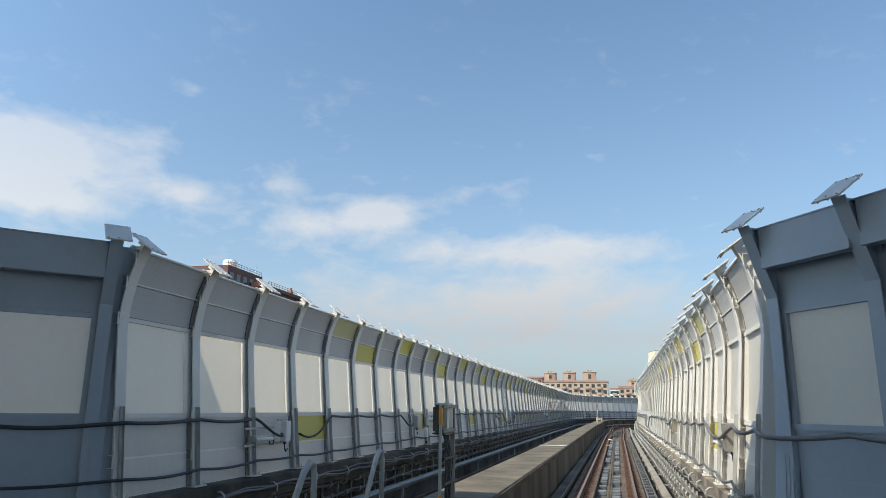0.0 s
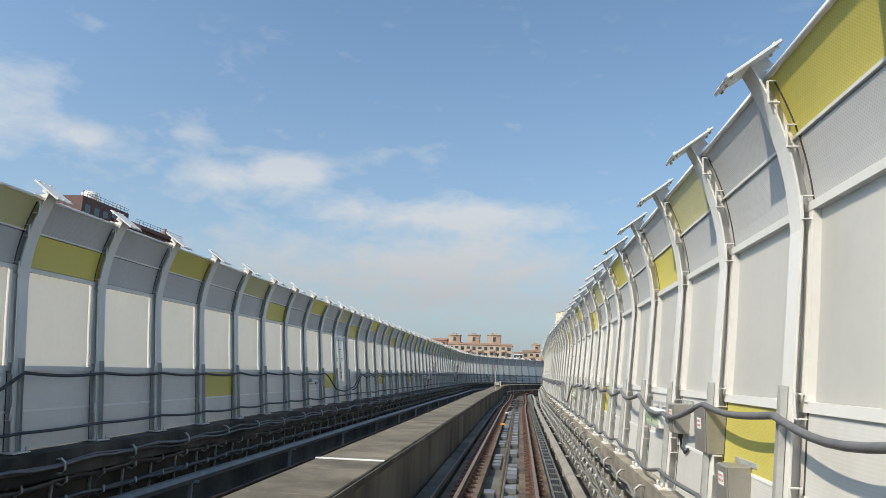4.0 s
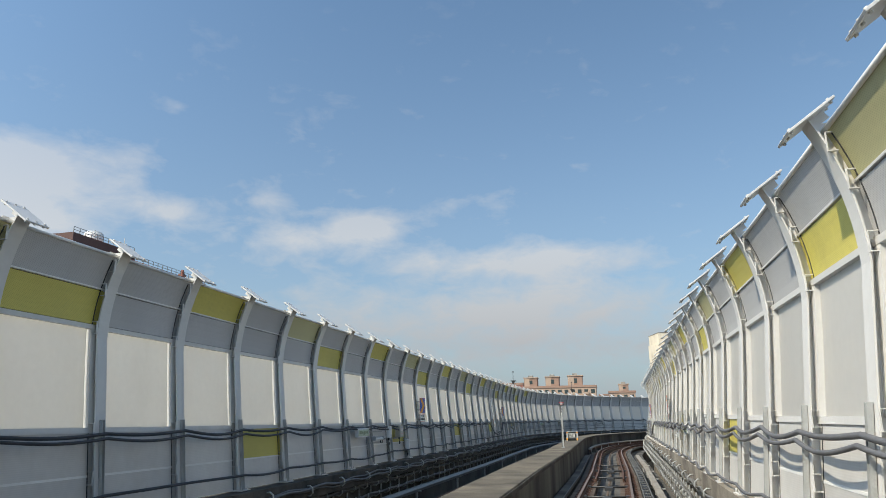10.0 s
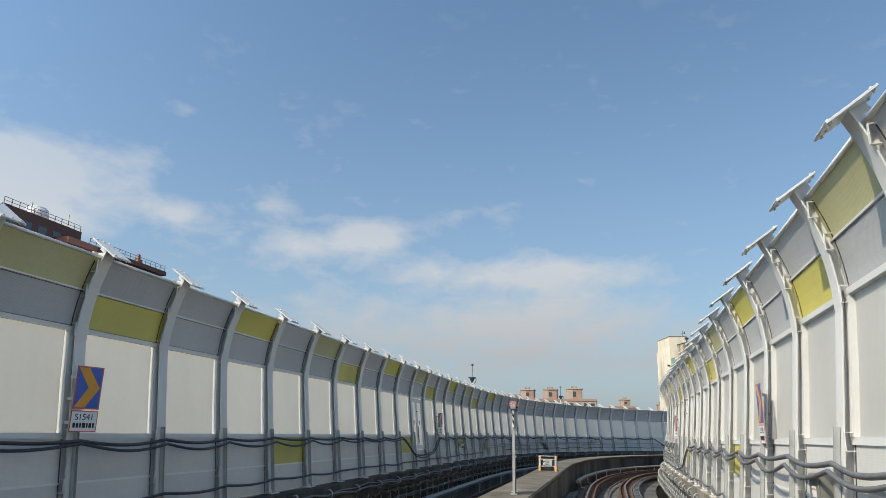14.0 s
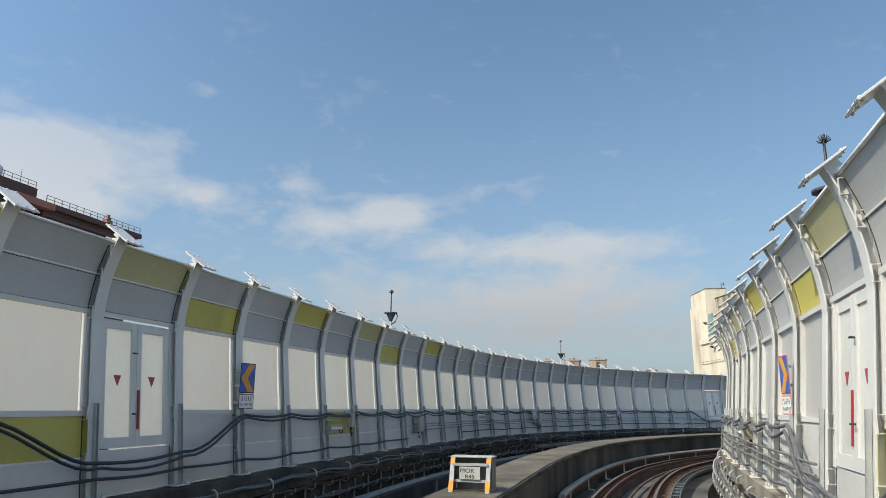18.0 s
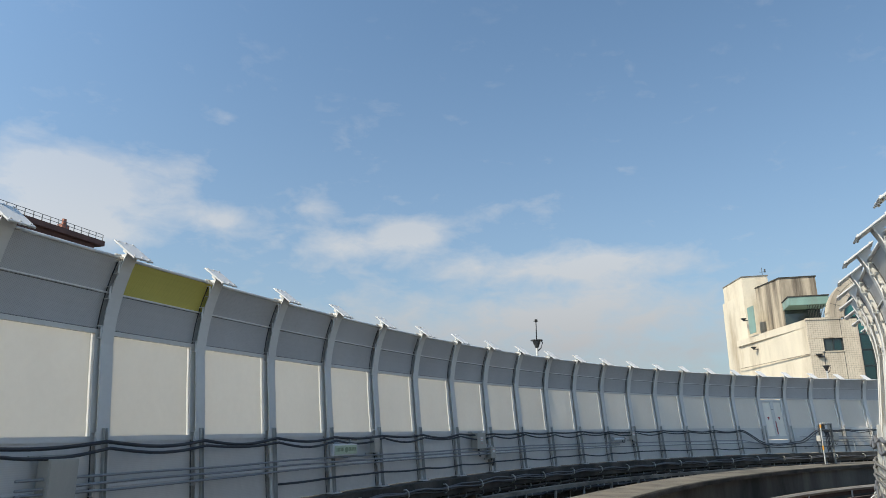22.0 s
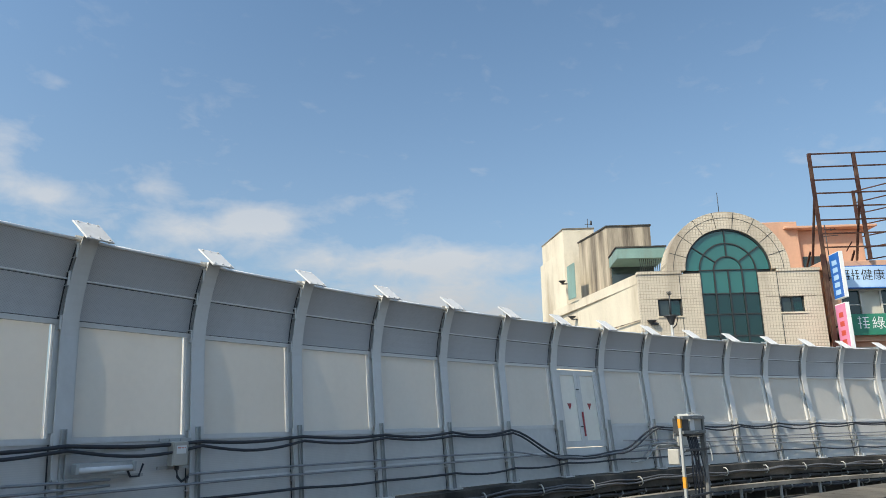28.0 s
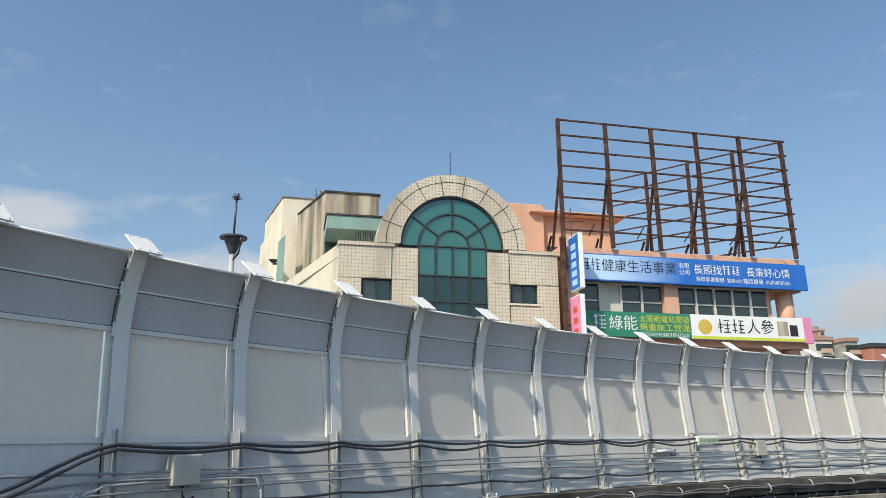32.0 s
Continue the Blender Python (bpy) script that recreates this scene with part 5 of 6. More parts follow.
for x in (-0.145, 0.145):
    for z, mt in ((2.325, M_LAMP_RED), (2.23, M_LAMP_GREEN)):
        part("lamp", bm_tube(bm_new(), [(x, 0.0, z), (x, 0.005, z), (x, 0.05, z)], 0.030, 12), mt, head)
        part("lamp_hood", bm_tube(bm_new(), [(x, 0.012, z), (x, 0.10, z)], 0.038, 12), M_DARK, head)


def ringed_hose(x, y, z0, z1, r):
    """A ribbed flexible conduit that hangs down."""
    n = int((z0 - z1) / 0.018)
    rings = []
    for k in range(n + 1):
        z, q = z0 + (z1 - z0) * k / n, r * (1.0 if k % 2 else 0.84)
        dx = 0.025 * math.sin(k * 0.11 + x * 9)
        rings.append([(x + dx + q * math.cos(a), y + q * math.sin(a), z) for a in np.linspace(0, 2 * math.pi, 9)[:-1]])
    return bm_loft(bm_new(), rings)


for x, y in ((0.0, 0.19), (0.01, 0.29), (0.0, 0.40)):
    part("flexible_conduit", ringed_hose(x, y, 1.60, 0.0, 0.045), M_DARK, t)

# marker stand
t = thing("marker_stand", spot(2.0, 4.25 + shift(2.0), 0.885) @ Matrix.Diagonal((1, 1, 0.84, 1)), "low grey marker stand with orange edges", "marker stand")
for x in (-0.30, 0.30):
    bm = bm_loft(bm_new(), [[(x + a, y + b, z) for a, b in ((-0.035, -0.02), (0.035, -0.02), (0.035, 0.02), (-0.035, 0.02))] for y, z in ((-0.24, 0.0), (-0.06, 0.62))])
    part("leg", bm, M_FRAMEPALE, t)
    for f0, f1 in ((0.05, 0.33), (0.84, 0.99)):
        bm = bm_loft(bm_new(), [[(x + a, -0.24 + 0.18 * f + b, 0.62 * f) for a, b in ((-0.038, -0.024), (0.038, -0.024), (0.038, 0.024), (-0.038, 0.024))] for f in (f0, f1)])
        part("orange_band", bm, M_ORANGE, t, "orange reflective band")
part("top", bm_box(bm_new(), -0.36, -0.08, 0.62, 0.36, 0.30, 0.645, 0.006), M_FRAMEPALE, t)
part("back", bm_box(bm_new(), -0.33, 0.27, 0.0, 0.33, 0.29, 0.619, 0.003), M_FRAME, t)
for x in (-0.34, 0.335):
    part("side", bm_box(bm_new(), x, -0.02, 0.0, x + 0.006, 0.27, 0.618), M_FRAME, t)
for z in (0.20, 0.50):
    part("bar", bm_box(bm_new(), -0.29, -0.15, z - 0.025, 0.29, -0.13, z + 0.025), M_FRAMEPALE, t)
pl = part("plate", bm_box(bm_new(), -0.17, -0.175, 0.23, 0.17, -0.165, 0.46, 0.003), M_BOXPALE, t)
lettering(pl, "MOK", 0.11, pose(-0.04, -0.177, 0.355, 90, 0, 0), M_INK)
lettering(pl, "R45", 0.10, pose(0.0, -0.177, 0.25, 90, 0, 0), M_INK)

# masts that rise behind the barriers: a funnel on a pole and a thin rod with a spiky ball
def mast(m, label, rod=True):
    t = thing("mast", m, label, "mast", "masts behind the barriers")
    part("pole", bm_tube(bm_new(), [(0, 0, 0.0), (0, 0, 4.5)], 0.04, 8), M_GALV, t)
    bm = bm_new()
    for za, zb, ra, rb in ((4.42, 4.66, 0.05, 0.15), (4.66, 4.69, 0.21, 0.21)):
        bm_loft(bm, [[(r * math.cos(a), r * math.sin(a), z) for a in np.linspace(0, 2 * math.pi, 13)[:-1]] for r, z in ((ra, za), (rb, zb))])
    part("funnel", bm, M_DARK, t)
    part("arm", bm_tube(bm_new(), [(0, 0, 4.3), (0.16, 0, 4.40), (0.23, 0, 4.58), (0.18, 0, 4.66)], 0.018, 6), M_DARK, t)
    if not rod:
        return t
    part("rod", bm_tube(bm_new(), [(0, 0, 4.69), (0, 0, 5.36)], 0.018, 6), M_DARK, t)
    rnd = random.Random(5)
    for j in range(26):
        a, e = rnd.uniform(0, 6.28), rnd.uniform(0.0, 1.2)
        bm = bm_tube(bm_new(), [(0, 0, 5.30), (0.09 * math.cos(a) * math.cos(e), 0.09 * math.sin(a) * math.cos(e), 5.32 + 0.10 * math.sin(e))], 0.006, 4)
        part("spike", bm, M_DARK, t)
    return t


for u_ in (6.9, 17.0):
    mast(spot(u_, -0.32, 0.4), "steel mast with a funnel and spiked head behind the outer barrier")
mast(spot(27.95, -0.32, 0.45), "steel mast with a funnel and thin rod behind the outer barrier")
mast(spot(0.7, inner(0.7) + 0.2, 0.20), "steel mast with a funnel and spiked head behind the inner barrier")

# ---- buildings beyond the barriers ----


def prism(bm, pts, z0, z1):
    return bm_loft(bm, [[(x, y, z) for x, y in pts] for z in (z0, z1)])


def wbox(bm, x0, x1, y0, y1, z0, z1, bevel=0.0):
    return bm_box(bm, x0, y0, z0, x1, y1, z1, bevel)


def arc_ring(bm, cx, cz, r0, r1, y0, y1, a0, a1, n):
    """A curved bar in a wall that faces -y."""
    rings = []
    for k in range(n + 1):
        a = a0 + (a1 - a0) * k / n
        c, s = math.cos(a), math.sin(a)
        rings.append([(cx + r0 * c, y0, cz + r0 * s), (cx + r1 * c, y0, cz + r1 * s), (cx + r1 * c, y1, cz + r1 * s), (cx + r0 * c, y1, cz + r0 * s)])
    return bm_loft(bm, rings)


def tiled(name, tile, joint, size, dirt):
    """Small square facade tiles with sunk joints."""
    m = material(name, tile, 0.55, scale=0.7, vary=0.14, dirt=dirt, dirt_at=0.60, streak=0.2)
    n, l = m.node_tree.nodes, m.node_tree.links
    geo = n.new("ShaderNodeNewGeometry")
    sep = n.new("ShaderNodeSeparateXYZ")
    l.new(geo.outputs["Position"], sep.inputs[0])
    lines = []
    for ax in (0, 2):
        f = n.new("ShaderNodeMath")
        f.operation = "FRACT"
        d = n.new("ShaderNodeMath")
        d.operation = "DIVIDE"
        l.new(sep.outputs[ax], d.inputs[0])
        d.inputs[1].default_value = size
        l.new(d.outputs[0], f.inputs[0])
        g = n.new("ShaderNodeMath")
        g.operation = "LESS_THAN"
        l.new(f.outputs[0], g.inputs[0])
        g.inputs[1].default_value = 0.12
        lines.append(g.outputs[0])
    mx = n.new("ShaderNodeMath")
    mx.operation = "MAXIMUM"
    l.new(lines[0], mx.inputs[0])
    l.new(lines[1], mx.inputs[1])
    b = n["Principled BSDF"]
    old = b.inputs["Base Color"].links[0].from_socket
    mix = n.new("ShaderNodeMixRGB")
    l.new(mx.outputs[0], mix.inputs[0])
    l.new(old, mix.inputs[1])
    mix.inputs[2].default_value = (*joint, 1)
    l.new(mix.outputs[0], b.inputs["Base Color"])
    bp = n.new("ShaderNodeBump")
    bp.invert, bp.inputs["Strength"].default_value, bp.inputs["Distance"].default_value = True, 0.6, 0.01
    l.new(mx.outputs[0], bp.inputs["Height"])
    l.new(bp.outputs[0], b.inputs["Normal"])
    return m


def glass(name, color, rough=0.06):
    m = bpy.data.materials.new(name)
    m.use_nodes = True
    b = m.node_tree.nodes["Principled BSDF"]
    b.inputs["Base Color"].default_value, b.inputs["Roughness"].default_value = (*color, 1), rough
    b.inputs["Specular IOR Level"].default_value = 0.9
    n, l = m.node_tree.nodes, m.node_tree.links
    geo = n.new("ShaderNodeNewGeometry")
    no = n.new("ShaderNodeTexNoise")
    no.inputs["Scale"].default_value = 0.8
    bp = n.new("ShaderNodeBump")
    bp.inputs["Strength"].default_value, bp.inputs["Distance"].default_value = 0.08, 0.05
    l.new(geo.outputs["Position"], no.inputs[0])
    l.new(no.outputs[0], bp.inputs["Height"])
    l.new(bp.outputs[0], b.inputs["Normal"])
    return m


M_TILE = tiled("cream_facade_tile", (0.62, 0.54, 0.42), (0.36, 0.30, 0.225), 0.15, (0.27, 0.21, 0.15))
M_PLASTER = material("cream_plaster", (0.68, 0.605, 0.475), 0.8, scale=0.8, vary=0.12, bump=0.15, dirt=(0.38, 0.30, 0.20), dirt_at=0.63, streak=0.3)
M_STAIN = material("black_streaked_plaster", (0.52, 0.44, 0.33), 0.85, scale=2.6, vary=0.2, bump=0.15, dirt=(0.13, 0.105, 0.08), dirt_at=0.50, streak=0.09)
M_GREEN = material("pale_green_metal", (0.21, 0.33, 0.29), 0.5, scale=1.0, vary=0.15, dirt=(0.20, 0.22, 0.17), dirt_at=0.62, streak=0.3)
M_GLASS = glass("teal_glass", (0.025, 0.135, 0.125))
M_GLASSDARK = glass("dark_window_glass", (0.03, 0.045, 0.045))
M_MULLION = material("dark_mullion", (0.03, 0.035, 0.035), 0.5, scale=4, vary=0.1)
M_PEACH = material("peach_render", (0.62, 0.36, 0.24), 0.8, scale=0.6, vary=0.12, bump=0.1, dirt=(0.42, 0.25, 0.17), dirt_at=0.68, streak=0.3)
M_TRUSS = material("rusty_truss_steel", (0.058, 0.028, 0.022), 0.8, scale=2.5, vary=0.5, spec=0.2, dirt=(0.14, 0.085, 0.055), dirt_at=0.60)
M_BRICK = material("reddish_tile_block", (0.33, 0.215, 0.16), 0.8, scale=0.25, vary=0.12, per=0.06)
M_BRICKPALE = material("salmon_tile_block", (0.44, 0.325, 0.245), 0.8, scale=0.25, vary=0.15, per=0.08)
M_BROWN = material("dark_brown_tile", (0.11, 0.055, 0.045), 0.7, scale=0.4, vary=0.2)
M_BROWNRED = material("red_brown_render", (0.38, 0.16, 0.11), 0.75, scale=0.5, vary=0.15)
M_SIGNBLUE = material("blue_sign_sheet", (0.02, 0.14, 0.50), 0.4, scale=0.5, vary=0.1)
M_SIGNPALE = material("pale_blue_sign_sheet", (0.42, 0.62, 0.85), 0.4, scale=0.5, vary=0.08)


def faded_sheet():
    """A printed sheet whose pale blue runs into deep blue along its length."""
    m = material("fading_blue_sign_sheet", (0.5, 0.68, 0.88), 0.4, scale=0.5, vary=0.08)
    n, l = m.node_tree.nodes, m.node_tree.links
    tc, sx, mr, mx = n.new("ShaderNodeTexCoord"), n.new("ShaderNodeSeparateXYZ"), n.new("ShaderNodeMapRange"), n.new("ShaderNodeMixRGB")
    l.new(tc.outputs["Object"], sx.inputs[0])
    mr.inputs[1].default_value, mr.inputs[2].default_value = 1.2, 4.9
    l.new(sx.outputs[0], mr.inputs[0])
    l.new(mr.outputs[0], mx.inputs[0])
    l.new(n["Principled BSDF"].inputs["Base Color"].links[0].from_socket, mx.inputs[1])
    mx.inputs[2].default_value = (0.02, 0.14, 0.50, 1)
    l.new(mx.outputs[0], n["Principled BSDF"].inputs["Base Color"])
    return m


M_SIGNFADE = faded_sheet()
M_SIGNGREEN = material("green_sign_sheet", (0.03, 0.21, 0.13), 0.4, scale=0.6, vary=0.15)
M_SIGNPINK = material("pink_sign_sheet", (0.75, 0.25, 0.42), 0.4, scale=0.6, vary=0.1)
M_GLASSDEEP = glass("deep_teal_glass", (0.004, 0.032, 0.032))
M_WINFRAME = material("pale_window_frame", (0.55, 0.52, 0.46), 0.5, scale=4, vary=0.1)
M_CURTAIN = material("pale_curtain", (0.55, 0.52, 0.44), 0.8, scale=2, vary=0.1)
M_GOLD = material("gold_print", (0.62, 0.42, 0.08), 0.4, scale=3, vary=0.15)
M_LIME = material("lime_print", (0.55, 0.60, 0.05), 0.4, scale=3, vary=0.1)

GZ = GROUND_Z
YF = 61.9

# the cream building with the arched window
t = thing("arched_building", Matrix.Translation((22.6, 68, GZ)), "cream tiled building with a large arched teal window", "building")


def bpart(name, bm, mat, parent, label=""):
    """Parts given in world places under a building."""
    ob = part(name, bm, mat, parent, label)
    base = parent
    m = parent.matrix_world if parent.parent is None else parent.parent.matrix_world
    ob.matrix_local = m.inverted() if parent.parent is None else Matrix()
    return ob


# front wall pieces round the openings
for x0, x1, z0, z1 in ((17.95, 18.88, GZ, 9.62), (18.88, 20.11, 8.29, 9.62), (18.88, 20.11, GZ, 7.38), (20.11, 21.19, GZ, 9.62),
                       (24.14, 25.13, GZ, 9.62), (25.13, 26.34, 8.32, 9.62), (25.13, 26.34, GZ, 7.47), (26.34, 27.27, GZ, 9.62)):
    bpart("front_wall", wbox(bm_new(), x0, x1, YF, YF + 0.35, z0, z1), M_TILE, t)
bm = bm_new()
prism(bm, [(17.97, 62.26), (27.25, 62.26), (27.25, 76.0), (14.45, 76.0)], GZ, 9.2)
bpart("body", bm, M_PLASTER, t, "cream plaster body with stained joints")
for x0, x1 in ((17.90, 20.2), (25.1, 27.32)):
    bpart("coping", wbox(bm_new(), x0, x1, YF - 0.06, YF + 0.4, 9.62, 9.78, 0.01), M_TILE, t)
bm = bm_loft(bm_new(), [[(17.95, 62.3, 9.2), (18.2, 62.3, 9.2), (18.2, 62.3, 9.75), (17.95, 62.3, 9.75)], [(14.55, 74.8, 9.2), (14.8, 74.8, 9.2), (14.8, 74.8, 9.75), (14.55, 74.8, 9.75)]])
bpart("side_parapet", bm, M_PLASTER, t)
for z in (8.28, 5.2, 2.2):
    for x0, x1 in ((17.93, 20.9), (24.4, 27.28)):
        bpart("string_course", wbox(bm_new(), x0, x1, YF - 0.012, YF, z, z + 0.05), M_STAIN, t)
for x in (20.1, 25.1):
    wbox(bm := bm_new(), x - 0.015, x + 0.015, YF - 0.012, YF, GZ, 9.6)
    bpart("wall_joint", bm, M_MULLION, t)
CX, CZ = 22.655, 9.78
bm = arc_ring(bm_new(), CX, CZ, 2.22, 3.17, YF - 0.08, YF + 1.4, 0, math.pi, 40)
bpart("arch_ring", bm, M_TILE, t, "cream tiled arch band")
for a in np.linspace(math.radians(18), math.radians(162), 8):
    bm = bm_new()
    m = Matrix.Translation((CX, YF - 0.085, CZ)) @ Matrix.Rotation(-a, 4, "Y")
    bm_box(bm, 2.24, -0.006, -0.013, 3.16, 0.004, 0.013, 0, m)
    bpart("arch_joint", bm, M_MULLION, t)
bm = arc_ring(bm_new(), CX, CZ, 2.81, 2.835, YF - 0.09, YF - 0.07, 0, math.pi, 40)
bpart("arch_joint", bm, M_MULLION, t)
# glazing, pane by pane
win = bpart("arched_window", arc_ring(bm_new(), CX, CZ, 2.14, 2.22, YF + 0.02, YF + 0.18, 0, math.pi, 36), M_MULLION, t, "dark framed arched window with teal panes")


def wpart(name, bm, mat):
    return bpart(name, bm, mat, win)


angs = [0, math.radians(36), math.radians(90), math.radians(144), math.pi]
for r0, r1, aa in ((1.46, 2.14, angs), (0.74, 1.43, angs), (0.0, 0.70, [0, math.pi])):
    for a0, a1 in zip(aa, aa[1:]):
        wpart("pane", arc_ring(bm_new(), CX, CZ, max(r0, 0.01), r1, YF + 0.10, YF + 0.12, a0, a1, 10), M_GLASS)
for r in (1.445, 0.72):
    wpart("glazing_bar", arc_ring(bm_new(), CX, CZ, r - 0.035, r + 0.035, YF + 0.04, YF + 0.15, 0, math.pi, 30), M_MULLION)
for a in angs[1:-1]:
    m = Matrix.Translation((CX, YF + 0.09, CZ)) @ Matrix.Rotation(-a, 4, "Y")
    wpart("glazing_bar", bm_box(bm_new(), 0.74, -0.05, -0.03, 2.16, 0.05, 0.03, 0, m), M_MULLION)
cols = (21.19, 21.93, 22.655, 23.37, 24.14)
rows_ = (9.78, 8.52, 7.43, 6.3, 5.2, 4.0, 2.8, 1.6, 0.4, -0.8)
# upper panes have bright reflections put into their teal; lower ones are darker
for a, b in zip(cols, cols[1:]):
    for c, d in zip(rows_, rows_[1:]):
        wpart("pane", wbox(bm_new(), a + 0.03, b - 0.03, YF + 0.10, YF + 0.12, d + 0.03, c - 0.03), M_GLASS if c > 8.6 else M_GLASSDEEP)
for x in cols:
    wpart("glazing_bar", wbox(bm_new(), x - 0.03, x + 0.03, YF + 0.03, YF + 0.16, -0.8, 9.75), M_MULLION)
for z in rows_:
    wpart("glazing_bar", wbox(bm_new(), 21.16, 24.17, YF + 0.035, YF + 0.155, z - 0.028, z + 0.028), M_MULLION)
bpart("window_back", wbox(bm_new(), 20.4, 24.9, YF + 0.2, YF + 0.3, -0.8, 11.9), M_MULLION, t)
for x0, x1, z0, z1 in ((18.88, 20.11, 7.38, 8.29), (25.13, 26.34, 7.47, 8.32)):
    w = bpart("window", wbox(wbox(wbox(wbox(bm_new(), x0, x0 + 0.07, YF + 0.12, YF + 0.22, z0, z1), x1 - 0.07, x1, YF + 0.12, YF + 0.22, z0, z1), x0, x1, YF + 0.12, YF + 0.22, z1 - 0.07, z1), x0, x1, YF + 0.12, YF + 0.22, z0, z0 + 0.07), M_MULLION, t, "dark framed casement window")
    third = (x1 - x0 - 0.14) / 2
    for j in range(2):
        a = x0 + 0.07 + j * third
        bpart("pane", wbox(bm_new(), a + 0.01, a + third - 0.01, YF + 0.17, YF + 0.185, z0 + 0.07, z1 - 0.07), M_GLASSDEEP if j else M_GLASSDARK, w)
        bpart("casement", wbox(bm_new(), a - 0.02, a + 0.03, YF + 0.10, YF + 0.2, z0 + 0.05, z1 - 0.05), M_MULLION, w)
    bpart("sill", wbox(bm_new(), x0 - 0.05, x1 + 0.05, YF - 0.05, YF + 0.1, z0 - 0.08, z0), M_PLASTER, w)
# upper blocks
bpart("stained_penthouse", prism(bm_new(), [(17.55, 68.0), (20.25, 68.0), (20.25, 72.0), (16.25, 72.0)], 9.2, 14.0), M_STAIN, t, "rooftop block with black rain streaks")
bpart("rear_block", prism(bm_new(), [(15.35, 73.0), (17.5, 73.0), (17.5, 78.0), (14.2, 78.0)], 9.2, 15.3), M_PLASTER, t)
bpart("rear_block", prism(bm_new(), [(15.33, 73.2), (14.6, 77.9), (14.0, 77.9), (14.75, 74.6)], GZ, 13.7), M_PLASTER, t)
bpart("coping", prism(bm_new(), [(17.50, 67.94), (20.31, 67.94), (20.31, 72.06), (16.18, 72.06)], 14.0, 14.09), M_MOSS, t, "blackened coping")
bpart("coping", prism(bm_new(), [(15.30, 72.95), (17.55, 72.95), (17.55, 78.05), (14.15, 78.05)], 15.3, 15.37), M_CONC_PALE, t)
bpart("roof_flashing", wbox(bm_new(), 17.50, 20.45, 65.25, 68.0, 11.955, 12.03), M_MOSS, t)
bpart("canopy", wbox(bm_new(), 17.55, 20.4, 65.3, 67.98, 11.3, 11.95, 0.02), M_GREEN, t, "pale green metal canopy over a balcony")
bpart("balcony_back", wbox(bm_new(), 17.6, 20.2, 67.6, 67.98, 9.2, 11.29), M_GLASSDARK, t)
for j in range(14):
    bpart("baluster", wbox(bm_new(), 18.9 + 0.11 * j, 18.93 + 0.11 * j, 65.5, 65.53, 10.3, 11.29), M_MULLION, t)
bpart("side_window", bm_loft(bm_new(), [[(15.62, 70.0, 9.9), (15.66, 70.0, 9.9), (15.66, 70.0, 12.2), (15.62, 70.0, 12.2)], [(15.28, 71.3, 9.9), (15.32, 71.3, 9.9), (15.32, 71.3, 12.2), (15.28, 71.3, 12.2)]]), M_GREEN, t)
for z in (4.5, 7.2):
    bm = bm_loft(bm_new(), [[(17.93, 62.0, z), (17.99, 62.0, z), (17.99, 62.0, z + 0.05), (17.93, 62.0, z + 0.05)], [(14.45, 74.9, z), (14.51, 74.9, z), (14.51, 74.9, z + 0.05), (14.45, 74.9, z + 0.05)]])
    bpart("wall_joint", bm, M_STAIN, t)


def lone(name, m, label, category, pieces, group=""):
    t_ = thing(name, m, label, category, group)
    for nm, bm_, mt in pieces:
        part(nm, bm_, mt, t_)
    return t_


lone("lightning_rod", Matrix.Translation((CX, YF + 0.4, 12.93)), "thin lightning rod on top of the arch", "rod", [("rod", bm_tube(bm_new(), [(0, 0, 0), (0, 0, 1.25)], 0.02, 6), M_DARK)])
lone("weather_vane", Matrix.Translation((17.2, 73.6, 15.3)), "small wind sensor on a rooftop block", "sensor", [
    ("pole", bm_tube(bm_new(), [(0, 0, 0), (0, 0, 0.9)], 0.025, 6), M_DARK), ("arm", bm_tube(bm_new(), [(-0.2, 0, 0.5), (0.25, 0, 0.5)], 0.02, 6), M_DARK),
    ("cup", bm_tube(bm_new(), [(0.25, 0, 0.45), (0.25, 0, 0.75)], 0.06, 8), M_DARK)])
for x, y, z in ((15.55, 71.0, 8.6), (15.2, 72.6, 11.3), (18.6, YF, 7.0)):
    lone("wall_lamp", Matrix.Translation((x - 0.15, y - 0.15, z)), "dark floodlight fixed to the building wall", "wall lamp", [
        ("bracket", bm_box(bm_new(), -0.04, -0.04, -0.06, 0.35, 0.2, 0.0), M_DARK), ("head", bm_loft(bm_new(), [[(r * math.cos(a), r * math.sin(a), q) for a in np.linspace(0, 6.283, 11)[:-1]] for r, q in ((0.10, 0.0), (0.26, 0.16))]), M_DARK)], "wall lamps")

# the peach building with its signs
t = thing("peach_building", Matrix.Translation((33.7, 66, GZ)), "peach rendered building with strip windows and shop signs", "building")
YP = 62.0
bpart("body", wbox(bm_new(), 27.6, 37.9, YP + 0.35, 73.0, GZ, 9.6), M_PEACH, t)
bm = bm_new()
wbox(bm, 27.4, 39.35, YP - 0.1, 73.2, 9.62, 10.08, 0.02)
bpart("roof_slab", bm, M_PEACH, t, "peach roof slab with a weathered edge")
bpart("floor_slab", wbox(bm_new(), 27.6, 39.3, YP, 73.0, 5.9, 6.3), M_PEACH, t)
bpart("balcony_slab", wbox(bm_new(), 37.9, 39.3, YP, 73.0, 8.55, 9.6), M_PEACH, t)
for z0, z1 in ((GZ, 5.9), (6.3, 8.55)):
    bpart("round_column", bm_tube(bm_new(), [(38.7, YP + 0.45, z0), (38.7, YP + 0.45, z1)], 0.38, 20), M_PEACH, t)
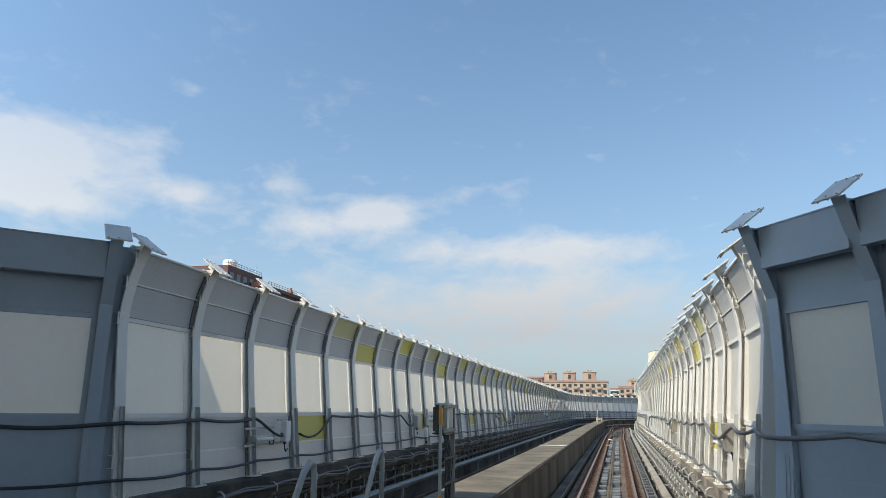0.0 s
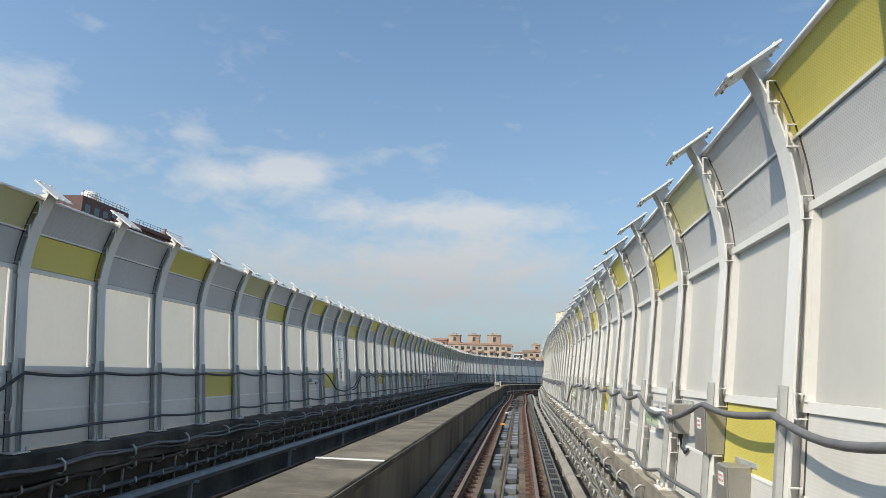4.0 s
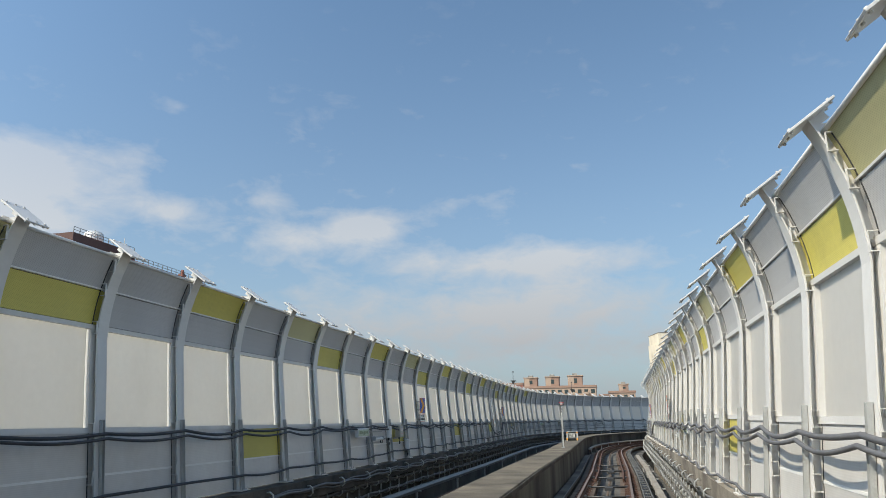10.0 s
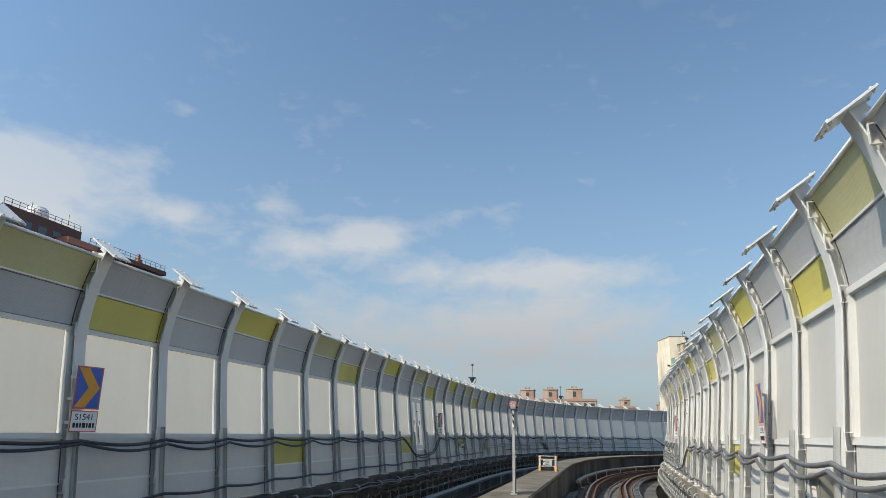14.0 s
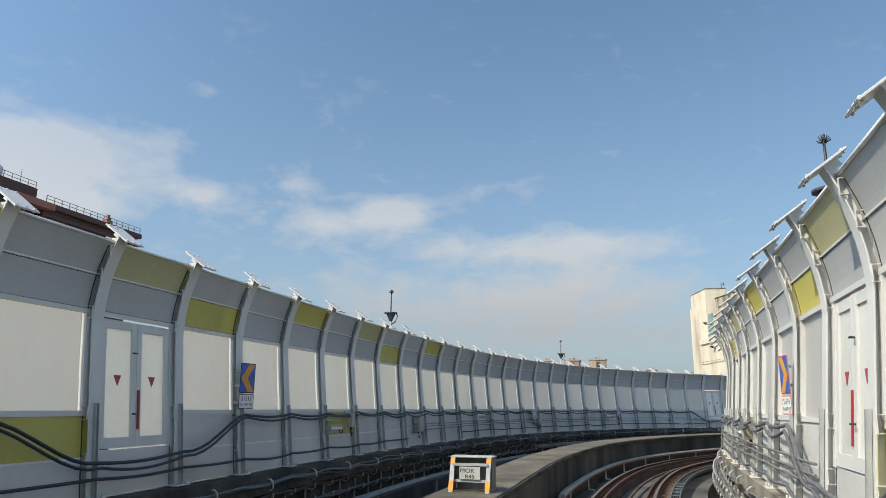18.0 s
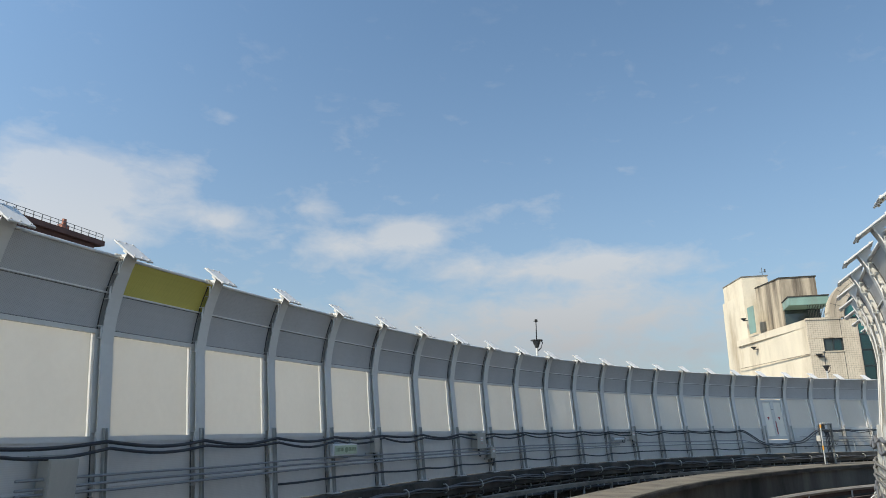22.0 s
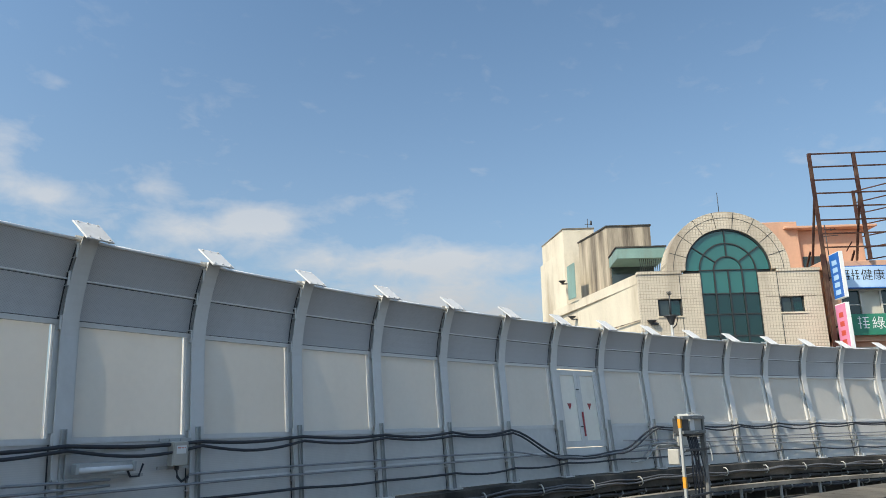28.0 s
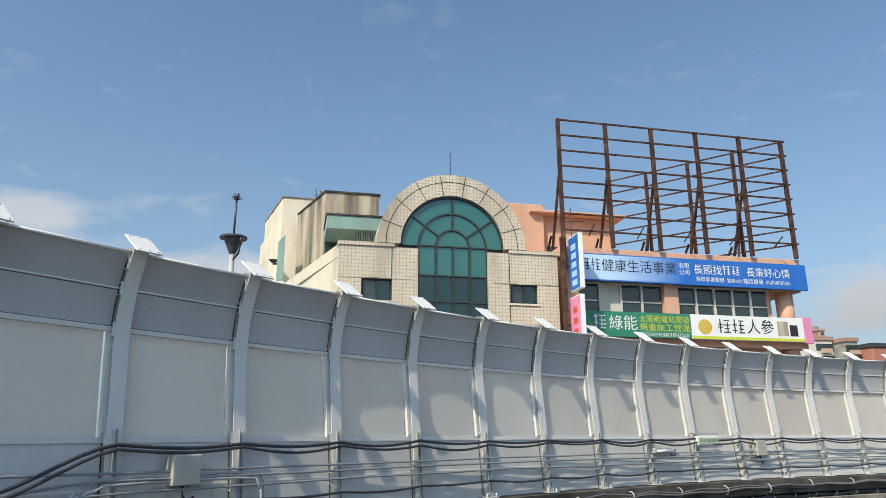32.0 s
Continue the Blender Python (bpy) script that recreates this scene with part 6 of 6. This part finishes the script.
bpart("pillar", wbox(bm_new(), 32.28, 32.95, YP - 0.02, YP + 0.36, 6.3, 9.62), M_PEACH, t)
bpart("pillar", wbox(bm_new(), 27.62, 28.2, YP, YP + 0.36, GZ, 9.62), M_PEACH, t)
for x0, x1, n in ((28.25, 32.25, 4), (32.98, 37.6, 5)):
    for z0, z1 in ((7.15, 8.6), (3.9, 5.6)):
        w = bpart("strip_window", wbox(wbox(bm_new(), x0, x1, YP + 0.1, YP + 0.3, z1 - 0.06, z1), x0, x1, YP + 0.1, YP + 0.3, z0, z0 + 0.06), M_WINFRAME, t, "pale framed strip window")
        dx = (x1 - x0) / n
        for j in range(n):
            a = x0 + j * dx
            pale = (n == 4 and j == 1)
            bpart("pane", wbox(bm_new(), a + 0.05, a + dx - 0.04, YP + 0.22, YP + 0.235, z0 + 0.06, z1 - 0.06), M_CURTAIN if pale else M_GLASSDARK, w)
            bpart("frame_bar", wbox(bm_new(), a - 0.03, a + 0.05, YP + 0.12, YP + 0.28, z0 + 0.06, z1 - 0.06), M_WINFRAME, w)
            if not pale:
                bpart("frame_bar", wbox(bm_new(), a + 0.05, a + dx - 0.04, YP + 0.16, YP + 0.26, z0 + 0.62, z0 + 0.68), M_WINFRAME, w)
rh = thing("rooftop_house", Matrix.Translation((28.6, 67.5, 10.085)), "peach rooftop house with a sloped parapet", "rooftop house")
part("body", bm_box(bm_new(), -1.6, -1.0, 0, 3.6, 3.0, 2.9, 0.02), M_PEACH, rh)
part("roof", bm_box(bm_new(), -1.0, -1.6, 2.91, 4.2, 3.2, 3.05, 0.02), M_PEACH, rh)
bm = bm_loft(bm_new(), [[(-2.8, y, 0.0), (-1.9, y, 0.0), (-0.9, y, 2.2), (-1.4, y, 2.2), (-2.8, y, 1.5)] for y in (-1.2, -1.02)])
part("parapet", bm_box(bm_new(), -2.4, -1.3, 0.0, -0.2, 2.5, 3.4, 0.02), M_PEACH, rh)
part("sloped_wall", bm, M_PEACH, rh)
part("window", bm_box(bm_new(), 0.0, -1.03, 0.6, 1.2, -1.0, 1.3), M_GLASSDARK, rh)
lone("rooftop_aerial", Matrix.Translation((29.0, 64.2, 10.085)), "tangled rooftop television aerials", "aerial", [
    ("pole", bm_tube(bm_new(), [(0, 0, 0), (0, 0, 2.6)], 0.025, 6), M_DARK),
    ("boom", bm_tube(bm_new(), [(-0.7, 0, 2.4), (0.6, 0, 2.3)], 0.02, 5), M_DARK), ("boom", bm_tube(bm_new(), [(-0.4, 0, 1.9), (0.7, 0.1, 2.0)], 0.02, 5), M_DARK)]
     + [("element", bm_tube(bm_new(), [(-0.6 + 0.2 * j, -0.3, 2.38 - 0.015 * j), (-0.6 + 0.2 * j, 0.3, 2.38 - 0.015 * j)], 0.01, 4), M_DARK) for j in range(6)])


def sign(name, x0, x1, z0, z1, y, mat, label):
    t_ = thing(name, Matrix.Translation((x0, y, z0)), label, "sign", "shop signs")
    part("board", bm_box(bm_new(), 0, -0.12, 0, x1 - x0, 0.0, z1 - z0, 0.01), mat, t_)
    for x in ((x1 - x0) * 0.1, (x1 - x0) * 0.85):
        for z in (0.06, z1 - z0 - 0.12):
            part("bracket", bm_box(bm_new(), x - 0.03, 0.0, z, x + 0.03, 0.36, z + 0.05), M_DARK, t_)
    return t_


def glyph_blocks(t_, x0, x1, z0, z1, n, mat, y=-0.128, seed=1):
    """Lettering that is not to be read: strokes in square cells."""
    rnd = random.Random(seed)
    w = (x1 - x0) / n
    h = z1 - z0
    for k in range(n):
        a = x0 + k * w + 0.07 * w
        b = x0 + (k + 1) * w - 0.07 * w
        mid = a + (b - a) * rnd.uniform(0.36, 0.5)
        bm_ = bm_new()
        # an upright with short cross strokes beside a stack of level strokes
        bm_box(bm_, a + 0.12 * w, y - 0.0045, z0, a + 0.20 * w, y - 0.0002, z1)
        for f in sorted(rnd.sample((0.18, 0.38, 0.58, 0.80), 2)):
            bm_box(bm_, a, y - 0.004, z0 + h * f, mid - 0.05 * w, y, z0 + h * (f + 0.075))
        for f in (0.02, 0.28, 0.54, 0.86):
            d = rnd.uniform(0.0, 0.10) * w
            bm_box(bm_, mid + d, y - 0.004, z0 + h * f, b - d, y, z0 + h * (f + 0.075))
        x = (mid + b) / 2 + rnd.uniform(-0.06, 0.06) * w
        bm_box(bm_, x - 0.04 * w, y - 0.0045, z0 + h * 0.04, x + 0.04 * w, y - 0.0002, z0 + h * rnd.uniform(0.75, 1.0))
        part("lettering_bar", bm_, mat, t_)


s1 = sign("long_blue_sign", 28.2, 39.4, 8.56, 9.76, 61.75, M_SIGNBLUE, "long blue shop sign with white and dark lettering")
part("pale_field", bm_box(bm_new(), 0.05, -0.125, 0.06, 4.95, -0.121, 1.15), M_SIGNFADE, s1, "pale sheet that fades into blue")
glyph_blocks(s1, 0.0, 0.96, 0.46, 1.0, 2, M_INK, -0.1262, 3)
lettering(s1, "健康生活事業", 0.60, pose(0.98, -0.127, 0.48, 90, 0, 0), M_INK, "LEFT")
lettering(s1, "有限", 0.27, pose(4.68, -0.127, 0.76, 90, 0, 0), M_WHITE, "LEFT")
lettering(s1, "公司", 0.27, pose(4.68, -0.127, 0.46, 90, 0, 0), M_WHITE, "LEFT")
lettering(s1, "長照找", 0.48, pose(5.39, -0.127, 0.56, 90, 0, 0), M_WHITE, "LEFT")
glyph_blocks(s1, 6.83, 7.77, 0.54, 0.98, 2, M_WHITE, -0.1262, 5)
lettering(s1, "長輩好心情", 0.455, pose(8.05, -0.127, 0.56, 90, 0, 0), M_WHITE, "LEFT")
lettering(s1, "長照專業服務", 0.24, pose(5.46, -0.127, 0.2, 90, 0, 0), M_WHITE, "LEFT")
lettering(s1, "諮詢", 0.21, pose(7.03, -0.127, 0.2, 90, 0, 0), M_WHITE, "LEFT")
glyph_blocks(s1, 7.47, 7.8, 0.2, 0.36, 4, M_WHITE, -0.1262, 6)
lettering(s1, "電話搜尋", 0.26, pose(7.84, -0.127, 0.2, 90, 0, 0), M_WHITE, "LEFT")
glyph_blocks(s1, 9.0, 10.3, 0.2, 0.38, 10, M_WHITE, -0.1262, 6)
s2 = sign("green_sign", 28.2, 33.2, 6.17, 7.25, 61.75, M_SIGNGREEN, "green shop sign with white and yellow lettering")
glyph_blocks(s2, 0.42, 1.08, 0.32, 0.95, 1, M_WHITE, -0.1262, 7)
lettering(s2, "綠能", 0.67, pose(1.14, -0.127, 0.36, 90, 0, 0), M_WHITE, "LEFT")
lettering(s2, "太陽能電站開發", 0.345, pose(2.55, -0.127, 0.68, 90, 0, 0), M_LIME, "LEFT")
lettering(s2, "規畫施工營運", 0.345, pose(2.55, -0.127, 0.32, 90, 0, 0), M_LIME, "LEFT").scale.x = 1.16
glyph_blocks(s2, 2.6, 4.9, 0.06, 0.22, 14, M_WHITE, -0.1262, 8)
s3 = sign("white_sign", 33.23, 38.86, 6.17, 7.25, 61.75, M_WHITE, "white shop sign with a gold emblem and dark lettering")
part("emblem", bm_tube(bm_new(), [(0.65, -0.121, 0.55), (0.65, -0.135, 0.55)], 0.33, 20), M_GOLD, s3, "round gold emblem")
part("lower_band", bm_box(bm_new(), 0.02, -0.124, 0.02, 5.6, -0.1205, 0.14), M_LIME, s3)
glyph_blocks(s3, 1.24, 2.66, 0.3, 0.92, 2, M_INK, -0.1262, 9)
lettering(s3, "人參", 0.70, pose(2.7, -0.127, 0.36, 90, 0, 0), M_INK, "LEFT")
part("pictured_box", bm_box(bm_new(), 4.27, -0.127, 0.25, 4.82, -0.121, 0.9), M_STAIN, s3)
part("pictured_box", bm_box(bm_new(), 4.9, -0.127, 0.25, 5.3, -0.121, 0.75), M_INK, s3)
sign("pink_sign_end", 38.88, 39.32, 6.12, 7.3, 61.78, M_SIGNPINK, "pink end panel of the white shop sign")
s5 = thing("hanging_sign", Matrix.Translation((27.75, 61.2, 7.95)), "tall blue and white hanging sign on the corner", "sign", "shop signs")
part("bracket", bm_box(bm_new(), -0.03, 0.3, 1.2, 0.03, 0.82, 1.26), M_DARK, s5)
part("board", bm_box(bm_new(), -0.10, -0.75, 0, 0.10, 0.3, 2.35, 0.01), M_WHITE, s5)
part("blue_face", bm_box(bm_new(), -0.108, -0.72, 0.05, -0.101, 0.27, 2.3), M_SIGNBLUE, s5)
for k in range(5):
    part("lettering_bar", bm_box(bm_new(), -0.114, -0.45, 0.2 + 0.38 * k, -0.109, 0.05, 0.45 + 0.38 * k), M_SIGNPALE, s5)
s6 = thing("hanging_sign", Matrix.Translation((27.7, 61.2, 5.4)), "tall pink and white hanging sign on the corner", "sign", "shop signs")
part("bracket", bm_box(bm_new(), -0.03, 0.3, 1.2, 0.03, 0.82, 1.26), M_DARK, s6)
part("board", bm_box(bm_new(), -0.10, -0.75, 0, 0.10, 0.3, 2.3, 0.01), M_WHITE, s6)
part("pink_face", bm_box(bm_new(), -0.108, -0.72, 0.05, -0.101, 0.27, 2.25), M_SIGNPINK, s6)
for k in range(4):
    part("lettering_bar", bm_box(bm_new(), -0.114, -0.42, 0.25 + 0.45 * k, -0.109, 0.0, 0.5 + 0.45 * k), M_REDSIGN, s6)
lone("corner_post", Matrix.Translation((27.42, 61.6, GZ)), "rusty steel post between the two buildings", "post", [("post", bm_box(bm_new(), -0.09, -0.09, 0, 0.09, 0.09, 19.9), M_TRUSS)])

# the empty billboard frame: two faces that meet at one end, with raking struts
t = thing("billboard_frame", Matrix.Translation((33, 62, 10.085)), "rusty empty billboard frame of bare steel on the roof", "billboard frame")
inv = Matrix.Translation((-33, -62, -10.085))


def bar(name, a, b, r):
    a, b = Vector(a), Vector(b)
    d = (b - a).normalized()
    s_ = d.cross(Vector((0, 0, 1)) if abs(d.z) < 0.95 else Vector((1, 0, 0))).normalized() * r
    q = d.cross(s_).normalized() * r
    bm_ = bm_loft(bm_new(), [[p + s_ + q, p - s_ + q, p - s_ - q, p + s_ - q] for p in (a, b)])
    ob = part(name, bm_, M_TRUSS, t)
    ob.matrix_local = inv
    return ob


TOPZ, BOTZ = 16.0, 10.09
fa, fb = Vector((27.55, 61.75, 0)), Vector((39.1, 61.75, 0))
ga = Vector((33.2, 68.6, 0))
for k in range(6):
    p = fa.lerp(fb, k / 5)
    bar("upright", (p.x, p.y, BOTZ if k else 9.0), (p.x, p.y, TOPZ + 0.05), 0.078)
    if k < 5:
        bar("strut", (p.x + 0.05, p.y + 1.5, BOTZ), (p.x, p.y + 0.06, 13.6), 0.05)
        bar("strut", (p.x + 0.1, p.y + 2.4, BOTZ), (p.x, p.y + 1.4, 10.9), 0.04)
for k in range(8):
    z = TOPZ - k * 0.745
    bar("crossbar", (fa.x - 0.05, fa.y - 0.05, z), (fb.x + 0.2, fb.y - 0.05, z), 0.034)
    bar("crossbar", (fb.x + 0.05, fb.y + 0.0, z), (ga.x, ga.y, z), 0.032)
for k in range(1, 5):
    p = fb.lerp(ga, k / 4)
    bar("upright", (p.x, p.y, BOTZ), (p.x, p.y, TOPZ + 0.05), 0.072)
    bar("strut", (p.x - 0.9, p.y - 0.8, BOTZ), (p.x, p.y, 13.4), 0.05)
for k in range(5):
    p = fa.lerp(fb, (k + 0.5) / 5)
    bar("lamp_arm", (p.x, p.y - 0.05, 10.55), (p.x, p.y - 0.7, 10.9), 0.02)

# far salmon apartment blocks, seen over the outer barrier
def apartments(x0, x1, y, depth, top, towers, mat, label, floors=6):
    t_ = thing("apartment_block", Matrix.Translation(((x0 + x1) / 2, y, GZ)), label, "apartment block", "far apartment blocks")
    w = x1 - x0
    h = top - GZ
    part("wall", bm_box(bm_new(), -w / 2, 0, 0, w / 2, depth, h, 0.05), mat, t_)
    part("parapet", bm_box(bm_new(), -w / 2 - 0.3, -0.3, h + 0.01, w / 2 + 0.3, depth + 0.3, h + 1.0), M_BRICK, t_)
    for a, b, zt in towers:
        part("stair_tower", bm_box(bm_new(), a - (x0 + x1) / 2, 1.0, h + 1.02, b - (x0 + x1) / 2, 8.0, zt - GZ, 0.05), M_BRICK, t_)
        part("tower_roof", bm_box(bm_new(), a - (x0 + x1) / 2 - 0.3, 0.7, zt - GZ + 0.02, b - (x0 + x1) / 2 + 0.3, 8.3, zt - GZ + 0.5), M_BRICKPALE, t_)
        # pale patch paints the sunlit left face onto the tower's front
        part("pale_face", bm_box(bm_new(), a - (x0 + x1) / 2 + 0.2, 0.90, h + 1.05, a - (x0 + x1) / 2 + (b - a) * 0.42, 0.995, zt - GZ - 0.1), M_BRICKPALE, t_)
        part("roof_tank", bm_box(bm_new(), (a + b) / 2 - (x0 + x1) / 2 - 1.2, 2.5, zt - GZ + 0.5, (a + b) / 2 - (x0 + x1) / 2 + 1.0, 5.0, zt - GZ + 1.5, 0.1), M_CONC, t_)
        part("window", bm_box(bm_new(), (a + b) / 2 - (x0 + x1) / 2 - 0.9, 0.93, h + 2.0, (a + b) / 2 - (x0 + x1) / 2 + 0.9, 0.995, zt - GZ - 1.0), M_GLASSDARK, t_)
    n = max(3, int(w / 3.0))
    pane = mesh_of(bm_box(bm_new(), -0.85, -0.07, -0.2, 0.85, -0.005, 1.6), "window", M_GLASSDARK)
    balcony = mesh_of(bm_box(bm_new(), -1.2, -1.3, -0.5, 1.2, -0.005, 0.6), "balcony", M_BRICKPALE)
    for f in range(floors):
        for k in range(n):
            x = -w / 2 + (k + 0.5) * w / n
            z = h - 3.1 * (f + 1) + 0.6
            part("window", pane, None, t_).matrix_local = Matrix.Translation((x, 0, z))
            if k % 2 == 1:
                part("balcony", balcony, None, t_).matrix_local = Matrix.Translation((x, 0, z - 0.3))
    return t_


FY = 290.0
D = FY + 47.1
fx = lambda d: 6.7 + d * D
ez = lambda e: 2.27 + e * D
apartments(fx(-0.158), fx(-0.124), FY + 30, 14, ez(0.0525), [], M_BROWNRED, "dark red apartment block far behind the barrier", 4)
apartments(fx(-0.112), fx(-0.013), FY, 16, ez(0.0425), [(fx(-0.112), fx(-0.094), ez(0.0565)), (fx(-0.082), fx(-0.0635), ez(0.0572)), (fx(-0.051), fx(-0.031), ez(0.058))], M_BRICKPALE, "salmon apartment block with stair towers far behind the barrier")
apartments(fx(0.004), fx(0.041), FY + 20, 16, ez(0.036), [(fx(0.0185), fx(0.032), ez(0.0475))], M_BRICKPALE, "salmon apartment block with one stair tower far off")
apartments(fx(-0.012), fx(0.004), FY + 90, 14, ez(0.039), [], M_WHITE, "white apartment block in the haze", 5)
apartments(fx(0.06), fx(0.10), FY + 10, 14, ez(0.030), [(fx(0.066), fx(0.077), ez(0.040))], M_BRICK, "low red apartment block far behind the barrier", 5)
# long dark brown block with roof railings, beyond the outer barrier; its front faces the track
BX, BH, BT = -83.0, 34.0, 36.2
t = thing("brown_apartment_block", Matrix.Translation((BX, 80, GZ)), "long dark brown apartment block with roof railings", "apartment block", "brown blocks")
inv_b = t.matrix_world.inverted()


def brown(name, x0, x1, y0, y1, z0, z1, mat, bevel=0.0):
    ob = part(name, wbox(bm_new(), x0, x1, y0, y1, z0, z1, bevel), mat, t)
    ob.matrix_local = inv_b
    return ob


brown("wall", BX - 14, BX - 0.9, 77.2, 98.6, GZ, BH - 0.9, M_BROWN)
brown("roof_edge", BX - 14.5, BX, 77.2, 100.0, BH - 0.88, BH, M_BROWN)
brown("eave_ledge", BX - 14.5, BX - 0.4, 77.2, 100.6, BH - 2.3, BH - 1.7, M_BROWN)
brown("upper_block", BX - 18, BX - 2.0, 60.0, 77.1, GZ, BT, M_BROWN)
brown("fascia", BX - 2.5, BX + 0.6, 71.5, 78.6, BH - 1.3, BH - 0.2, M_BROWNRED)
brown("stair_house", BX - 16, BX - 7, 70.0, 81.0, BT, BT + 1.9, M_BROWNRED)
brown("vent", BX - 0.9, BX - 0.5, 91.3, 91.9, BH, BH + 1.7, M_BROWNRED)
brown("vent_base", BX - 1.3, BX - 0.2, 90.9, 92.3, BH, BH + 0.7, M_BROWNRED)
for x, y0, y1, z in ((BX - 0.2, 77.4, 99.6, BH), (BX - 2.2, 60.2, 76.9, BT)):
    nb = int((y1 - y0) / 1.5)
    for k in range(nb + 1):
        y = y0 + (y1 - y0) * k / nb
        brown("railing_post", x - 0.05, x + 0.05, y - 0.05, y + 0.05, z, z + 1.1, M_FRAME)
    for dz in (0.55, 1.1):
        brown("railing_bar", x - 0.035, x + 0.035, y0, y1, z + dz - 0.035, z + dz + 0.035, M_FRAME)
for f in range(3):
    for k in range(8):
        y = 78.5 + 2.5 * k
        brown("window", BX - 0.95, BX - 0.86, y, y + 1.6, BH - 4.4 - 3.1 * f, BH - 2.7 - 3.1 * f, M_GLASSDARK)
for k in range(5):
    brown("window", BX - 2.05, BX - 1.96, 61 + 3.2 * k, 62.8 + 3.2 * k, BT - 3.4, BT - 1.6, M_GLASSDARK)
for x, y, h in ((BX - 2.4, 74.0, 2.4), (BX - 2.6, 66.0, 2.0)):
    brown("roof_pipe", x - 0.06, x + 0.06, y - 0.06, y + 0.06, BT, BT + h, M_GALV)
tank = thing("water_tank", Matrix.Translation((-94.5, 76.0, BT + 1.905)), "white ribbed water tank on a roof", "water tank")
part("shell", bm_tube(bm_new(), [(0, 0, 0.2), (0, 0, 2.6)], 1.9, 18), M_WHITE, tank)
part("lid", bm_tube(bm_new(), [(0, 0, 2.6), (0, 0, 2.95)], 1.5, 18), M_WHITE, tank)
for k in range(3):
    part("rib", bm_tube(bm_new(), [(0, 0, 0.6 + 0.7 * k), (0, 0, 0.68 + 0.7 * k)], 1.95, 18), M_WHITE, tank)
part("base", bm_box(bm_new(), -1.9, -1.9, 0, 1.9, 1.9, 0.2), M_CONC, tank)
# pale block far off behind the bend, and low roofs
apartments(146.4, 151.4, 185, 8, 25.6, [(148.2, 150.4, 28.2)], M_CURTAIN, "pale hotel-like block with a rooftop pavilion far off", 4)
apartments(151.9, 155.2, 181, 8, 24.9, [], M_CONC, "grey flat-roofed block far behind the bend", 4)
lone("low_roofs", Matrix.Translation((158, 178, GZ)), "low dark red roofs far behind the bend", "roof", [("roof", bm_box(bm_new(), -2.6, -1, 0, 12, 6, 32.6, 0.2), M_BROWNRED), ("gutter", bm_box(bm_new(), -2.9, -1.3, 32.62, 12.3, 6.3, 33.6), M_DARK)])

# assumed station roof behind the start, never in view, added to shade the first bays
t = thing("station_roof", Matrix.Translation((4, -110, 0)), "unseen grey station roof on columns over both tracks, added for shade", "station roof")
part("roof", bm_box(bm_new(), -13, -20, 9.2, 9, 28.8, 9.6), M_CONC, t)
for x in (-11.5, 7.5):
    for y in (-15, 0, 15):
        part("column", bm_box(bm_new(), x - 0.3, y - 0.3, GZ, x + 0.3, y + 0.3, 9.19), M_CONC, t)
